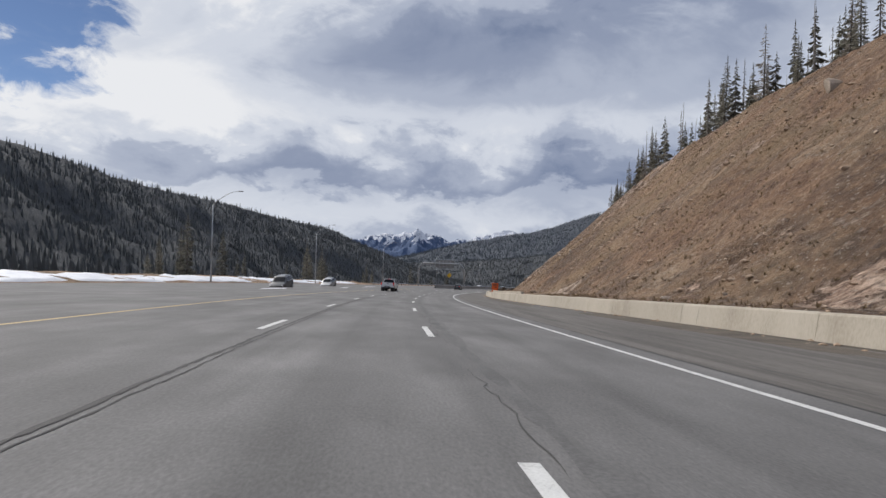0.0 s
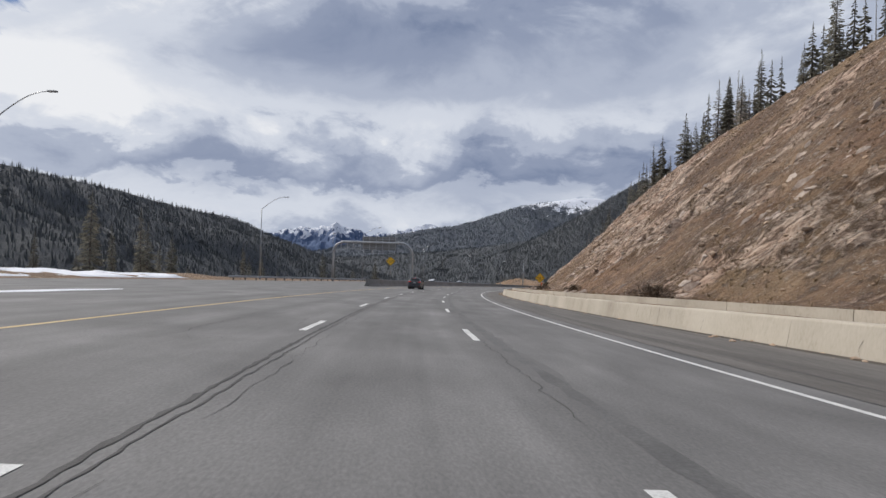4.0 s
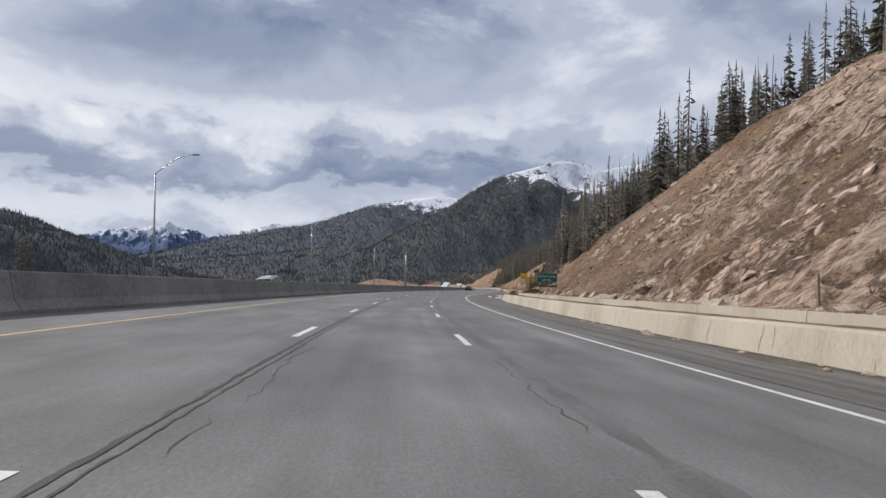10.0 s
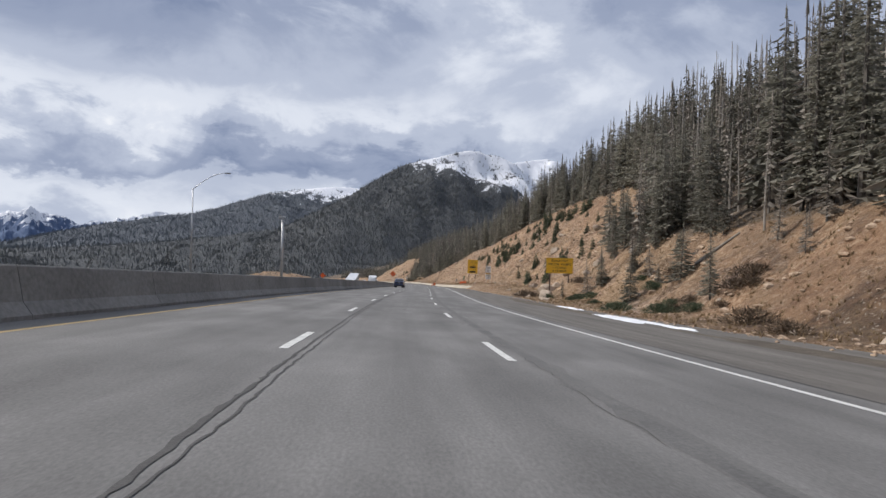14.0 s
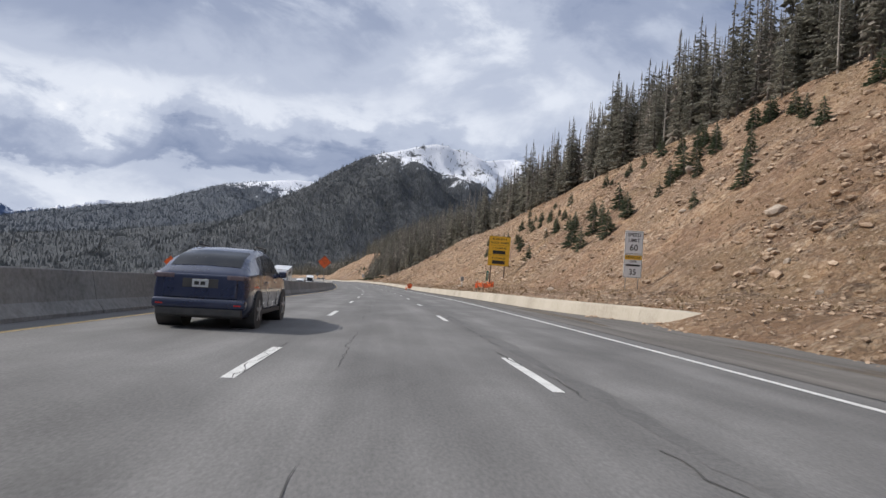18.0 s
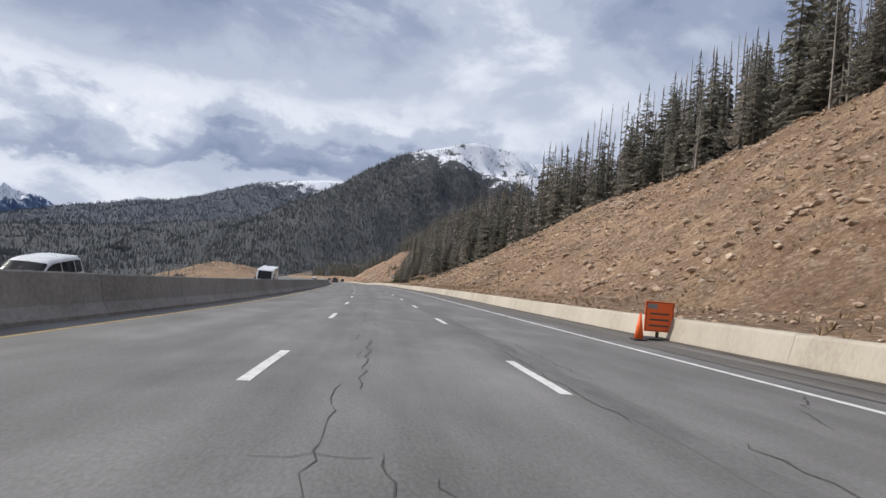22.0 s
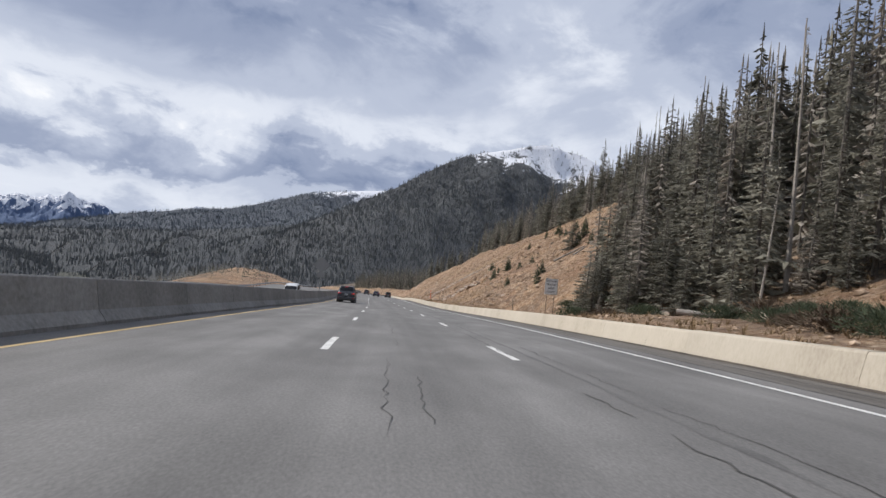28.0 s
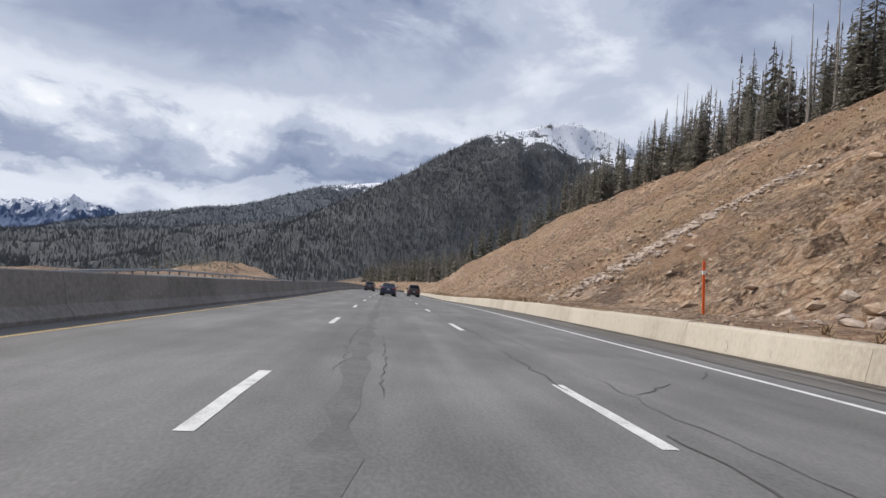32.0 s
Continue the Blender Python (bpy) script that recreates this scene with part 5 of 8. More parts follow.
FINE = [spray_shape(10.0, (1.95, 1.55, 2.1, 1.4, 1.75, 2.3)[i], (27, 30, 26, 31, 28, 25)[i], 9, 140 + i, (0.05, 0.09, 0.04, 0.12, 0.07, 0.03)[i], 0.10) for i in range(6)]
GREY = [spray_shape(10.0, (1.6, 1.3, 1.8)[i], (26, 28, 24)[i], 8, 160 + i, 0.06, (0.22, 0.32, 0.4)[i]) for i in range(3)]
GREY_FAR = [crown_shape(10.0, (1.5, 1.25, 1.7)[i], 18, 7, 260 + i, 0.08, 0.5, 0.3, 0.7) for i in range(3)]
TREE_MESH = [(np_mesh("trunk", *t, [BARK]), np_mesh("crown", *c, [NEEDLES])) for (t, _), c in zip(SPRUCES, FINE)]
GREY_MESH = [(np_mesh("trunk", *t, [BARK]), np_mesh("crown", *c, [DRY_NEEDLES])) for (t, _), c in zip(SPRUCES, GREY)]
SNAG_MESH = [(np_mesh("trunk", *t, [DEADWOOD]), np_mesh("branches", *c, [DEADWOOD])) for t, c in SNAGS]
PINE_MESH = [(np_mesh("trunk", *t, [BARK]), np_mesh("crown", *c, [PINE])) for t, c in SMALL_PINES]


def tree(name, meshes, p, size, label, group, wide=1.0, tilt=0.0):
    t = empty(name)
    t.matrix_world = pose(p.x, p.y, p.z, tilt * rng.uniform(-1, 1), tilt * rng.uniform(-1, 1), rng.uniform(0, 360)) @ Matrix.Diagonal((size * wide, size * wide, size, 1))
    for me, nm in zip(meshes, ("trunk", "crown" if meshes[1].name.startswith("crown") else "branches")):
        c = new(nm, me)
        c.parent = t
    return tagged(t, label, "tree", group)


rng = random.Random(23)
near, full, low, dead, fine, grey = 0, [[] for _ in SPRUCES], [], [], [[] for _ in SPRUCES], [[] for _ in GREY]
LOW = crown_shape(10.0, 1.6, 5, 4, 200, 0.08, 0.3)
s = -45.0
while s < 1200:
    e = wooded(s)
    ratio = 1.0 if s < 325 else 1.35
    # the ragged front row, tree by tree
    if near < 290 and rng.random() < (0.26 if s < 325 else 0.42) and s < 900:
        u = e + abs(rng.gauss(0, 2.4))
        p = at(s, u, land(s, u))
        size = rng.uniform(0.45, 1.05) * (0.7 if 335 < s < 425 else 0.95 if s < 430 or 690 < s < 768 else 1.25 if s < 690 else 0.95)
        if rng.random() < 0.16:
            tree("dead_tree", rng.choice(SNAG_MESH), p, size * 1.1, "bare grey dead conifer at the edge of the woods", "trees on the slope", 1.0, 3.0)
        elif rng.random() < 0.24:
            tree("spruce_tree", rng.choice(GREY_MESH), p, size, "grey thinning spruce with dry needles at the edge of the woods", "trees on the slope", rng.uniform(0.8, 1.1), 2.0)
        else:
            tree("spruce_tree", rng.choice(TREE_MESH), p, size, "dark green spruce at the top of the slope", "trees on the slope", rng.uniform(0.85, 1.15), 1.5)
        near += 1
    for _ in range(2 if s < 325 else 8 if s < 960 else 4):
        if rng.random() < 0.75:
            u = e + 1.0 + 30 * rng.random() ** 1.35
            p = at(s + rng.uniform(0, 1.5), u, land(s, u))
            k = rng.uniform(0.5, 1.12) * (0.9 if s < 325 else 1.2 if s < 430 else 1.42 if s < 760 else 1.12)
            if wooded(s) < crest_u(s) - 2:
                k *= 0.72 + 0.014 * (u - e)
            if rng.random() < 0.17:
                dead.append((p.x, p.y, p.z, rng.uniform(0, 6.28), k, k * rng.uniform(1.0, 1.25)))
            else:
                if rng.random() < (0.42 if s > 325 else 0.15):
                    grey[rng.randrange(3)].append((p.x, p.y, p.z, rng.uniform(0, 6.28), k * rng.uniform(0.8, 1.05), k * rng.uniform(0.9, 1.15)))
                    continue
                close = (335 < s < 428 or 688 < s < 772) and u < e + 9 or 430 < s < 960 and u < e + 5
                (fine if close else full)[rng.randrange(len(SPRUCES))].append((p.x, p.y, p.z, rng.uniform(0, 6.28), k * rng.uniform(0.85, 1.15), k * rng.uniform(0.9, 1.2)))
    for _ in range(2 if s < 325 else 5 if s < 960 else 3):
        u = e + 26 + 150 * rng.random()
        p = at(s + rng.uniform(0, 1.5), u, land(s, u))
        k = rng.uniform(0.7, 1.25)
        low.append((p.x, p.y, p.z, rng.uniform(0, 6.28), k * 1.2, k))
    for _ in range(5 if 400 < s < 800 else 0):
        u = e + 170 + 130 * rng.random()
        p = at(s + rng.uniform(0, 1.5), u, land(s, u))
        low.append((p.x, p.y, p.z, rng.uniform(0, 6.28), 1.3, rng.uniform(0.8, 1.2)))
    s += 1.5
for (t, c), pl in zip(SPRUCES, full):
    scatter("forest", c[0], c[1], pl, NEEDLES, "dense dark spruce forest on the hillside", "forest")
    scatter("forest_trunks", t[0], t[1], pl, BARK, "grey trunks of the spruce forest", "forest")
for (t, _), c, pl in zip(SPRUCES, FINE, fine):
    scatter("forest_edge", c[0], c[1], pl, NEEDLES, "tall grey-green spruces along the edge of the forest", "forest")
    scatter("forest_trunks", t[0], t[1], pl, BARK, "grey trunks along the edge of the forest", "forest")
for (t, _), c, pl in zip(SPRUCES, GREY_FAR, grey):
    scatter("dry_forest", c[0], c[1], pl, DRY_NEEDLES, "grey half-dead spruces standing in the forest", "forest")
    scatter("forest_trunks", t[0], t[1], pl, BARK, "grey trunks of half-dead spruces", "forest")
for (t, c), k in zip(SNAGS, range(3)):
    pl = dead[k::3]
    scatter("dead_forest", t[0] + c[0], t[1] + [tuple(i + len(t[0]) for i in q) for q in c[1]], pl, DEADWOOD, "bare grey dead trunks standing in the forest", "forest")
scatter("upper_forest", LOW[0], LOW[1], low, NEEDLES, "dark spruce forest covering the upper hillside", "forest")

# young pines on the open cut
rng = random.Random(31)
count = 0
while count < 135:
    s = rng.choice((rng.uniform(430, 500), rng.uniform(450, 570), rng.uniform(470, 575), rng.uniform(480, 560), rng.uniform(755, 815)))
    w, c = wall_u(s) + 3, crest_u(s)
    u = w + (c - w) * ((0.2 if s < 465 or s > 700 else 0.36) + rng.uniform(0.0, 0.55))
    if fbm(s * 0.045, u * 0.06, 55.0) < rng.uniform(-0.7, 0.2) or s > 700 and rng.random() < 0.45:
        continue
    p = at(s, u, land(s, u) - 0.03)
    tree("young_pine", rng.choice(PINE_MESH), p, rng.uniform(0.55, 1.25) * (1.3 if 452 < s < 525 else 1.0), "small bushy green pine growing on the dry slope", "young pines", rng.uniform(0.9, 1.25), 4.0)
    count += 1
p = at(779, 26.5, land(779, 26.5))
tree("spruce_tree", TREE_MESH[5], p, 0.5, "broad dark spruce standing alone on the open slope", "trees on the slope", 1.3)
# scattered small spruces below the edge of the forest
for i in range(46):
    s = rng.uniform(336, 420) if i % 3 else rng.uniform(694, 752)
    lo = wall_u(s) + 3.5
    u = lo + (wooded(s) + 2 - lo) * rng.random() ** 0.7
    p = at(s, u, land(s, u) - 0.05)
    grey_one = rng.random() < 0.35
    tree("spruce_tree", rng.choice(GREY_MESH if grey_one else TREE_MESH), p, rng.uniform(0.14, 0.42), "small thin grey spruce on the slope below the forest" if grey_one else "small dark spruce on the slope below the forest", "trees on the slope", rng.uniform(1.0, 1.5), 3.0)
# bushy spruces that close the front of the wood by the notice
for i in range(22):
    s = rng.uniform(724, 757)
    u = wooded(s) + rng.uniform(-0.8, 3.0)
    p = at(s, u, land(s, u) - 0.1)
    tree("spruce_tree", rng.choice(TREE_MESH), p, rng.uniform(0.22, 0.6), "bushy grey-green spruce at the front of the wood", "trees on the slope", rng.uniform(1.3, 1.9), 2.0)
# shrubs and low green growth by the foot of the forest
BUSH = material("brown_scrub", [(0.05, 0.035, 0.024), (0.10, 0.07, 0.046), (0.15, 0.11, 0.075)], 1.0, 9.0, 0.95, 0.0)


def shrub_shape(seed, twigs=90):
    """A low rounded mass of short fine twigs."""
    r = random.Random(seed)
    v, f = [], []
    for i in range(twigs):
        a, e, q = r.uniform(0, 6.28), r.uniform(0.0, 1.5), r.random() ** 0.5
        o = Vector((math.cos(a) * math.cos(e), math.sin(a) * math.cos(e), math.sin(e) * 0.75)) * q * 0.85
        d = (o.normalized() + Vector((r.gauss(0, 0.6), r.gauss(0, 0.6), r.gauss(0.3, 0.5)))).normalized()
        side = d.cross(Vector((r.gauss(0, 1), r.gauss(0, 1), 1))).normalized() * r.uniform(0.007, 0.02)
        b = len(v)
        v += [tuple(o + side), tuple(o - side), tuple(o + d * r.uniform(0.12, 0.34))]
        f.append((b, b + 1, b + 2))
    return v, f


SHRUB = np_mesh("shrub", *shrub_shape(1, 1000), [BUSH])
GREEN_SHRUB = np_mesh("shrub", *shrub_shape(2, 1300), [PINE])
for i in range(92):
    s = rng.choice((rng.uniform(60, 325), rng.uniform(335, 420), rng.uniform(335, 420), rng.uniform(690, 752), rng.uniform(690, 752)))
    u = wall_u(s) + (rng.uniform(3.2, 8) if s < 330 else rng.uniform(1.5, 8) if s < 430 else rng.uniform(3.0, 10.0) if s < 733 else rng.uniform(7.5, 11.0))
    p = at(s, u, land(s, u) - 0.05)
    green = 340 < s < 410 and rng.random() < 0.5 or s > 690 and rng.random() < 0.45
    ob = new("shrub", GREEN_SHRUB if green else SHRUB)
    k = rng.uniform(0.5, 1.3) * (0.85 if green and s < 430 else 1.0)
    ob.matrix_world = pose(p.x, p.y, p.z, 0, 0, rng.uniform(0, 360)) @ Matrix.Diagonal((k * 1.3, k * 1.3, k * 0.85, 1))
    tagged(ob, "low green juniper growing at the foot of the slope" if green else "low bare brown shrub at the foot of the slope", "shrub", "shrubs by the road")
# fallen logs
for s, u, l, turn in ((363, 20, 4.0, 40), (372, 24, 5.0, -20), (383, 21, 3.5, 70), (394, 26, 5.0, 10), (705, 17, 4.5, 80), (716, 20, 5.0, -75), (724, 18, 4.0, 60), (728, 23, 5.0, 85), (774, 24.5, 4.6, 78), (772.5, 25.5, 3.4, 120), (744, 17.5, 2.6, 75), (712, 14.5, 3.4, 78), (719, 13.0, 2.6, 60), (727, 15.5, 4.2, 95), (736, 19, 4.8, 70), (741, 16.5, 3.6, 105), (731, 27, 5.2, 88), (722, 26, 4.6, 72), (738, 24, 5.0, 98), (352, 22, 4.4, 30), (358, 26, 5.0, -35), (404, 24, 4.2, 60), (346, 25, 4.6, 75)):
    bm = bmesh.new()
    bmesh.ops.create_cone(bm, cap_ends=True, segments=8, radius1=0.13, radius2=0.06, depth=l)
    for v in bm.verts:
        v.co.x += 0.06 * math.sin(v.co.z)
    me = bpy.data.meshes.new("log")
    bm.to_mesh(me)
    bm.free()
    me.materials.append(DEADWOOD)
    p = at(s, u, land(s, u) + 0.12)
    slope = math.degrees(math.atan((land(s, u + 1) - land(s, u - 1)) / 2))
    ob = new("fallen_log", me)
    ob.matrix_world = pose(p.x, p.y, p.z, 0, -slope, heading(s)) @ pose(0, 0, 0, 90, 0, turn)
    tagged(ob, "bleached fallen log lying on the slope", "log", "fallen logs")

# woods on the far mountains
# needle colour made paler and bluish to stand for aerial haze
HAZED_NEEDLES = material("hazed_spruce_needles", [(0.115, 0.125, 0.130), (0.170, 0.180, 0.184), (0.230, 0.238, 0.238)], 0.004, 0.12, 0.95, 0.0, island=0.14, through_light=0.5)
rng = random.Random(41)
FARTREE = ([(1.9, 0.3, 0), (-0.8, 1.8, 0.5), (-1.2, -1.5, 0), (0, 0, 7.0), (1.2, -0.5, 4.2), (-0.3, 1.2, 4.0), (-0.9, -0.7, 4.4), (0.1, 0, 11.0)],
           [(0, 1, 3), (1, 2, 3), (2, 0, 3), (4, 5, 7), (5, 6, 7), (6, 4, 7)])

# bluer again: more haze put into the colour for the farther ridge
HAZE_BLUE_NEEDLES = material("haze_blue_spruce_needles", [(0.110, 0.130, 0.152), (0.165, 0.188, 0.212), (0.22, 0.245, 0.268)], 0.004, 0.12, 0.95, 0.0, island=0.14, through_light=0.5)


def plant(ob, cols, amount, low_z, high_z, size, name, label, lean=0.0, mat=None):
    """Small conifers strewn over a mountain whose mesh is a grid with that many columns."""
    me = ob.data
    co = np.empty(len(me.vertices) * 3, dtype=np.float32)
    me.vertices.foreach_get("co", co)
    g = co.reshape(-1, cols, 3)
    rows = g.shape[0]
    r = np.random.default_rng(amount)
    n = amount * 3
    e1, e2 = g[1:, :-1] - g[:-1, :-1], g[:-1, 1:] - g[:-1, :-1]
    area = np.linalg.norm(np.cross(e1, e2), axis=2).ravel()
    q = r.choice(len(area), n, p=area / area.sum())
    i, j = q // (cols - 1), q % (cols - 1)
    f, h = r.random((n, 1)), r.random((n, 1))
    p = (g[i, j] * (1 - f) + g[i + 1, j] * f) * (1 - h) + (g[i, j + 1] * (1 - f) + g[i + 1, j + 1] * f) * h
    keep = (p[:, 2] > low_z) & (p[:, 2] + lean * (p[:, 0] - 1000) < high_z - r.random(n) ** 2 * 90)
    p = p[keep][:amount]
    k = size * r.uniform(0.6, 1.2, len(p))
    pl = np.stack([p[:, 0], p[:, 1], p[:, 2] - 1.5, r.uniform(0, 6.28, len(p)), k, k * r.uniform(0.8, 1.25, len(p))], 1)
    scatter(name, FARTREE[0], FARTREE[1], pl, mat or HAZED_NEEDLES, label, "forest")


by = {o.name: o for o in scene.objects}
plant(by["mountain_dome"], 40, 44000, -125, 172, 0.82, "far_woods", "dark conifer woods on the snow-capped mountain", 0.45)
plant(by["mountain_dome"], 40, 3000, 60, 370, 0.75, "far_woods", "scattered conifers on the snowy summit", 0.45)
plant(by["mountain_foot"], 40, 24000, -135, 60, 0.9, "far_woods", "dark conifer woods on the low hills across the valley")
plant(by["mountain_middle"], 40, 34000, -125, 285, 1.15, "far_woods", "dark conifer woods on the mountain ridge", 0.12, HAZE_BLUE_NEEDLES)
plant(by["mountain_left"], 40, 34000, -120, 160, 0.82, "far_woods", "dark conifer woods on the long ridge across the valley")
# scattered spruces on the valley side near the start
for i in range(34):
    s = rng.uniform(120, 330)
    u = rng.uniform(-100, -52)
    p = at(s, u, left_land(s, u) - 0.2)
    tree("spruce_tree", rng.choice(TREE_MESH), p, rng.uniform(0.7, 1.5), "dark spruce standing on the valley side", "trees in the valley", 0.9, 1.0)
# woods above the far bank of the valley side
low = []
for i in range(2600):
    s, d = rng.uniform(960, 1320), 16 + 150 * rng.random() ** 1.5
    if fbm(s * 0.03, d * 0.03, 77.0) < -0.15 + 12.0 / d:
        continue
    p = at(s, -31.5 - d, left_land(s, -31.5 - d) - 0.3)
    k = rng.uniform(0.35, 0.9)
    low.append((p.x, p.y, p.z, rng.uniform(0, 6.28), k, k * rng.uniform(0.9, 1.2)))
scatter("bank_woods", LOW[0], LOW[1], low, NEEDLES, "dark conifers above the bare bank across the road", "forest")
# and in the valley below the road
low = []
for i in range(7000):
    s, d = rng.uniform(-50, 980), rng.uniform(62, 236)
    p = at(s, -31.5 - d, left_land(s, -31.5 - d) - 0.3)
    k = rng.uniform(0.4, 0.8)
    low.append((p.x, p.y, p.z, rng.uniform(0, 6.28), k, k))
scatter("valley_woods", FARTREE[0], FARTREE[1], low, HAZED_NEEDLES, "dark conifers covering the valley side below the road", "forest")

# ---- plain shapes ----
def box(x0, x1, y0, y1, z0, z1, bevel=0.0, segments=1):
    bm = bmesh.new()
    bmesh.ops.create_cube(bm, size=1.0, matrix=Matrix.Translation(((x0 + x1) / 2, (y0 + y1) / 2, (z0 + z1) / 2)) @ Matrix.Diagonal((x1 - x0, y1 - y0, z1 - z0, 1)))
    if bevel:
        bmesh.ops.bevel(bm, geom=bm.edges[:], offset=bevel, segments=segments, affect="EDGES", profile=0.6)
    return bm


def tube(points, radius, sides=10, radius_end=None):
    """A round bar along a line of points."""
    bm = bmesh.new()
    pts = [Vector(p) for p in points]
    rings = []
    for i, p in enumerate(pts):
        d = (pts[min(i + 1, len(pts) - 1)] - pts[max(i - 1, 0)]).normalized()
        a = d.cross(Vector((0.0, 1.0, 0.0) if abs(d.y) < 0.9 else (1.0, 0.0, 0.0))).normalized()
        b = d.cross(a)
        r = radius if radius_end is None else radius + (radius_end - radius) * i / (len(pts) - 1)
        rings.append([bm.verts.new(p + (a * math.cos(2 * math.pi * k / sides) + b * math.sin(2 * math.pi * k / sides)) * r) for k in range(sides)])
    for q, w in zip(rings, rings[1:]):
        for k in range(sides):
            bm.faces.new((q[k], q[(k + 1) % sides], w[(k + 1) % sides], w[k])).smooth = True
    bm.faces.new(rings[0][::-1])
    bm.faces.new(rings[-1])
    bmesh.ops.recalc_face_normals(bm, faces=bm.faces)
    return bm


def prism(profile, x0, x1, bevel=0.0, segments=2):
    """A side outline of (y, z) points drawn out across x."""
    bm = bmesh.new()
    a = [bm.verts.new((x0, y, z)) for y, z in profile]
    b = [bm.verts.new((x1, y, z)) for y, z in profile]
    n = len(profile)
    bm.faces.new(a)
    bm.faces.new(b[::-1])
    for i in range(n):
        bm.faces.new((a[i], b[i], b[(i + 1) % n], a[(i + 1) % n]))
    bmesh.ops.recalc_face_normals(bm, faces=bm.faces)
    if bevel:
        bmesh.ops.bevel(bm, geom=bm.edges[:], offset=bevel, segments=segments, affect="EDGES", profile=0.6)
        for f in bm.faces:
            f.smooth = True
    return bm


def sheet(corners, lift=0.0, thick=0.006):
    """A thin pane on four corners, raised along its normal."""
    c = [Vector(p) for p in corners]
    nrm = (c[1] - c[0]).cross(c[3] - c[0]).normalized()
    bm = bmesh.new()
    a = [bm.verts.new(p + nrm * (lift - thick)) for p in c]
    b = [bm.verts.new(p + nrm * lift) for p in c]
    bm.faces.new(a[::-1])
    bm.faces.new(b)
    for i in range(4):
        bm.faces.new((a[i], a[(i + 1) % 4], b[(i + 1) % 4], b[i]))
    bmesh.ops.recalc_face_normals(bm, faces=bm.faces)
    return bm


def inside(corners, u0, u1, v0, v1):
    """Part of a four-cornered face, in fractions along its bottom and its side."""
    a, b, c, d = (Vector(p) for p in corners)
    q = lambda u, v: (a.lerp(b, u)).lerp(d.lerp(c, u), v)
    return [q(u0, v0), q(u1, v0), q(u1, v1), q(u0, v1)]


def gloss(name, color, rough=0.3, metal=0.0, coat=0.0, glow=0.0, dust=0.25):
    """Paint, glass or plastic with a film of road dust."""
    m = bpy.data.materials.new(name)
    m.use_nodes = True
    n = Nodes(m.node_tree)
    p = n.add("ShaderNodeTexCoord").outputs["Object"]
    d = n.ramp(n.noise(p, 2.2, 5.0, 0.6), [(0.35, 0.0), (0.75, 1.0)])
    col = n.mix(n.math("MULTIPLY", d, dust), color, (0.30, 0.28, 0.25))
    s = n.add("ShaderNodeBsdfPrincipled", i_Base_Color=col, i_Metallic=metal, i_Coat_Weight=coat,
              i_Roughness=n.math("ADD", n.math("MULTIPLY", d, 0.3 * (1 if dust else 0)), rough))
    if glow:
        s.inputs["Emission Color"].default_value = (*color, 1.0)
        s.inputs["Emission Strength"].default_value = glow
    n.add("ShaderNodeOutputMaterial", i_0=s.outputs[0])
    return m


STEEL = GALV
YELLOW = gloss("yellow_sign_sheet", (0.86, 0.50, 0.025), 0.5, dust=0.12)
ORANGE = gloss("orange_sign_sheet", (0.85, 0.135, 0.02), 0.5, dust=0.08)
GREEN = gloss("green_sign_sheet", (0.01, 0.13, 0.09), 0.5, dust=0.08)
WHITE = gloss("white_sign_sheet", (0.82, 0.83, 0.82), 0.5, dust=0.08)
BLACK = gloss("black_lettering", (0.02, 0.02, 0.02), 0.6, dust=0.1)
BROWN = gloss("brown_sign_post", (0.09, 0.055, 0.04), 0.7, dust=0.2)
BACKING = gloss("grey_sign_back", (0.27, 0.27, 0.265), 0.55, 0.3, dust=0.3)
LETTER_WHITE = gloss("white_lettering", (0.75, 0.76, 0.75), 0.5, dust=0.05)


def lettering(parent, text, size, x, z, mat, y=-0.012, spread=1.0, wide=1.0):
    """Words standing in the plane of a board that faces -y, centred on x."""
    cu = bpy.data.curves.new("lettering", "FONT")
    cu.body, cu.size, cu.align_x, cu.align_y, cu.space_character = text, size, "CENTER", "CENTER", spread
    cu.extrude, cu.resolution_u, cu.offset = 0.002, 3, size * 0.012
    tmp = new("lettering", cu)
    me = bpy.data.meshes.new_from_object(tmp.evaluated_get(bpy.context.evaluated_depsgraph_get()))
    bpy.data.objects.remove(tmp)
    bpy.data.curves.remove(cu)
    me.materials.clear()
    me.materials.append(mat)
    ob = new("lettering", me)
    ob.parent = parent
    ob.matrix_basis = pose(x, y, z, 90, 0, 0) @ Matrix.Diagonal((wide, 1, 1, 1))
    return ob


def bar(parent, x, z, w, h, mat, name="lettering", y=-0.012):
    return part(name, box(x - w / 2, x + w / 2, y - 0.003, y + 0.006, z - h / 2, z + h / 2), mat, parent)


def rim_of(parent, w, h, z, mat, inset=0.035, t=0.02, y=-0.010):
    """The dark border line of a board, as four strips."""
    a, b = w / 2 - inset, h / 2 - inset
    for x0, x1, z0, z1 in ((-a, a, b - t, b), (-a, a, -b, -b + t), (-a, -a + t, -b + t, b - t), (a - t, a, -b + t, b - t)):
        part("border", box(x0, x1, y - 0.003, y + 0.006, z + z0, z + z1), mat, parent)


def board(parent, w, h, z, mat, thick=0.02, x=0.0):
    return part("board", box(x - w / 2, x + w / 2, -0.008, thick, z - h / 2, z + h / 2, 0.006), mat, parent)


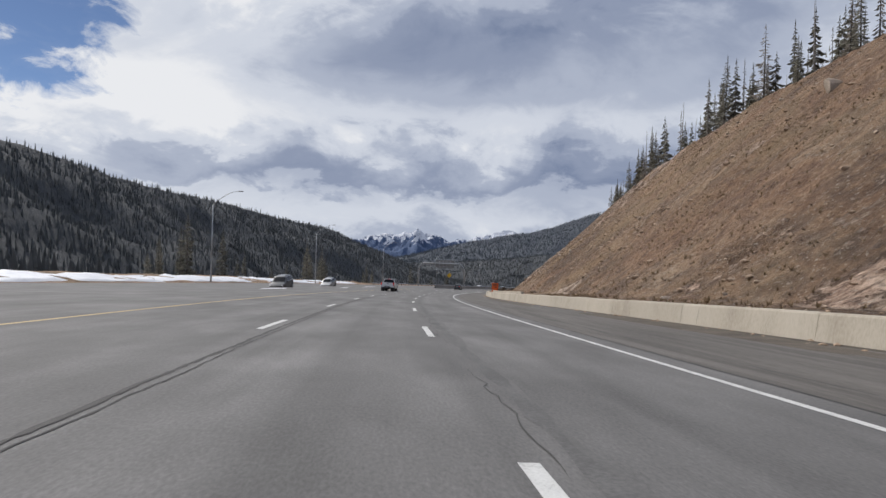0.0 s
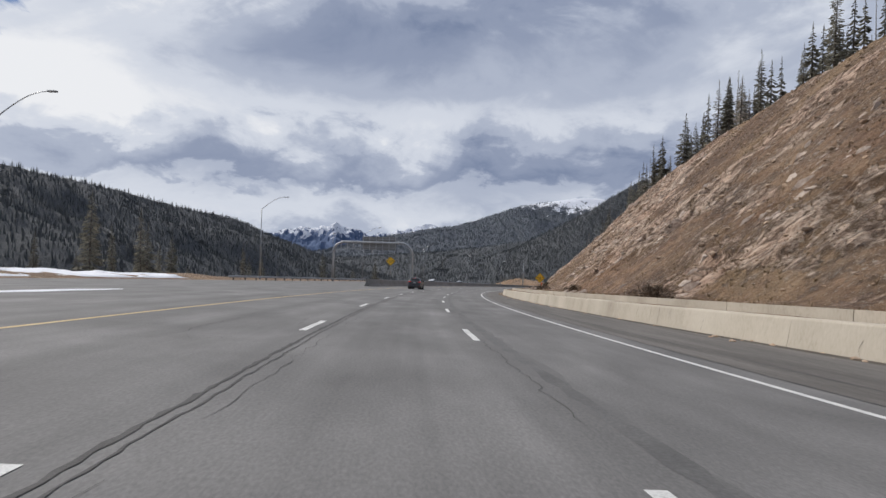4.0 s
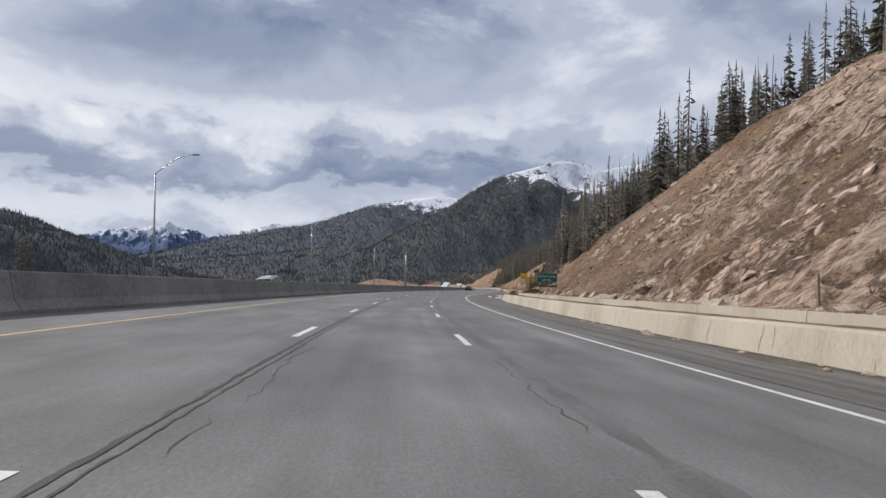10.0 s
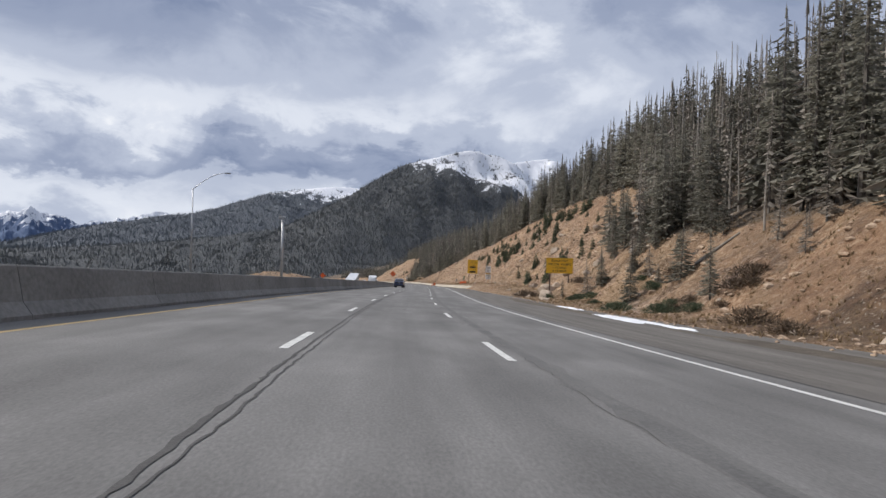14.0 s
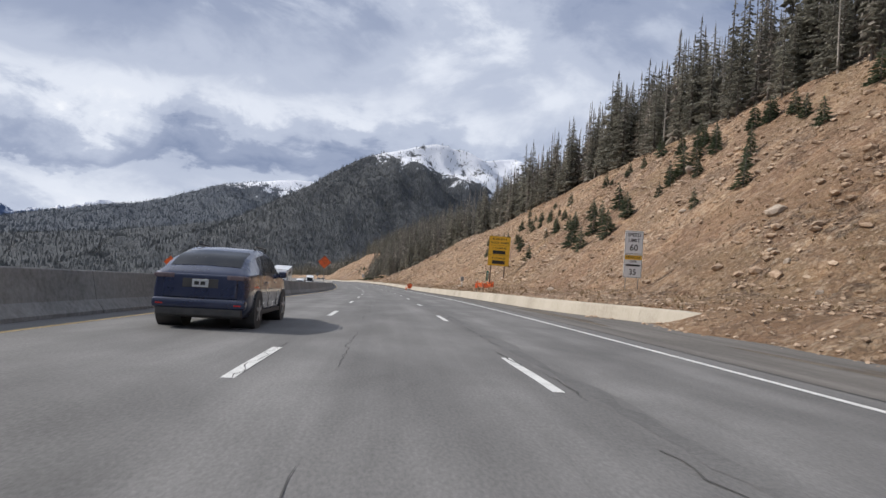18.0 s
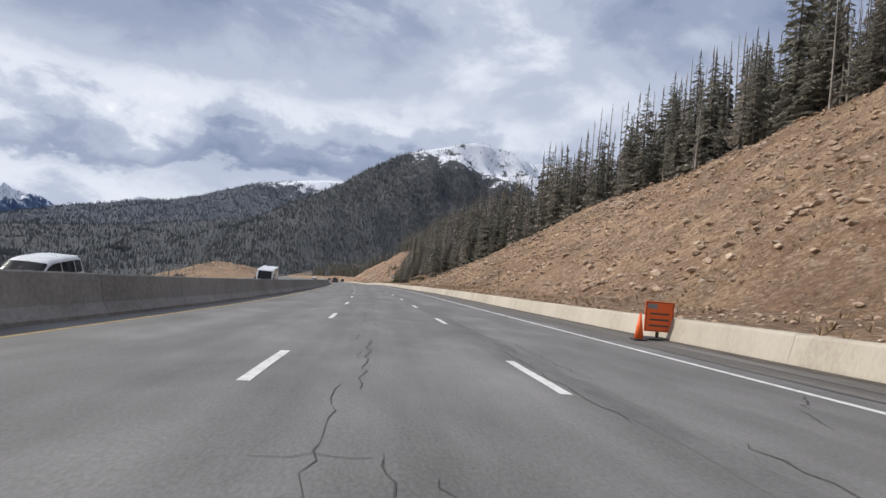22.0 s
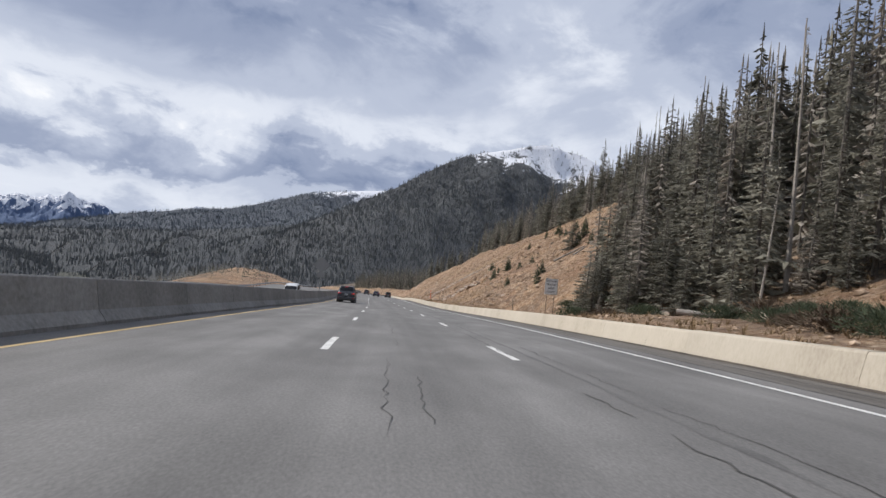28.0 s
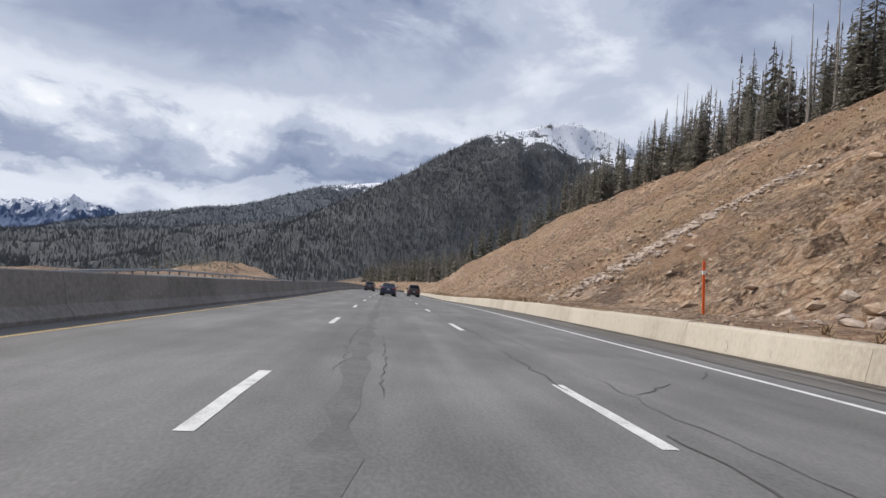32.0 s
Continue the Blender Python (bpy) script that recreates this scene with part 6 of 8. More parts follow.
def diamond(parent, side, z, mat, label=""):
    bm = box(-side / 2, side / 2, -0.008, 0.012, -side / 2, side / 2, 0.004)
    bmesh.ops.transform(bm, matrix=Matrix.Translation((0, 0, z)) @ Matrix.Rotation(radians(45), 4, "Y"), verts=bm.verts)
    return part("board", bm, mat, parent, label)


def diamond_rim(parent, side, z, mat):
    a, t = side / 2 - 0.05, 0.022
    for x0, x1, z0, z1 in ((-a, a, a - t, a), (-a, a, -a, -a + t), (-a, -a + t, -a + t, a - t), (a - t, a, -a + t, a - t)):
        bm = box(x0, x1, -0.013, -0.004, z0, z1)
        bmesh.ops.transform(bm, matrix=Matrix.Translation((0, 0, z)) @ Matrix.Rotation(radians(45), 4, "Y"), verts=bm.verts)
        part("border", bm, mat, parent)


def post(parent, x, z0, z1, mat, r=0.035, flange=False):
    if flange:
        part("post", box(x - 0.07, x + 0.07, 0.03, 0.16, z0, z1, 0.01), mat, parent)
    else:
        part("post", tube([(x, 0.055, z0), (x, 0.055, z1)], r, 8), mat, parent)


def ground_h(s, u):
    return land(s, u) if u > 6.2 else (left_land(s, u) if u < -31.5 else 0.0)


def sign_at(name, s, u, label, turn=0.0, base=None, lean=0.0):
    e = empty(name, stand(s, u, ground_h(s, u) if base is None else base, turn) @ pose(0, 0, 0, 0, lean, 0))
    return tagged(e, label, "road sign")


# orange notice on the wall
sg = sign_at("work_sign", 109.3, 11.95, "orange temporary road sign mounted above the concrete wall", base=0.55)
board(sg, 1.2, 1.25, 1.25, ORANGE)
rim_of(sg, 1.2, 1.25, 1.25, BLACK)
bar(sg, 0, 1.62, 0.72, 0.13, BLACK)
bar(sg, 0, 1.36, 0.86, 0.13, BLACK)
lettering(sg, "2 MILE", 0.24, 0, 1.05, BLACK)
board(sg, 1.25, 0.36, 0.42, ORANGE)
lettering(sg, "OPEN", 0.27, 0, 0.42, BLACK, spread=1.15)
post(sg, 0.0, -0.5, 1.8, BROWN, 0.04)

for s, u, c, lbl in ((202.2, 14.9, 3.05, "yellow diamond avalanche warning sign below the rocky cut"), (205.2, -12.2, 4.48, "yellow diamond avalanche warning sign behind the median barrier")):
    sg = sign_at("warning_sign", s, u, lbl)
    z = c - ground_h(s, u)
    diamond(sg, 1.22, z, YELLOW)
    diamond_rim(sg, 1.22, z, BLACK)
    lettering(sg, "AVALANCHE", 0.215, 0, z + 0.05, BLACK)
    lettering(sg, "AREA", 0.215, 0, z - 0.22, BLACK)
    post(sg, 0.0, -0.4, z + 0.5, STEEL, 0.04)

sg = sign_at("county_sign", 315.5, 15.26, "green county boundary sign with white lettering on the slope")
z = 2.98 - ground_h(315.5, 15.26)
board(sg, 2.44, 1.15, z, GREEN)
rim_of(sg, 2.44, 1.15, z, LETTER_WHITE, 0.02, 0.015)
lettering(sg, "Summit County", 0.31, 0, z + 0.20, LETTER_WHITE, spread=1.08)
lettering(sg, "EST 1861", 0.27, 0, z - 0.26, LETTER_WHITE, spread=1.08)
for x in (-0.85, 0.85):
    post(sg, x, -0.5, z + 0.5, STEEL, 0.05)
part("folded_panel", box(-1.22, 1.22, -0.05, 0.05, z - 1.1, z - 0.9, 0.01), BROWN, sg)

sg = sign_at("truck_ramp_sign", 420.2, 18.5, "yellow truck ramps sign on brown posts among boulders")
z = 4.0 - ground_h(420.2, 18.5)
board(sg, 3.5, 2.0, z, YELLOW)
rim_of(sg, 3.5, 2.0, z, BLACK)
for text, dz, k in (("RUNAWAY", 0.62, 0.40), ("TRUCK  RAMPS", 0.17, 0.40), ("1 1/2 MILES", -0.27, 0.34), ("4 1/2 MILES", -0.68, 0.34)):
    lettering(sg, text, k, 0, z + dz, BLACK, spread=1.1)
for x in (-1.2, 1.2):
    post(sg, x, -0.8, z + 0.9, BROWN, flange=True)

sg = sign_at("speed_limit_sign", 480.6, 15.75, "white speed limit signs stacked on two steel posts")
z = 3.45 - ground_h(480.6, 15.75)
board(sg, 1.22, 1.5, z + 0.77, WHITE)
rim_of(sg, 1.22, 1.5, z + 0.77, BLACK, 0.025, 0.018)
lettering(sg, "SPEED", 0.33, 0, z + 1.25, BLACK)
lettering(sg, "LIMIT", 0.33, 0, z + 0.90, BLACK)
lettering(sg, "60", 0.56, 0, z + 0.42, BLACK)
board(sg, 1.22, 1.5, z - 0.75, WHITE)
rim_of(sg, 1.22, 1.5, z - 0.75, BLACK, 0.025, 0.018)
part("yellow_band", box(-0.57, 0.57, -0.012, 0.004, z - 0.34, z - 0.06), YELLOW, sg)
lettering(sg, "VEHICLES", 0.23, 0, z - 0.20, BLACK, y=-0.016)
lettering(sg, "OVER", 0.2, 0, z - 0.46, BLACK)
bar(sg, 0, z - 0.70, 0.95, 0.12, BLACK)
lettering(sg, "35", 0.5, 0, z - 1.15, BLACK)
for x in (-0.42, 0.42):
    post(sg, x, -0.5, z + 1.4, STEEL, 0.03)

S2, U2 = 527.1, 17.0
sg = sign_at("truck_ramp_sign", S2, U2, "tall yellow truck ramps sign with two dark panels", lean=1.0)
z = 6.04 - ground_h(S2, U2)
board(sg, 3.1, 4.2, z, YELLOW)
rim_of(sg, 3.1, 4.2, z, BLACK)
lettering(sg, "RUNAWAY", 0.40, 0, z + 1.68, BLACK, spread=1.08)
lettering(sg, "TRUCK  RAMPS", 0.38, 0, z + 1.16, BLACK, spread=1.08)
lettering(sg, "1 1/2 MILES", 0.38, 0, z + 0.42, BLACK, spread=1.08)
lettering(sg, "4 1/2 MILES", 0.38, 0, z - 1.02, BLACK, spread=1.08)
for dz in (0.80, -0.60):
    bar(sg, 0, z + dz, 2.95, 0.03, BLACK, "line")
for dz in (-0.18, -1.60):
    part("dark_panel", box(-0.92, 0.92, -0.04, 0.0, z + dz - 0.25, z + dz + 0.25, 0.01), BLACK, sg)
for x in (-1.05, 0.95):
    post(sg, x, -1.2, z + 1.8, BROWN, flange=True)

sg = sign_at("mile_marker", 517.0, 13.3, "narrow green mile marker on a steel post beside the wall", lean=3.0)
board(sg, 0.28, 1.25, 1.45, GREEN)
for i, ch in enumerate("213"):
    lettering(sg, ch, 0.30, 0, 1.75 - 0.36 * i, LETTER_WHITE)
post(sg, 0.0, -0.3, 2.0, STEEL, 0.025)

sg = sign_at("slower_traffic_sign", 750.2, 15.2, "white slower traffic notice on two thin brown posts")
z = 2.97 - ground_h(750.2, 15.2)
board(sg, 1.22, 1.52, z, WHITE)
rim_of(sg, 1.22, 1.52, z, BLACK, 0.025, 0.018)
for i, text in enumerate(("SLOWER", "TRAFFIC", "KEEP", "RIGHT")):
    lettering(sg, text, 0.27, 0, z + 0.52 - 0.345 * i, BLACK)
for x in (-0.36, 0.36):
    post(sg, x, -0.5, z + 0.7, BROWN, 0.028)

sg = sign_at("lane_closed_sign", 530.0, -7.45, "orange diamond work sign fixed to the median barrier", base=0.9)
z = 3.01
diamond(sg, 1.3, z, ORANGE)
diamond_rim(sg, 1.3, z, BLACK)
for i, text in enumerate(("RIGHT  LANE", "CLOSED", "AHEAD")):
    lettering(sg, text, 0.165, 0, z + 0.25 - 0.25 * i, BLACK)
post(sg, 0.0, -0.2, z + 0.7, STEEL, 0.035)
sg = sign_at("lane_closed_sign", 535.0, -29.6, "orange diamond work sign standing beyond the far lanes", base=0.0)
diamond(sg, 1.3, 3.95, ORANGE)
diamond_rim(sg, 1.3, 3.95, BLACK)
post(sg, 0.0, -0.2, 4.4, STEEL, 0.035)

sg = sign_at("diamond_sign", 759.9, -7.2, "grey back of a diamond sign on the median barrier", base=0.9)
diamond(sg, 1.3, 2.9, BACKING)
part("plate", box(-0.42, 0.42, 0.0, 0.02, 1.55, 2.13, 0.01), BACKING, sg)
post(sg, 0.0, -0.2, 3.75, STEEL, 0.035)

sg = sign_at("work_sign", 557.2, 7.6, "square orange work sign on a low stand before the wall", base=0.02)
board(sg, 0.86, 0.86, 0.66, ORANGE)
rim_of(sg, 0.82, 0.84, 0.66, BLACK, 0.01, 0.012)
for i in range(3):
    bar(sg, 0, 0.74 - 0.17 * i, 0.58, 0.05, BROWN)
part("smudge", box(-0.36, -0.08, -0.013, -0.004, 0.88, 1.02), BACKING, sg)
post(sg, 0.0, 0.0, 0.4, BLACK, 0.05)
part("stand", box(-0.35, 0.35, -0.2, 0.3, 0.0, 0.06, 0.015), BLACK, sg)


def cone_at(s, u, h, label, tall=0.71):
    c = empty("traffic_cone", stand(s, u, h))
    bm = bmesh.new()
    bmesh.ops.create_cone(bm, cap_ends=True, segments=16, radius1=0.13, radius2=0.03, depth=tall, matrix=Matrix.Translation((0, 0, tall / 2 + 0.03)))
    part("cone", bm, ORANGE, c, smooth=True)
    part("base", box(-0.18, 0.18, -0.18, 0.18, 0, 0.035, 0.01), BLACK, c)
    tagged(c, label, "traffic cone", "traffic cones")


cone_at(556.9, 6.9, 0.02, "orange traffic cone standing beside a work sign")
stake = empty("marker_stake", stand(819.5, 10.9, ground_h(819.5, 10.9)) @ pose(0, 0, 0, 0, -3, 0))
tagged(stake, "tall orange marker stake at the foot of the slope", "marker post")
part("stake", box(-0.05, 0.05, -0.02, 0.02, -0.2, 1.9, 0.008), ORANGE, stake)
part("band", box(-0.056, 0.056, -0.026, 0.026, 1.4, 1.55), WHITE, stake)
for s, u, hgt in ((523.0, 15.0, 1.7), (748.0, 11.2, 1.5), (812, 12, 1.6), (600, 12.5, 1.9), (262, 14.5, 1.4)):
    st = empty("survey_stake", stand(s, u, ground_h(s, u)) @ pose(0, 0, 0, 4, -5, 0))
    tagged(st, "thin leaning weathered stake on the slope", "stake", "stakes on the slope")
    part("stake", box(-0.03, 0.03, -0.03, 0.03, -0.3, hgt, 0.006), POSTWOOD, st)

# orange safety fence below the tall sign
fence = tagged(empty("safety_fence", stand(520.0, 0.0)), "sagging orange plastic mesh fence on wooden stakes", "fence")
inv = fence.matrix_world.inverted()
rngf = random.Random(8)
run = [(512.0, 12.0), (513.5, 13.2), (515.5, 13.9), (517.5, 13.5), (519.5, 13.4), (521.0, 13.0), (518.5, 12.2), (515.5, 11.9)]
for i, (a, b) in enumerate(zip(run, run[1:])):
    hgt0, hgt1 = 0.75 + rngf.uniform(-0.2, 0.15), 0.75 + rngf.uniform(-0.25, 0.15)
    bm = bmesh.new()
    for k in range(9):
        f = k / 8
        s0, u0 = a[0] + (b[0] - a[0]) * f, a[1] + (b[1] - a[1]) * f
        g = ground_h(s0, u0)
        top = (hgt0 + (hgt1 - hgt0) * f) * (1 - 0.3 * math.sin(math.pi * f))
        p0, p1 = inv @ at(s0, u0, g + 0.03), inv @ at(s0, u0, g + top)
        t = Vector((0.016, 0, 0))
        bm.faces.new([bm.verts.new(q) for q in (p0 - t, p0 + t, p1 + t, p1 - t)])
    for r in range(7):
        row = []
        for k in range(9):
            f = k / 8
            s0, u0 = a[0] + (b[0] - a[0]) * f, a[1] + (b[1] - a[1]) * f
            g = ground_h(s0, u0)
            top = (hgt0 + (hgt1 - hgt0) * f) * (1 - 0.3 * math.sin(math.pi * f))
            z = g + 0.04 + (top - 0.04) * r / 6 + rngf.uniform(-0.015, 0.015)
            row.append((inv @ at(s0, u0, z - 0.024), inv @ at(s0, u0, z + 0.024)))
        for q, w in zip(row, row[1:]):
            bm.faces.new([bm.verts.new(v) for v in (q[0], w[0], w[1], q[1])])
    part("mesh", bm, ORANGE, fence)
    g = ground_h(*a)
    p = inv @ at(a[0], a[1], g)
    part("stake", tube([p - Vector((0, 0, 0.2)), p + Vector((rngf.uniform(-0.1, 0.1), 0, 1.3))], 0.025, 6), POSTWOOD, fence)
ubox = empty("utility_box", stand(529.5, 12.4, ground_h(529.5, 12.4)))
tagged(ubox, "grey electrical cabinet on a steel post beside the wall", "utility box")
part("cabinet", box(-0.22, 0.22, -0.15, 0.15, 0.9, 1.5, 0.015), BACKING, ubox)
part("post", tube([(0, 0, -0.2), (0, 0, 0.95)], 0.05, 8), STEEL, ubox)

# ---- street lamps ----
lamp = empty("street_lamp", stand(142.6, -33.6, 0.0))
tagged(lamp, "tall grey steel street lamp with a curved arm", "street lamp", "street lamps")
arm = [(0, 0, 12.4)] + [(4.2 * k / 8, 0, 12.4 + 2.2 * math.sin(k / 8 * math.pi / 2)) for k in range(1, 9)]
part("pole", tube([(0, 0, 0), (0, 0, 6), (0, 0, 12.5)], 0.13, 10, 0.075), STEEL, lamp)
part("arm", tube(arm, 0.055, 8, 0.035), STEEL, lamp)
part("lamp_head", box(4.1, 4.85, -0.15, 0.15, 14.53, 14.67, 0.05, 2), BACKING, lamp)
part("base_plate", box(-0.22, 0.22, -0.22, 0.22, 0.0, 0.05, 0.01), STEEL, lamp)
for s, u in ((197.6, -33.8), (253.0, -31.5), (308.0, -29.1), (364.5, -28.3), (422.0, -29.5), (92.0, -33.5)):
    copy_thing(lamp, stand(s, u, 0.0))

mast = tagged(empty("camera_mast", stand(475.0, -30.2, 0.0)), "thick pale steel mast with a camera platform beyond the far lanes", "camera mast")
part("pole", tube([(0, 0, -0.3), (0, 0, 7.5), (0, 0, 15.2)], 0.33, 12, 0.26), GALV, mast)
part("platform", box(-0.95, 0.55, -0.35, 0.35, 15.15, 15.5, 0.04), STEEL, mast)
part("camera_pod", box(-0.85, -0.35, -0.2, 0.2, 15.5, 15.8, 0.05, 2), BACKING, mast)
part("collar", tube([(0, 0, 14.2), (0, 0, 14.5)], 0.36, 12), STEEL, mast)

# ---- sign gantry over the far lanes ----
gan = tagged(empty("sign_gantry", stand(229.8, -2.3, 0.0)), "galvanised pipe sign gantry spanning the opposite lanes", "sign gantry")
L, R, H = -29.0, -10.5, 9.4


def gp(u, z, y=0.0):
    return (u, y, z + 0.27 * (1 if u < -9 else 0))


bend = [gp(L, -0.3), gp(L, 3.5), gp(L, H - 2.6)] + [gp(L + 2.6 * (1 - math.cos(k * math.pi / 16)), H - 2.6 + 2.6 * math.sin(k * math.pi / 16)) for k in range(1, 9)]
bend += [gp(R - 2.6 * (1 - math.cos(k * math.pi / 16)), H - 2.6 + 2.6 * math.sin(k * math.pi / 16)) for k in range(8, 0, -1)] + [gp(R, H - 2.6), gp(R, 3.5), gp(R, -0.3)]
part("pipe_frame", tube(bend, 0.28, 14), STEEL, gan)
for u in (L, R):
    part("base_plate", box(u - 0.5, u + 0.5, -0.5, 0.5, 0.27, 0.35, 0.01), STEEL, gan)
for i in range(2):
    part("flange", tube([gp((L + 5.5, R - 3.2)[i] - 0.06, H), gp((L + 5.5, R - 3.2)[i] + 0.06, H)], 0.40, 14), STEEL, gan)
part("panel", box(-22.3, -14.4, 0.45, 0.52, 8.05, 11.0, 0.01), BACKING, gan, "grey back of a large sign panel")
for i in range(6):
    u = -22.1 + i * 1.52
    part("rib", box(u - 0.06, u + 0.06, 0.25, 0.45, 7.9, 11.1), STEEL, gan)
for i in range(3):
    part("stringer", box(-22.3, -14.4, 0.34, 0.44, 8.5 + i * 0.95, 8.6 + i * 0.95), STEEL, gan)
part("walkway", box(-23.2, -14.4, 0.3, 1.1, 7.15, 7.22, 0.01), STEEL, gan)
part("handrail", box(-23.2, -14.4, 0.95, 1.02, 7.55, 7.62), STEEL, gan)
for i in range(4):
    u = -22.8 + i * 2.7
    part("hanger", box(u - 0.05, u + 0.05, 0.5, 0.6, 6.9, 8.3), STEEL, gan)
part("lower_chord", box(-27.6, -22.0, -0.08, 0.08, 8.05, 8.2), STEEL, gan)
for i in range(4):
    u = -27.2 + i * 1.5
    part("truss_post", box(u - 0.09, u + 0.09, -0.09, 0.09, 8.1, 9.6), STEEL, gan)
part("truss_brace", tube([gp(-26.9, 9.2), gp(-23.0, 8.2)], 0.045, 6), STEEL, gan)
part("mast", tube([gp(L - 0.1, 8.6), gp(L - 0.1, 11.4)], 0.05, 8), STEEL, gan)
part("camera_pod", box(L - 0.05, L + 0.35, -0.1, 0.1, 11.35, 11.65, 0.04), BACKING, gan)

# ---- vehicles ----
GLASS = gloss("dark_car_glass", (0.012, 0.014, 0.018), 0.06, dust=0.04)
GLASS.node_tree.nodes["Principled BSDF"].inputs["IOR"].default_value = 1.28
TYRE = gloss("tyre_rubber", (0.022, 0.021, 0.02), 0.85, dust=0.3)
RIM = gloss("alloy_rim", (0.42, 0.42, 0.43), 0.35, 0.8, dust=0.2)
TRIM = gloss("black_trim", (0.03, 0.03, 0.031), 0.6, dust=0.25)
TAIL = gloss("red_tail_lamp", (0.45, 0.012, 0.012), 0.2, dust=0.05)
BRAKE = gloss("lit_red_lamp", (0.9, 0.03, 0.02), 0.2, glow=1.0, dust=0.0)
CLEAR = gloss("clear_lamp", (0.75, 0.77, 0.78), 0.12, dust=0.05)
HEADLAMP = gloss("lit_headlamp", (1.0, 0.93, 0.8), 0.2, glow=3.0, dust=0.0)
PLATE = gloss("number_plate", (0.55, 0.57, 0.57), 0.5, dust=0.2)
SMOKED = gloss("smoked_tail_lamp", (0.14, 0.10, 0.105), 0.15, dust=0.03)
CHROME = gloss("chrome", (0.6, 0.6, 0.6), 0.12, 1.0, dust=0.1)


def wheel(parent, x, y, r=0.36, w=0.215):
    out = 1 if x > 0 else -1
    bm = bmesh.new()
    bmesh.ops.create_cone(bm, cap_ends=True, segments=28, radius1=r, radius2=r, depth=w, matrix=Matrix.Rotation(radians(90), 4, "Y"))
    bmesh.ops.bevel(bm, geom=[e for e in bm.edges if len(e.link_faces) == 2 and e.calc_face_angle(0) > 1.0], offset=0.04, segments=2, affect="EDGES")
    t = part("wheel", bm, TYRE, parent, m=pose(x, y, r), smooth=False)
    bm = bmesh.new()
    bmesh.ops.create_cone(bm, cap_ends=True, segments=24, radius1=r * 0.66, radius2=r * 0.60, depth=0.03, matrix=Matrix.Translation((out * (w / 2 + 0.004), 0, 0)) @ Matrix.Rotation(radians(90 * out), 4, "Y"))
    part("rim_disc", bm, TRIM, t)
    bm = bmesh.new()
    for k in range(5):
        q = box(out * (w / 2 + 0.016), out * (w / 2 + 0.03), -0.035, 0.035, 0.0, r * 0.63) if out > 0 else box(-(w / 2 + 0.03), -(w / 2 + 0.016), -0.035, 0.035, 0.0, r * 0.63)
        bmesh.ops.transform(q, matrix=Matrix.Rotation(2 * math.pi * k / 5, 4, "X"), verts=q.verts)
        me = bpy.data.meshes.new("spoke")
        q.to_mesh(me)
        q.free()
        bm.from_mesh(me)
        bpy.data.meshes.remove(me)
    part("rim", bm, RIM, t)
    part("hub", tube([(out * (w / 2 + 0.012), 0, 0), (out * (w / 2 + 0.04), 0, 0)], r * 0.16, 12), RIM, t)


def arches(parent, half, ys, r):
    for sx in (-1, 1):
        for y in ys:
            bm = bmesh.new()
            bmesh.ops.create_cone(bm, cap_ends=True, segments=28, radius1=r * 1.17, radius2=r * 1.17, depth=0.5, matrix=Matrix.Translation((sx * (half - 0.244), y, r * 1.04)) @ Matrix.Rotation(radians(90), 4, "Y"))
            part("wheel_arch", bm, TRIM, parent)


def cabin(parent, paint, y0b, y1b, y0t, y1t, wb, wt, zb, zt, panes=3, roof_bevel=0.05):
    """The upper body with its glass; returns nothing."""
    bm = bmesh.new()
    lo = [bm.verts.new(p) for p in ((-wb, y0b, zb), (wb, y0b, zb), (wb, y1b, zb), (-wb, y1b, zb))]
    hi = [bm.verts.new(p) for p in ((-wt, y0t, zt), (wt, y0t, zt), (wt, y1t, zt), (-wt, y1t, zt))]
    bm.faces.new(lo[::-1])
    bm.faces.new(hi)
    for i in range(4):
        bm.faces.new((lo[i], lo[(i + 1) % 4], hi[(i + 1) % 4], hi[i]))
    bmesh.ops.recalc_face_normals(bm, faces=bm.faces)
    bmesh.ops.bevel(bm, geom=bm.edges[:], offset=roof_bevel, segments=3, affect="EDGES", profile=0.6)
    for f in bm.faces:
        f.smooth = True
    part("cabin", bm, paint, parent)
    rear = [(-wb, y0b, zb), (wb, y0b, zb), (wt, y0t, zt), (-wt, y0t, zt)]
    front = [(wb, y1b, zb), (-wb, y1b, zb), (-wt, y1t, zt), (wt, y1t, zt)]
    right = [(wb, y0b, zb), (wb, y1b, zb), (wt, y1t, zt), (wt, y0t, zt)]
    left = [(-wb, y1b, zb), (-wb, y0b, zb), (-wt, y0t, zt), (-wt, y1t, zt)]
    part("rear_window", sheet(inside(rear, 0.07, 0.93, 0.08, 0.86), 0.008), GLASS, parent)
    part("windscreen", sheet(inside(front, 0.06, 0.94, 0.08, 0.9), 0.008), GLASS, parent)
    for face, flip in ((right, False), (left, True)):
        cuts = [0.09 + (0.84) * k / panes for k in range(panes + 1)]
        for k in range(panes):
            a, b = cuts[k] + 0.012, cuts[k + 1] - 0.012
            part("side_window", sheet(inside(face, a, b, 0.12, 0.84), 0.008), GLASS, parent)


def mirrors(parent, y, z, half, paint):
    for sx in (-1, 1):
        x0, x1 = sorted((sx * half, sx * (half + 0.20)))
        part("mirror", box(x0, x1, y, y + 0.12, z, z + 0.15, 0.035, 2), paint, parent)


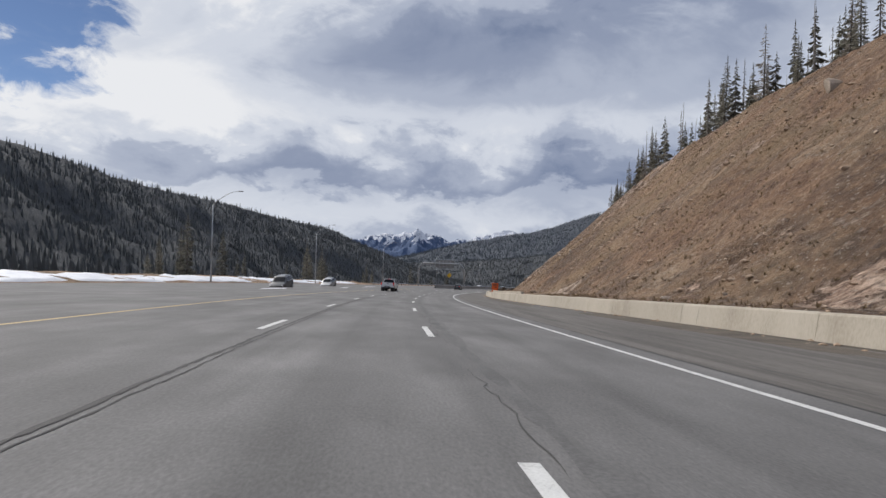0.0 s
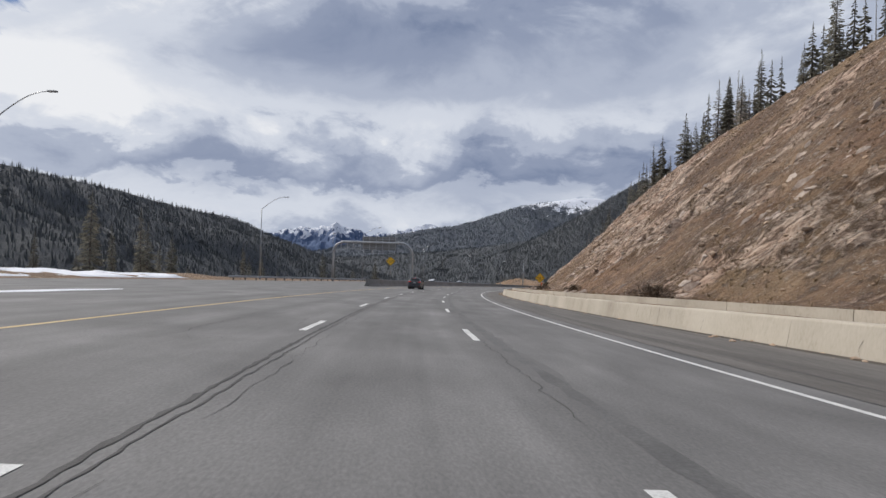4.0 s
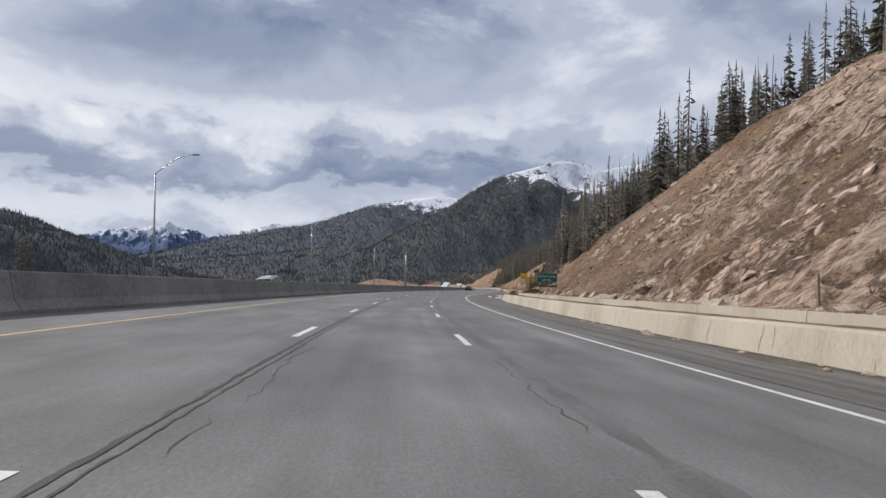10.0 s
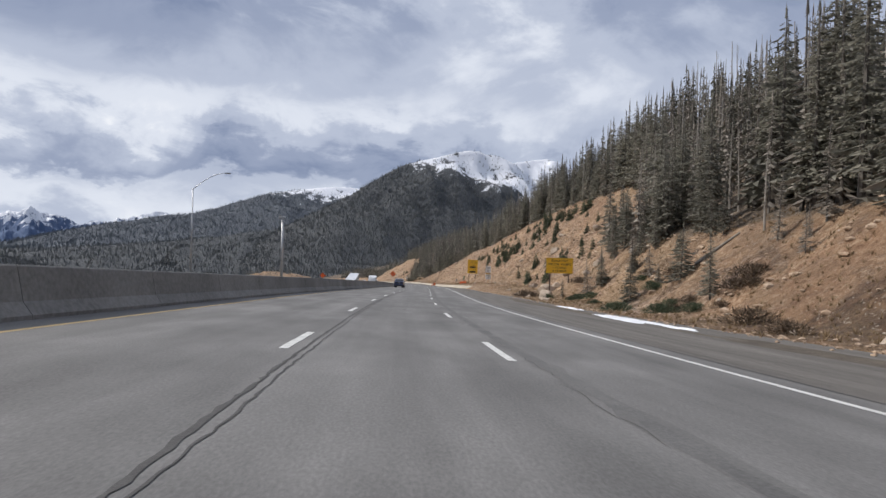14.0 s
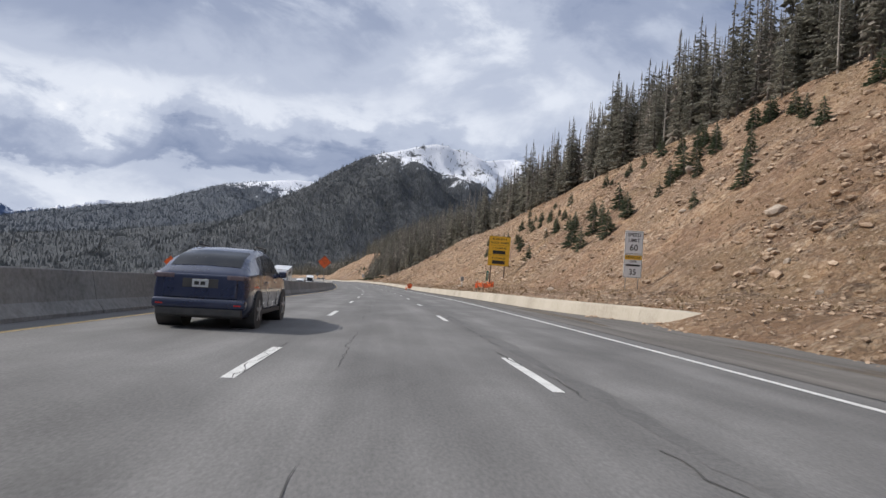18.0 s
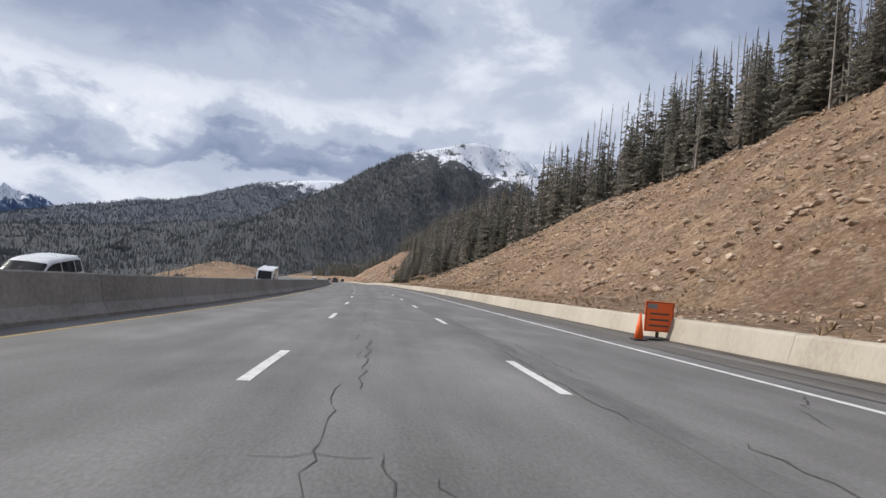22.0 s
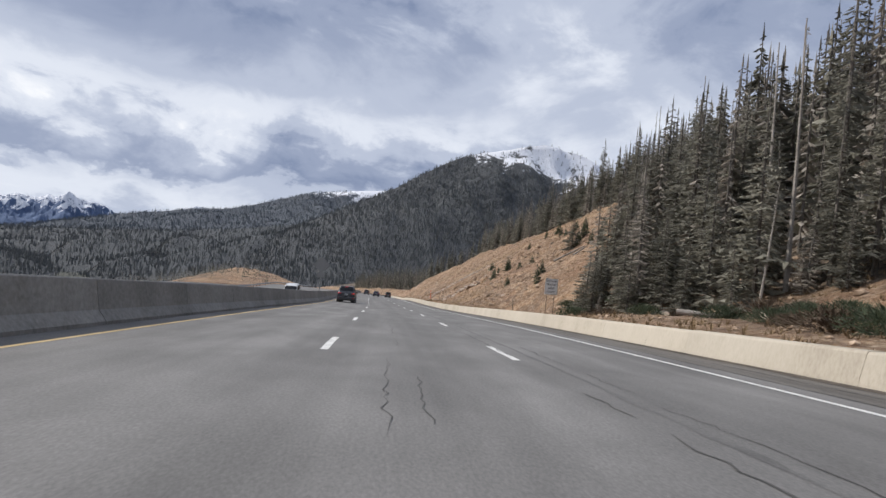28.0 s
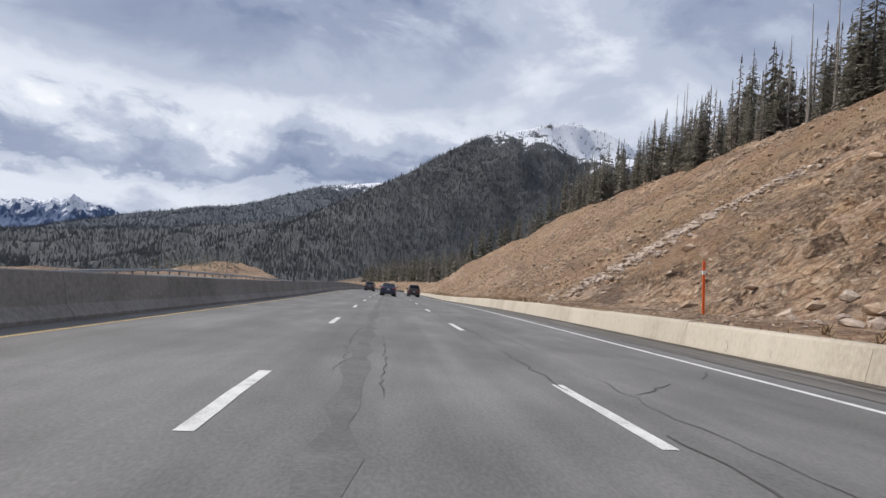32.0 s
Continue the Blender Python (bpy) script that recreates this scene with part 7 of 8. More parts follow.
def number_plate(parent, x, y, z, out=-1):
    p = part("number_plate", box(x - 0.155, x + 0.155, y - 0.006, y + 0.006, z - 0.078, z + 0.078, 0.004), PLATE, parent)
    for k in range(2):
        part("bar", box(x - 0.11 + k * 0.12, x - 0.02 + k * 0.12, y + out * 0.012 - 0.002, y + out * 0.012 + 0.002, z - 0.035, z + 0.035), BLACK, p)


def shell(L, h, tall, belt, slant, bonnet):
    """The skin of a car as a function of the place along it and across it (0 sill to 6 roof ridge)."""
    front = L - bonnet
    tops = [(0.0, belt - 0.02), (0.05, belt + 0.05), (slant * 0.5, belt + (tall - belt) * 0.62), (slant, tall - 0.06), (slant + 0.35, tall - 0.005), (slant + 0.9, tall), (front - 0.95, tall - 0.01), (front - 0.6, tall - 0.07),
            (front + 0.25, belt + 0.03), (L - 0.55, belt - 0.07), (L - 0.15, belt - 0.18), (L, belt - 0.30)]

    def top(y):
        return (knots(y - 0.06, tops) + knots(y, tops) * 2 + knots(y + 0.06, tops)) / 4

    def wide(y):
        return h * knots(y, [(0.0, 0.90), (0.10, 0.955), (0.35, 0.99), (1.0, 1.0), (L - 1.0, 1.0), (L - 0.4, 0.965), (L - 0.12, 0.90), (L, 0.82)])

    def place(y, k):
        zt, w = top(y), wide(y)
        up = min(max((zt - belt - 0.03) / (tall - belt - 0.03), 0.0), 1.0)
        b = min(belt, zt - 0.06)
        ease = up ** 0.5
        pts = [(w * 0.90, 0.25), (w * 0.985, 0.42), (w, 0.70), (w * 0.965, b), (w * (0.90 - 0.14 * ease), zt - 0.03 - 0.05 * ease), (w * (0.72 - 0.08 * ease), zt - 0.012), (0.0, zt + 0.008)]
        sg = 1 if k >= 0 else -1
        k = min(abs(k), 6.0)
        i = min(int(k), 5)
        f = k - i
        return Vector((sg * (pts[i][0] + (pts[i + 1][0] - pts[i][0]) * f), y, pts[i][1] + (pts[i + 1][1] - pts[i][1]) * f))
    return place, top, wide


def skin(place, ys, ks, lift=0.0, caps=False):
    """A patch of a shell; ks run from one side over the roof to the other, 12 - k on the far side."""
    bm = bmesh.new()
    rows = []
    for y in ys:
        row = []
        for k in ks:
            at_k = (lambda q: place(y, q) if q <= 6 else Vector((-1, 1, 1)) * place(y, 12 - q))
            p = at_k(k)
            if lift:
                e = 0.02
                du = at_k(min(k + e, 12)) - at_k(max(k - e, 0))
                y2 = y + 0.02
                p2 = place(y2, k) if k <= 6 else Vector((-1, 1, 1)) * place(y2, 12 - k)
                nrm = du.cross(p2 - p)
                if nrm.length > 1e-9:
                    nrm.normalize()
                    mid = Vector((0, y, 0.6))
                    p = p + nrm * (lift if nrm.dot(p - mid) > 0 else -lift)
            row.append(bm.verts.new(p))
        rows.append(row)
    for a, b in zip(rows, rows[1:]):
        for i in range(len(ks) - 1):
            bm.faces.new((a[i], a[i + 1], b[i + 1], b[i])).smooth = True
    if caps:
        bm.faces.new(rows[0])
        bm.faces.new(rows[-1])
        for i in range(len(rows) - 1):
            bm.faces.new((rows[i][0], rows[i + 1][0], rows[i + 1][-1], rows[i][-1]))
        edge = [e for e in bm.edges if e.verts[0] in rows[0] and e.verts[1] in rows[0]]
        bmesh.ops.recalc_face_normals(bm, faces=bm.faces)
        bmesh.ops.bevel(bm, geom=edge, offset=0.045, segments=3, affect="EDGES", profile=0.5)
    bmesh.ops.recalc_face_normals(bm, faces=bm.faces)
    return bm


def steps(a, b, n):
    return [a + (b - a) * i / n for i in range(n + 1)]


def suv(name, m, paint, label, length=4.6, wide=1.86, tall=1.66, belt=1.02, lit=True, slant=0.55, roof_rails=True, bonnet=1.25, category="car", sub=3, lamp_high=0.88, lamp=None):
    c = tagged(empty(name, m), label, category)
    h = wide / 2
    L = length
    place, top, broad = shell(L, h, tall, belt, slant, bonnet)
    ys = sorted(set([0.0, 0.05, 0.1, 0.2, 0.35] + steps(0.4, L - 0.4, 30) + [L - 0.25, L - 0.12, L - 0.04, L]))
    ks = [0, 0.5, 1, 1.5, 2, 2.5, 2.85, 3, 3.1, 3.5, 3.9, 4, 4.3, 4.7, 5, 5.5, 6]
    part("body", skin(place, ys, ks + [12 - k for k in ks[-2::-1]], 0.0, True), paint, c)
    front = L - bonnet
    mid = [4.72, 5, 5.5, 6, 6.5, 7, 7.28]
    part("rear_window", skin(place, steps(slant * 0.16 + 0.03, slant * 0.86, 6), mid, 0.006), GLASS, c)
    part("windscreen", skin(place, steps(front - 0.52, front + 0.14, 6), [4.3] + mid + [7.7], 0.006), GLASS, c)
    y0, y1 = slant * 0.75 + 0.12, front - 0.30
    cuts = [y0 + (y1 - y0) * f for f in ((0, 0.22, 0.60, 1.0) if sub == 3 else (0, 0.5, 1.0))]
    for a, b in zip(cuts, cuts[1:]):
        for band in ([3.14, 3.4, 3.7, 3.88], [8.12, 8.3, 8.6, 8.86]):
            part("side_window", skin(place, steps(a + 0.03, b - 0.03, 5), band, 0.005), GLASS, c)
    r = 0.36
    arches(c, h + 0.012, (0.85, L - 0.88), r)
    for x in (-h + 0.105, h - 0.105):
        for y in (0.85, L - 0.88):
            wheel(c, x, y, r)
    part("bumper", box(-h * 0.93, h * 0.93, -0.07, 0.16, 0.40, 0.60, 0.07, 3), paint, c)
    part("rear_valance", box(-h * 0.86, h * 0.86, -0.055, 0.14, 0.25, 0.42, 0.05, 3), TRIM, c)
    part("front_bumper", box(-h * 0.84, h * 0.84, L - 0.16, L + 0.05, 0.28, 0.52, 0.06, 3), TRIM, c)
    part("grille", box(-0.5, 0.5, L - 0.03, L + 0.02, 0.52, belt - 0.36, 0.02), TRIM, c)
    part("tailgate", box(-h * 0.74, h * 0.74, -0.03, 0.06, 0.60, belt - 0.02, 0.045, 3), paint, c)
    part("number_recess", box(-0.34, 0.34, -0.036, 0.03, lamp_high - 0.21, lamp_high - 0.03, 0.008), TRIM, c)
    for sx in (-1, 1):
        a, b = sorted((sx * (h - 0.46), sx * (h * 0.875)))
        part("tail_lamp", box(a, b, -0.040, 0.10, lamp_high - 0.035, lamp_high + 0.055, 0.02, 2), lamp or TAIL, c)
        a, b = sorted((sx * (h - 0.18), sx * (h * 0.945)))
        part("tail_lamp", box(a, b, 0.02, 0.24, lamp_high - 0.03, lamp_high + 0.05, 0.025, 2), lamp or TAIL, c)
        if lit:
            a, b = sorted((sx * (h - 0.30), sx * (h - 0.12)))
            part("brake_lamp", box(a, b, -0.048, -0.030, lamp_high - 0.02, lamp_high + 0.035, 0.006), BRAKE, c)
        a, b = sorted((sx * (h - 0.46), sx * (h - 0.09)))
        part("headlamp", box(a, b, L - 0.20, L - 0.04, belt - 0.40, belt - 0.27, 0.04, 2), CLEAR, c)
        part("reflector", box(sx * (h - 0.22) - 0.07, sx * (h - 0.22) + 0.07, -0.078, -0.05, 0.47, 0.50, 0.004), TAIL, c)
        if roof_rails:
            x = sx * (h * 0.66)
            part("roof_rail", tube([(x, slant + 0.3, tall - 0.02), (x, slant + 0.42, tall + 0.05), (x, front - 0.95, tall + 0.05), (x, front - 0.8, tall - 0.03)], 0.018, 6), TRIM, c)
        for k in (0, 1):
            y = L * (0.36, 0.57)[k]
            a, b = sorted((sx * (h * 0.972), sx * (h * 0.972 + 0.022)))
            part("door_handle", box(a, b, y, y + 0.18, belt - 0.15, belt - 0.12, 0.006), paint, c)
            a, b = sorted((sx * (h - 0.012), sx * (h + 0.002)))
            part("door_seam", box(a, b, y + 0.24, y + 0.248, 0.42, 0.74), TRIM, c)
        a, b = sorted((sx * (h - 0.03), sx * (h + 0.004)))
        part("sill", box(a, b, 1.25, L - 1.28, 0.27, 0.37, 0.012, 2), TRIM, c)
    if lit:
        part("high_brake_lamp", box(-0.17, 0.17, slant * 0.9 - 0.03, slant * 0.9 + 0.03, tall - 0.105, tall - 0.085, 0.005), BRAKE, c)
    if slant < 1.0:
        part("spoiler", box(-h * 0.62, h * 0.62, slant * 0.88 - 0.02, slant + 0.25, tall - 0.085, tall - 0.045, 0.018, 2), paint, c)
    part("rear_wiper", box(-0.02, 0.36, slant * 0.16, slant * 0.16 + 0.03, belt + 0.10, belt + 0.12, 0.004), TRIM, c)
    number_plate(c, 0.0, -0.044, lamp_high - 0.12)
    mirrors(c, front - 0.42, belt - 0.02, h * 0.95, paint)
    part("underside", box(-h + 0.2, h - 0.2, 0.3, L - 0.3, 0.20, 0.40), TRIM, c)
    return c


def pickup(m, paint, label, lit=True):
    c = tagged(empty("pickup_truck", m), label, "pickup truck")
    h, L = 0.95, 5.4
    part("bed", prism([(0.08, 0.62), (0.06, 0.80), (0.08, 1.24), (1.75, 1.24), (1.75, 0.55), (0.6, 0.55)], -h, h, 0.03, 2), paint, c)
    part("bed_floor", box(-h + 0.10, h - 0.10, 0.16, 1.70, 1.235, 1.248), TRIM, c)
    part("tailgate", box(-h + 0.17, h - 0.17, 0.0, 0.08, 0.80, 1.25, 0.02, 2), paint, c)
    part("tailgate_handle", box(-0.13, 0.13, -0.014, 0.01, 1.06, 1.16, 0.01), TRIM, c)
    part("body", prism([(1.72, 0.45), (1.72, 1.24), (4.0, 1.18), (5.1, 1.08), (5.36, 0.92), (5.38, 0.55), (5.2, 0.42)], -h, h, 0.05, 3), paint, c)
    cabin(c, paint, 1.74, 4.15, 1.95, 3.3, h - 0.05, h - 0.22, 1.17, 1.80, 2, 0.05)
    arches(c, h + 0.004, (1.02, 4.45), 0.38)
    for x in (-h + 0.12, h - 0.12):
        for y in (1.02, 4.45):
            wheel(c, x, y, 0.39, 0.26)
    part("bumper", box(-h + 0.02, h - 0.02, -0.12, 0.08, 0.58, 0.78, 0.03, 2), paint, c)
    part("bumper_step", box(-0.40, 0.40, -0.135, 0.0, 0.56, 0.74, 0.01), TRIM, c)
    part("front_bumper", box(-h + 0.02, h - 0.02, L - 0.1, L + 0.08, 0.45, 0.72, 0.04, 2), TRIM, c)
    part("tow_bar", box(-0.06, 0.06, -0.16, 0.3, 0.46, 0.56), TRIM, c)
    part("axle", tube([(-0.8, 1.02, 0.38), (0.8, 1.02, 0.38)], 0.07, 8), TRIM, c)
    part("differential", box(-0.18, 0.18, 0.86, 1.18, 0.26, 0.5, 0.05, 2), TRIM, c)
    part("exhaust", tube([(0.45, 0.05, 0.44), (0.45, 1.6, 0.44)], 0.04, 8), CHROME, c)
    part("underside", box(-h + 0.3, h - 0.3, 0.5, 5.0, 0.36, 0.60), TRIM, c)
    for sx in (-1, 1):
        a, b = sorted((sx * (h - 0.16), sx * (h + 0.006)))
        t = part("tail_lamp", box(a, b, -0.012, 0.16, 0.86, 1.24, 0.02, 2), TAIL, c)
        if lit:
            a, b = sorted((sx * (h - 0.13), sx * (h - 0.04)))
            for zz in (0.93, 1.10):
                part("brake_lamp", box(a, b, -0.02, 0.0, zz, zz + 0.08, 0.01), BRAKE, t)
        a, b = sorted((sx * (h - 0.4), sx * (h - 0.02)))
        part("headlamp", box(a, b, L - 0.14, L + 0.0, 0.82, 1.0, 0.03, 2), CLEAR, c)
        for y in (2.5, 3.3):
            a, b = sorted((sx * h, sx * (h + 0.014)))
            part("door_handle", box(a, b, y, y + 0.2, 1.06, 1.09, 0.004), paint, c)
            a, b = sorted((sx * (h - 0.006), sx * (h + 0.003)))
            part("door_seam", box(a, b, y - 0.12, y - 0.11, 0.55, 1.2), TRIM, c)
    part("high_brake_lamp", box(-0.14, 0.14, 1.90, 1.96, 1.755, 1.780, 0.006), BRAKE if lit else TAIL, c)
    number_plate(c, 0.0, -0.142, 0.66)
    mirrors(c, 3.75, 1.16, h - 0.02, TRIM)
    return c


def box_truck(m, paint, label):
    c = tagged(empty("box_truck", m), label, "truck")
    part("cargo_box", box(-1.22, 1.22, 0.0, 5.6, 1.0, 3.65, 0.03), paint, c)
    part("cargo_skirt", box(-1.2, 1.2, 0.0, 5.5, 0.82, 1.0), TRIM, c)
    for y in (0.02, 5.56):
        part("corner_rail", box(-1.235, 1.235, y - 0.02, y + 0.03, 1.0, 3.66), BACKING, c)
    part("wind_deflector", prism([(5.62, 3.1), (5.62, 3.6), (5.9, 3.55), (6.5, 2.55), (6.0, 2.5)], -1.0, 1.0, 0.06), paint, c)
    part("cab", prism([(5.7, 0.6), (5.7, 2.5), (6.7, 2.5), (7.15, 1.7), (7.3, 1.55), (7.35, 0.6)], -1.05, 1.05, 0.06), paint, c)
    part("windscreen", sheet([(0.92, 7.13, 1.78), (-0.92, 7.13, 1.78), (-0.9, 6.76, 2.42), (0.9, 6.76, 2.42)], 0.03), GLASS, c)
    for sx in (-1, 1):
        f = [(sx * 1.05, 6.0, 1.6), (sx * 1.05, 6.85, 1.6), (sx * 1.05, 6.62, 2.35), (sx * 1.05, 6.0, 2.35)]
        part("side_window", sheet(f if sx > 0 else f[::-1], 0.008), GLASS, c)
        a, b = sorted((sx * 1.08, sx * 1.32))
        part("mirror", box(a, b, 6.9, 7.0, 1.6, 2.05, 0.03), TRIM, c)
        a, b = sorted((sx * 0.55, sx * 0.98))
        part("headlamp", box(a, b, 7.28, 7.38, 0.85, 1.05, 0.02), HEADLAMP, c)
        for y in (1.3, 6.3):
            wheel(c, sx * 1.0, y, 0.45, 0.28)
    part("grille", box(-0.5, 0.5, 7.3, 7.38, 0.8, 1.2, 0.02), TRIM, c)
    part("bumper", box(-1.1, 1.1, 7.25, 7.45, 0.42, 0.68, 0.04), BACKING, c)
    part("chassis", box(-0.45, 0.45, 0.2, 6.9, 0.55, 0.85), TRIM, c)
    for sx, a in ((1, 90), (-1, -90)):
        t = bar(c, 0, 0, 2.6, 0.42, BLACK, "logo_shape")
        t.matrix_basis = pose(sx * 1.225, 3.6, 3.0, 0, 0, a)
        t = bar(c, 0, 0, 2.0, 0.10, BACKING, "logo_shape")
        t.matrix_basis = pose(sx * 1.225, 3.5, 2.6, 0, 4, a)
    return c


def semi(m, paint, label):
    c = tagged(empty("semi_truck", m), label, "truck")
    part("trailer", box(-1.28, 1.28, 0.0, 15.9, 1.25, 4.1, 0.03), paint, c)
    for i in range(15):
        for sx in (-1, 1):
            a, b = sorted((sx * 1.28, sx * 1.287))
            part("trailer_rib", box(a, b, 0.9 + i * 1.02, 0.915 + i * 1.02, 1.3, 4.05), BACKING, c)
    part("trailer_frame", box(-1.2, 1.2, 0.1, 15.6, 1.05, 1.25), TRIM, c)
    part("cab", prism([(16.7, 0.9), (16.7, 3.5), (17.0, 3.95), (18.4, 3.8), (19.6, 2.9), (20.0, 1.9), (21.6, 1.6), (21.9, 0.9), (21.8, 0.5), (17.5, 0.5)], -1.2, 1.2, 0.12, 3), paint, c)
    part("windscreen", sheet([(1.0, 19.97, 1.98), (-1.0, 19.97, 1.98), (-0.95, 19.62, 2.85), (0.95, 19.62, 2.85)], 0.035), GLASS, c)
    for sx in (-1, 1):
        for y0, y1, z0, z1 in ((18.7, 19.6, 1.85, 2.6), (17.4, 17.8, 1.9, 2.4), (17.4, 17.9, 3.15, 3.5)):
            f = [(sx * 1.2, y0, z0), (sx * 1.2, y1, z0), (sx * 1.2, y1 - 0.1, z1), (sx * 1.2, y0, z1)]
            part("side_window", sheet(f if sx > 0 else f[::-1], 0.01), GLASS, c)
        a, b = sorted((sx * 1.22, sx * 1.5))
        part("mirror", box(a, b, 19.5, 19.65, 1.8, 2.5, 0.04), TRIM, c)
        a, b = sorted((sx * 0.75, sx * 1.15))
        part("headlamp", box(a, b, 21.6, 21.86, 0.95, 1.2, 0.04), CLEAR, c)
        for y in (1.6, 2.9, 17.0, 18.2, 21.0):
            wheel(c, sx * 1.05, y, 0.51, 0.30)
        part("door_seam", box(min(sx * 1.198, sx * 1.206), max(sx * 1.198, sx * 1.206), 18.55, 18.57, 1.0, 2.7), TRIM, c)
        t = bar(c, 0, 0, 1.9, 0.42, BACKING, "logo_shape")
        t.matrix_basis = pose(sx * 1.288, 12.6, 3.55, 0, 0, 90 * sx)
    part("grille", box(-0.55, 0.55, 21.75, 21.92, 0.9, 1.5, 0.04), TRIM, c)
    part("fairing_gap", box(-1.1, 1.1, 15.95, 16.7, 1.1, 1.3), TRIM, c)
    part("side_tank", box(-1.15, 1.15, 17.5, 19.0, 0.5, 0.95, 0.1, 2), CHROME, c)
    return c


def van(m, paint, label, lit=True):
    c = tagged(empty("panel_van", m), label, "van")
    h = 0.98
    part("body", prism([(0.0, 0.45), (0.0, 2.5), (0.15, 2.68), (4.5, 2.70), (4.8, 2.58), (5.35, 1.42), (5.85, 1.15), (5.98, 0.9), (5.95, 0.4), (5.6, 0.32)], -h, h, 0.08, 3), paint, c)
    part("windscreen", sheet([(0.86, 5.30, 1.52), (-0.86, 5.30, 1.52), (-0.80, 4.84, 2.50), (0.80, 4.84, 2.50)], 0.03), GLASS, c)
    for sx in (-1, 1):
        for y0, y1 in ((4.0, 4.95), (2.9, 3.85), (1.6, 2.8)):
            f = [(sx * h, y0, 1.42), (sx * h, y1, 1.42), (sx * h, y1 - (0.35 if y1 > 4.5 else 0.0), 2.15), (sx * h, y0, 2.15)]
            part("side_window", sheet(f if sx > 0 else f[::-1], 0.008), GLASS, c)
        for y in (1.0, 5.0):
            wheel(c, sx * (h - 0.12), y, 0.36, 0.24)
        a, b = sorted((sx * (h - 0.35), sx * (h - 0.02)))
        part("headlamp", box(a, b, 5.72, 5.97, 0.92, 1.16, 0.04, 2), HEADLAMP if lit else CLEAR, c)
        a, b = sorted((sx * (h + 0.01), sx * (h + 0.24)))
        part("mirror", box(a, b, 4.85, 4.97, 1.35, 1.75, 0.04, 2), TRIM, c)
        a, b = sorted((sx * (h - 0.14), sx * (h + 0.004)))
        part("tail_lamp", box(a, b, -0.012, 0.1, 0.9, 1.5, 0.02), TAIL, c)
    arches(c, h + 0.004, (1.0, 5.0), 0.36)
    part("grille", box(-0.5, 0.5, 5.9, 6.0, 0.72, 0.95, 0.03), TRIM, c)
    part("bumper", box(-h + 0.02, h - 0.02, 5.85, 6.05, 0.34, 0.62, 0.05, 2), TRIM, c)
    part("rear_bumper", box(-h + 0.02, h - 0.02, -0.08, 0.1, 0.38, 0.55, 0.03), TRIM, c)
    return c


WHITE_PAINT = gloss("white_car_paint", (0.66, 0.67, 0.68), 0.25, coat=0.6, dust=0.22)
GREY_PAINT = gloss("dark_grey_car_paint", (0.035, 0.04, 0.048), 0.28, 0.3, 0.7, dust=0.16)
BLUE_PAINT = gloss("deep_blue_car_paint", (0.014, 0.024, 0.066), 0.2, 0.3, 0.9, dust=0.04)
BLACK_PAINT = gloss("black_blue_car_paint", (0.022, 0.026, 0.036), 0.22, 0.2, 0.8, dust=0.14)
BROWN_PAINT = gloss("dark_brown_car_paint", (0.035, 0.022, 0.020), 0.3, 0.2, 0.6, dust=0.15)
SILVER_PAINT = gloss("silver_car_paint", (0.42, 0.43, 0.44), 0.28, 0.6, 0.6, dust=0.15)

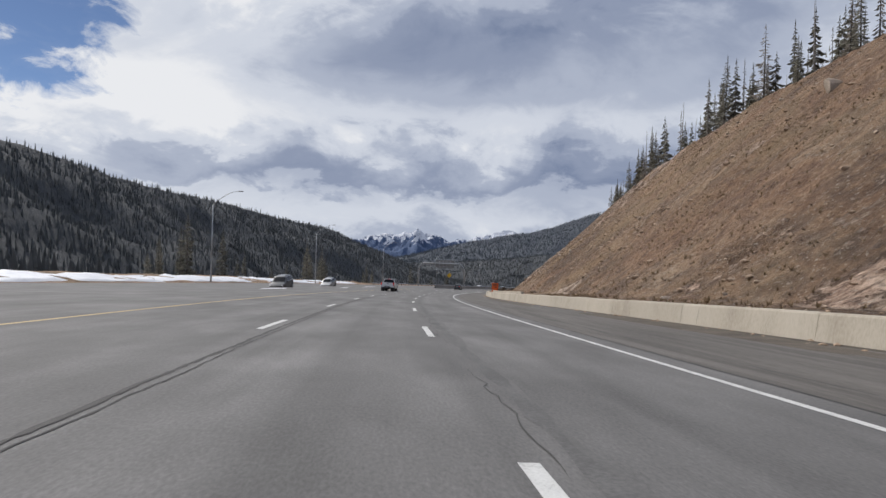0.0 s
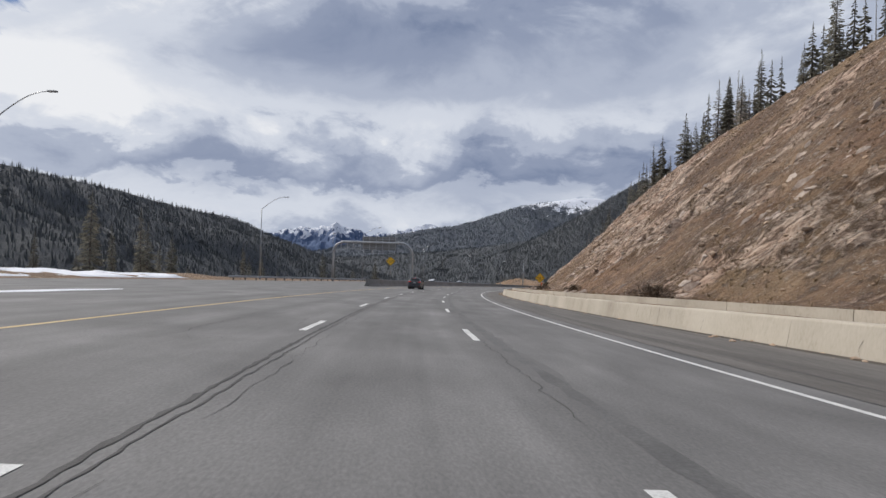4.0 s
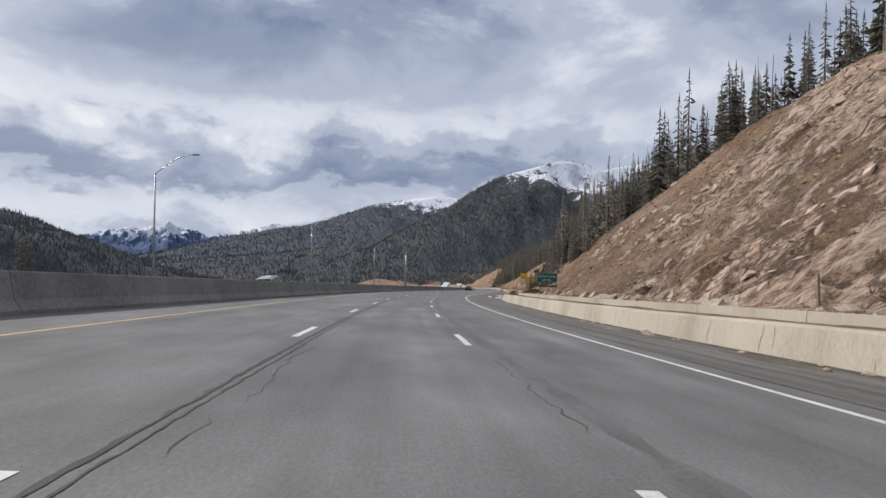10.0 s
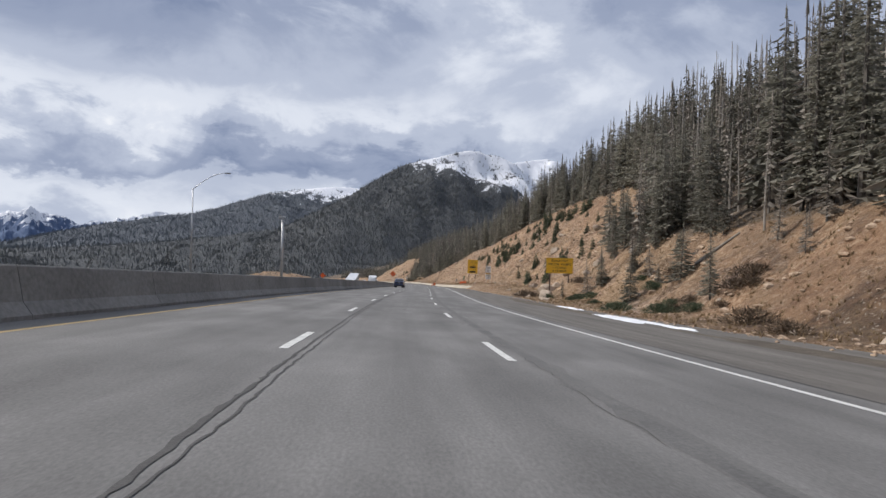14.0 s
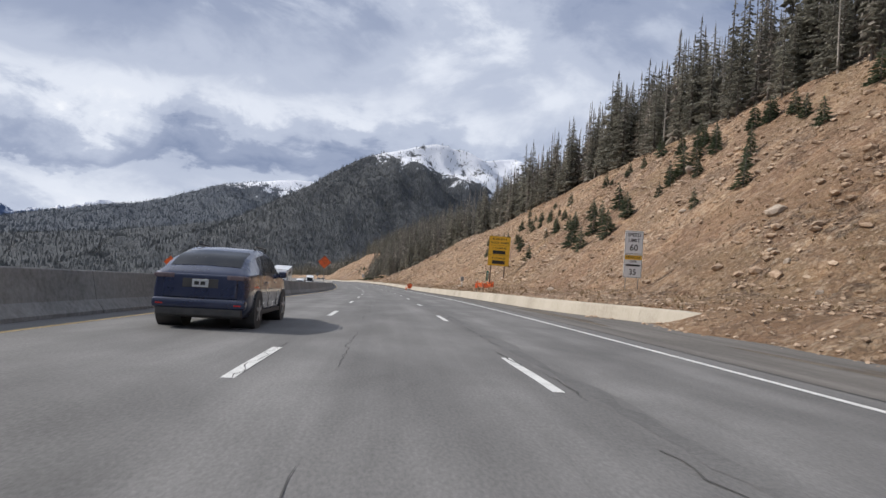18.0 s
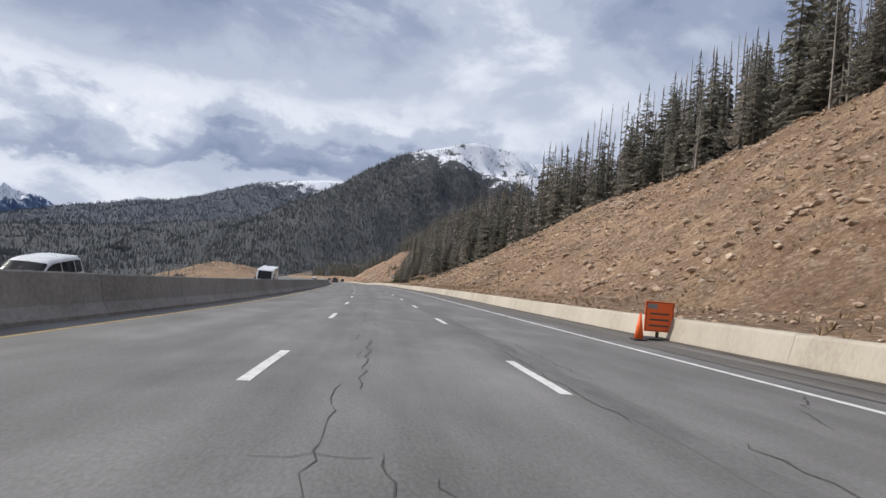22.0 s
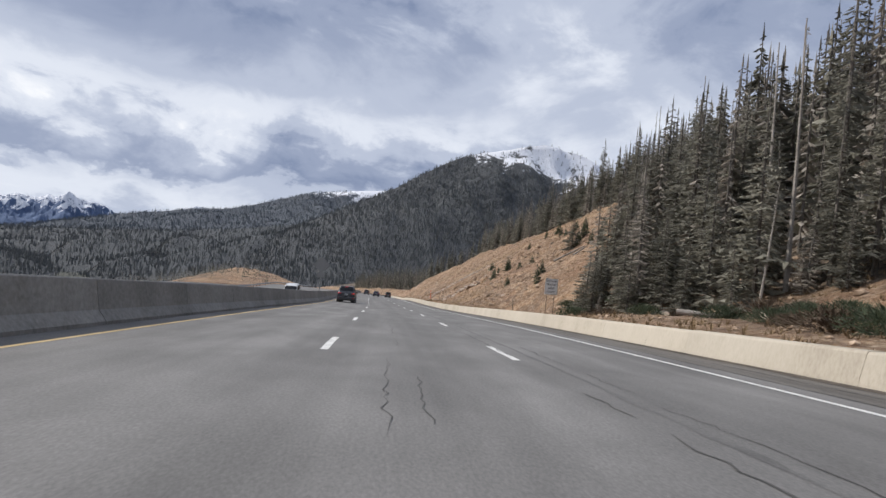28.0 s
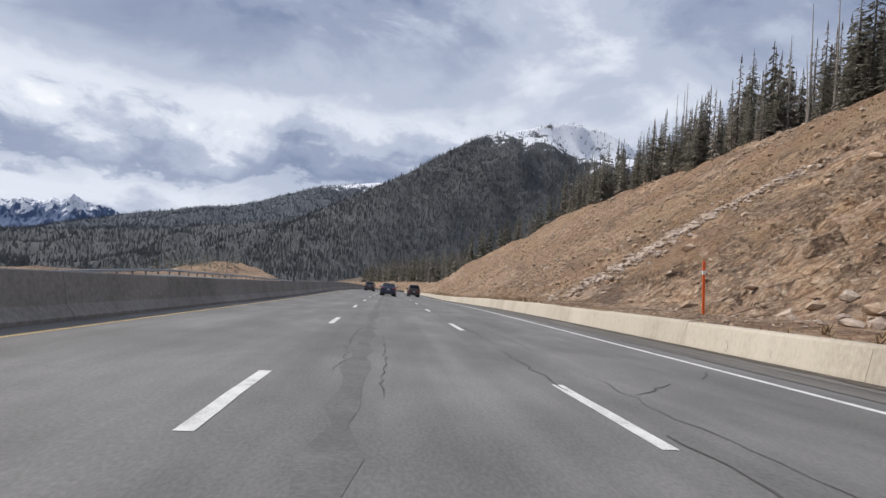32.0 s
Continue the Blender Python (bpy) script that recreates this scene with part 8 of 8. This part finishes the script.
pickup(on_road(84.6, -4.2), WHITE_PAINT, "white crew cab pickup truck with lit red brake lamps")
suv("suv", on_road(179.6, -3.95), GREY_PAINT, "dark grey dusty crossover with lit brake lamps and roof rails", 4.5, 1.84, 1.60, 1.08, slant=0.6, lamp_high=1.02)
suv("hatchback_car", on_road(455.6, -3.8), BLUE_PAINT, "deep blue sloping-roof crossover with a roof rack", 4.75, 1.92, 1.70, 1.10, False, 1.35, True, 1.05, lamp_high=1.02, lamp=SMOKED)
suv("suv", on_road(760.0, -4.3), BLACK_PAINT, "black luxury suv with lit red tail lamps and chrome window trim", 4.9, 1.98, 1.80, 1.08, True, 0.42, lamp_high=0.98)
suv("suv", on_road(889.0, 3.4), BROWN_PAINT, "dark brown boxy suv far down the road", 4.6, 1.86, 1.8, 1.08, False, 0.25, False)
suv("sedan_car", on_road(868.0, -0.3), BLUE_PAINT, "dark blue low car far down the road", 4.7, 1.84, 1.5, 0.98, False, 0.9, False)
suv("suv", on_road(905.0, -3.9), GREY_PAINT, "dark grey crossover beside the median far down the road", 4.5, 1.82, 1.64, 1.0, False)
semi(on_road(519.0, -18.5, turn=180), WHITE_PAINT, "white semi truck with a long white box trailer")
box_truck(on_road(539.0, -14.0, turn=180), WHITE_PAINT, "white box truck with a wind deflector and headlamps")
van(on_road(623.0, -13.1, turn=180), WHITE_PAINT, "white high-roof van with lit headlamps")
suv("suv", on_road(258.5, -13.2, turn=180), WHITE_PAINT, "white suv on the opposite carriageway behind the barrier", 4.6, 1.86, 1.7, 1.04, False)
suv("suv", on_road(774.0, -11.6, turn=180), WHITE_PAINT, "white suv passing on the opposite carriageway", 4.7, 1.9, 1.8, 1.08, False)
suv("suv", on_road(108.0, -18.2, turn=180), SILVER_PAINT, "silver suv on the opposite carriageway", 4.6, 1.86, 1.75, 1.04, False)
suv("suv", on_road(76.0, -16.2, turn=180), GREY_PAINT, "dark suv on the opposite carriageway", 4.7, 1.9, 1.78, 1.06, False)
suv("suv", on_road(299.8, -13.4, turn=180), SILVER_PAINT, "silver suv driving up the opposite carriageway", 4.6, 1.86, 1.68, 1.04, False)
suv("suv", on_road(567.5, -13.4, turn=180), WHITE_PAINT, "white boxy off-road car on the opposite carriageway", 4.7, 1.88, 1.86, 1.12, False, 0.2, False, 1.5)
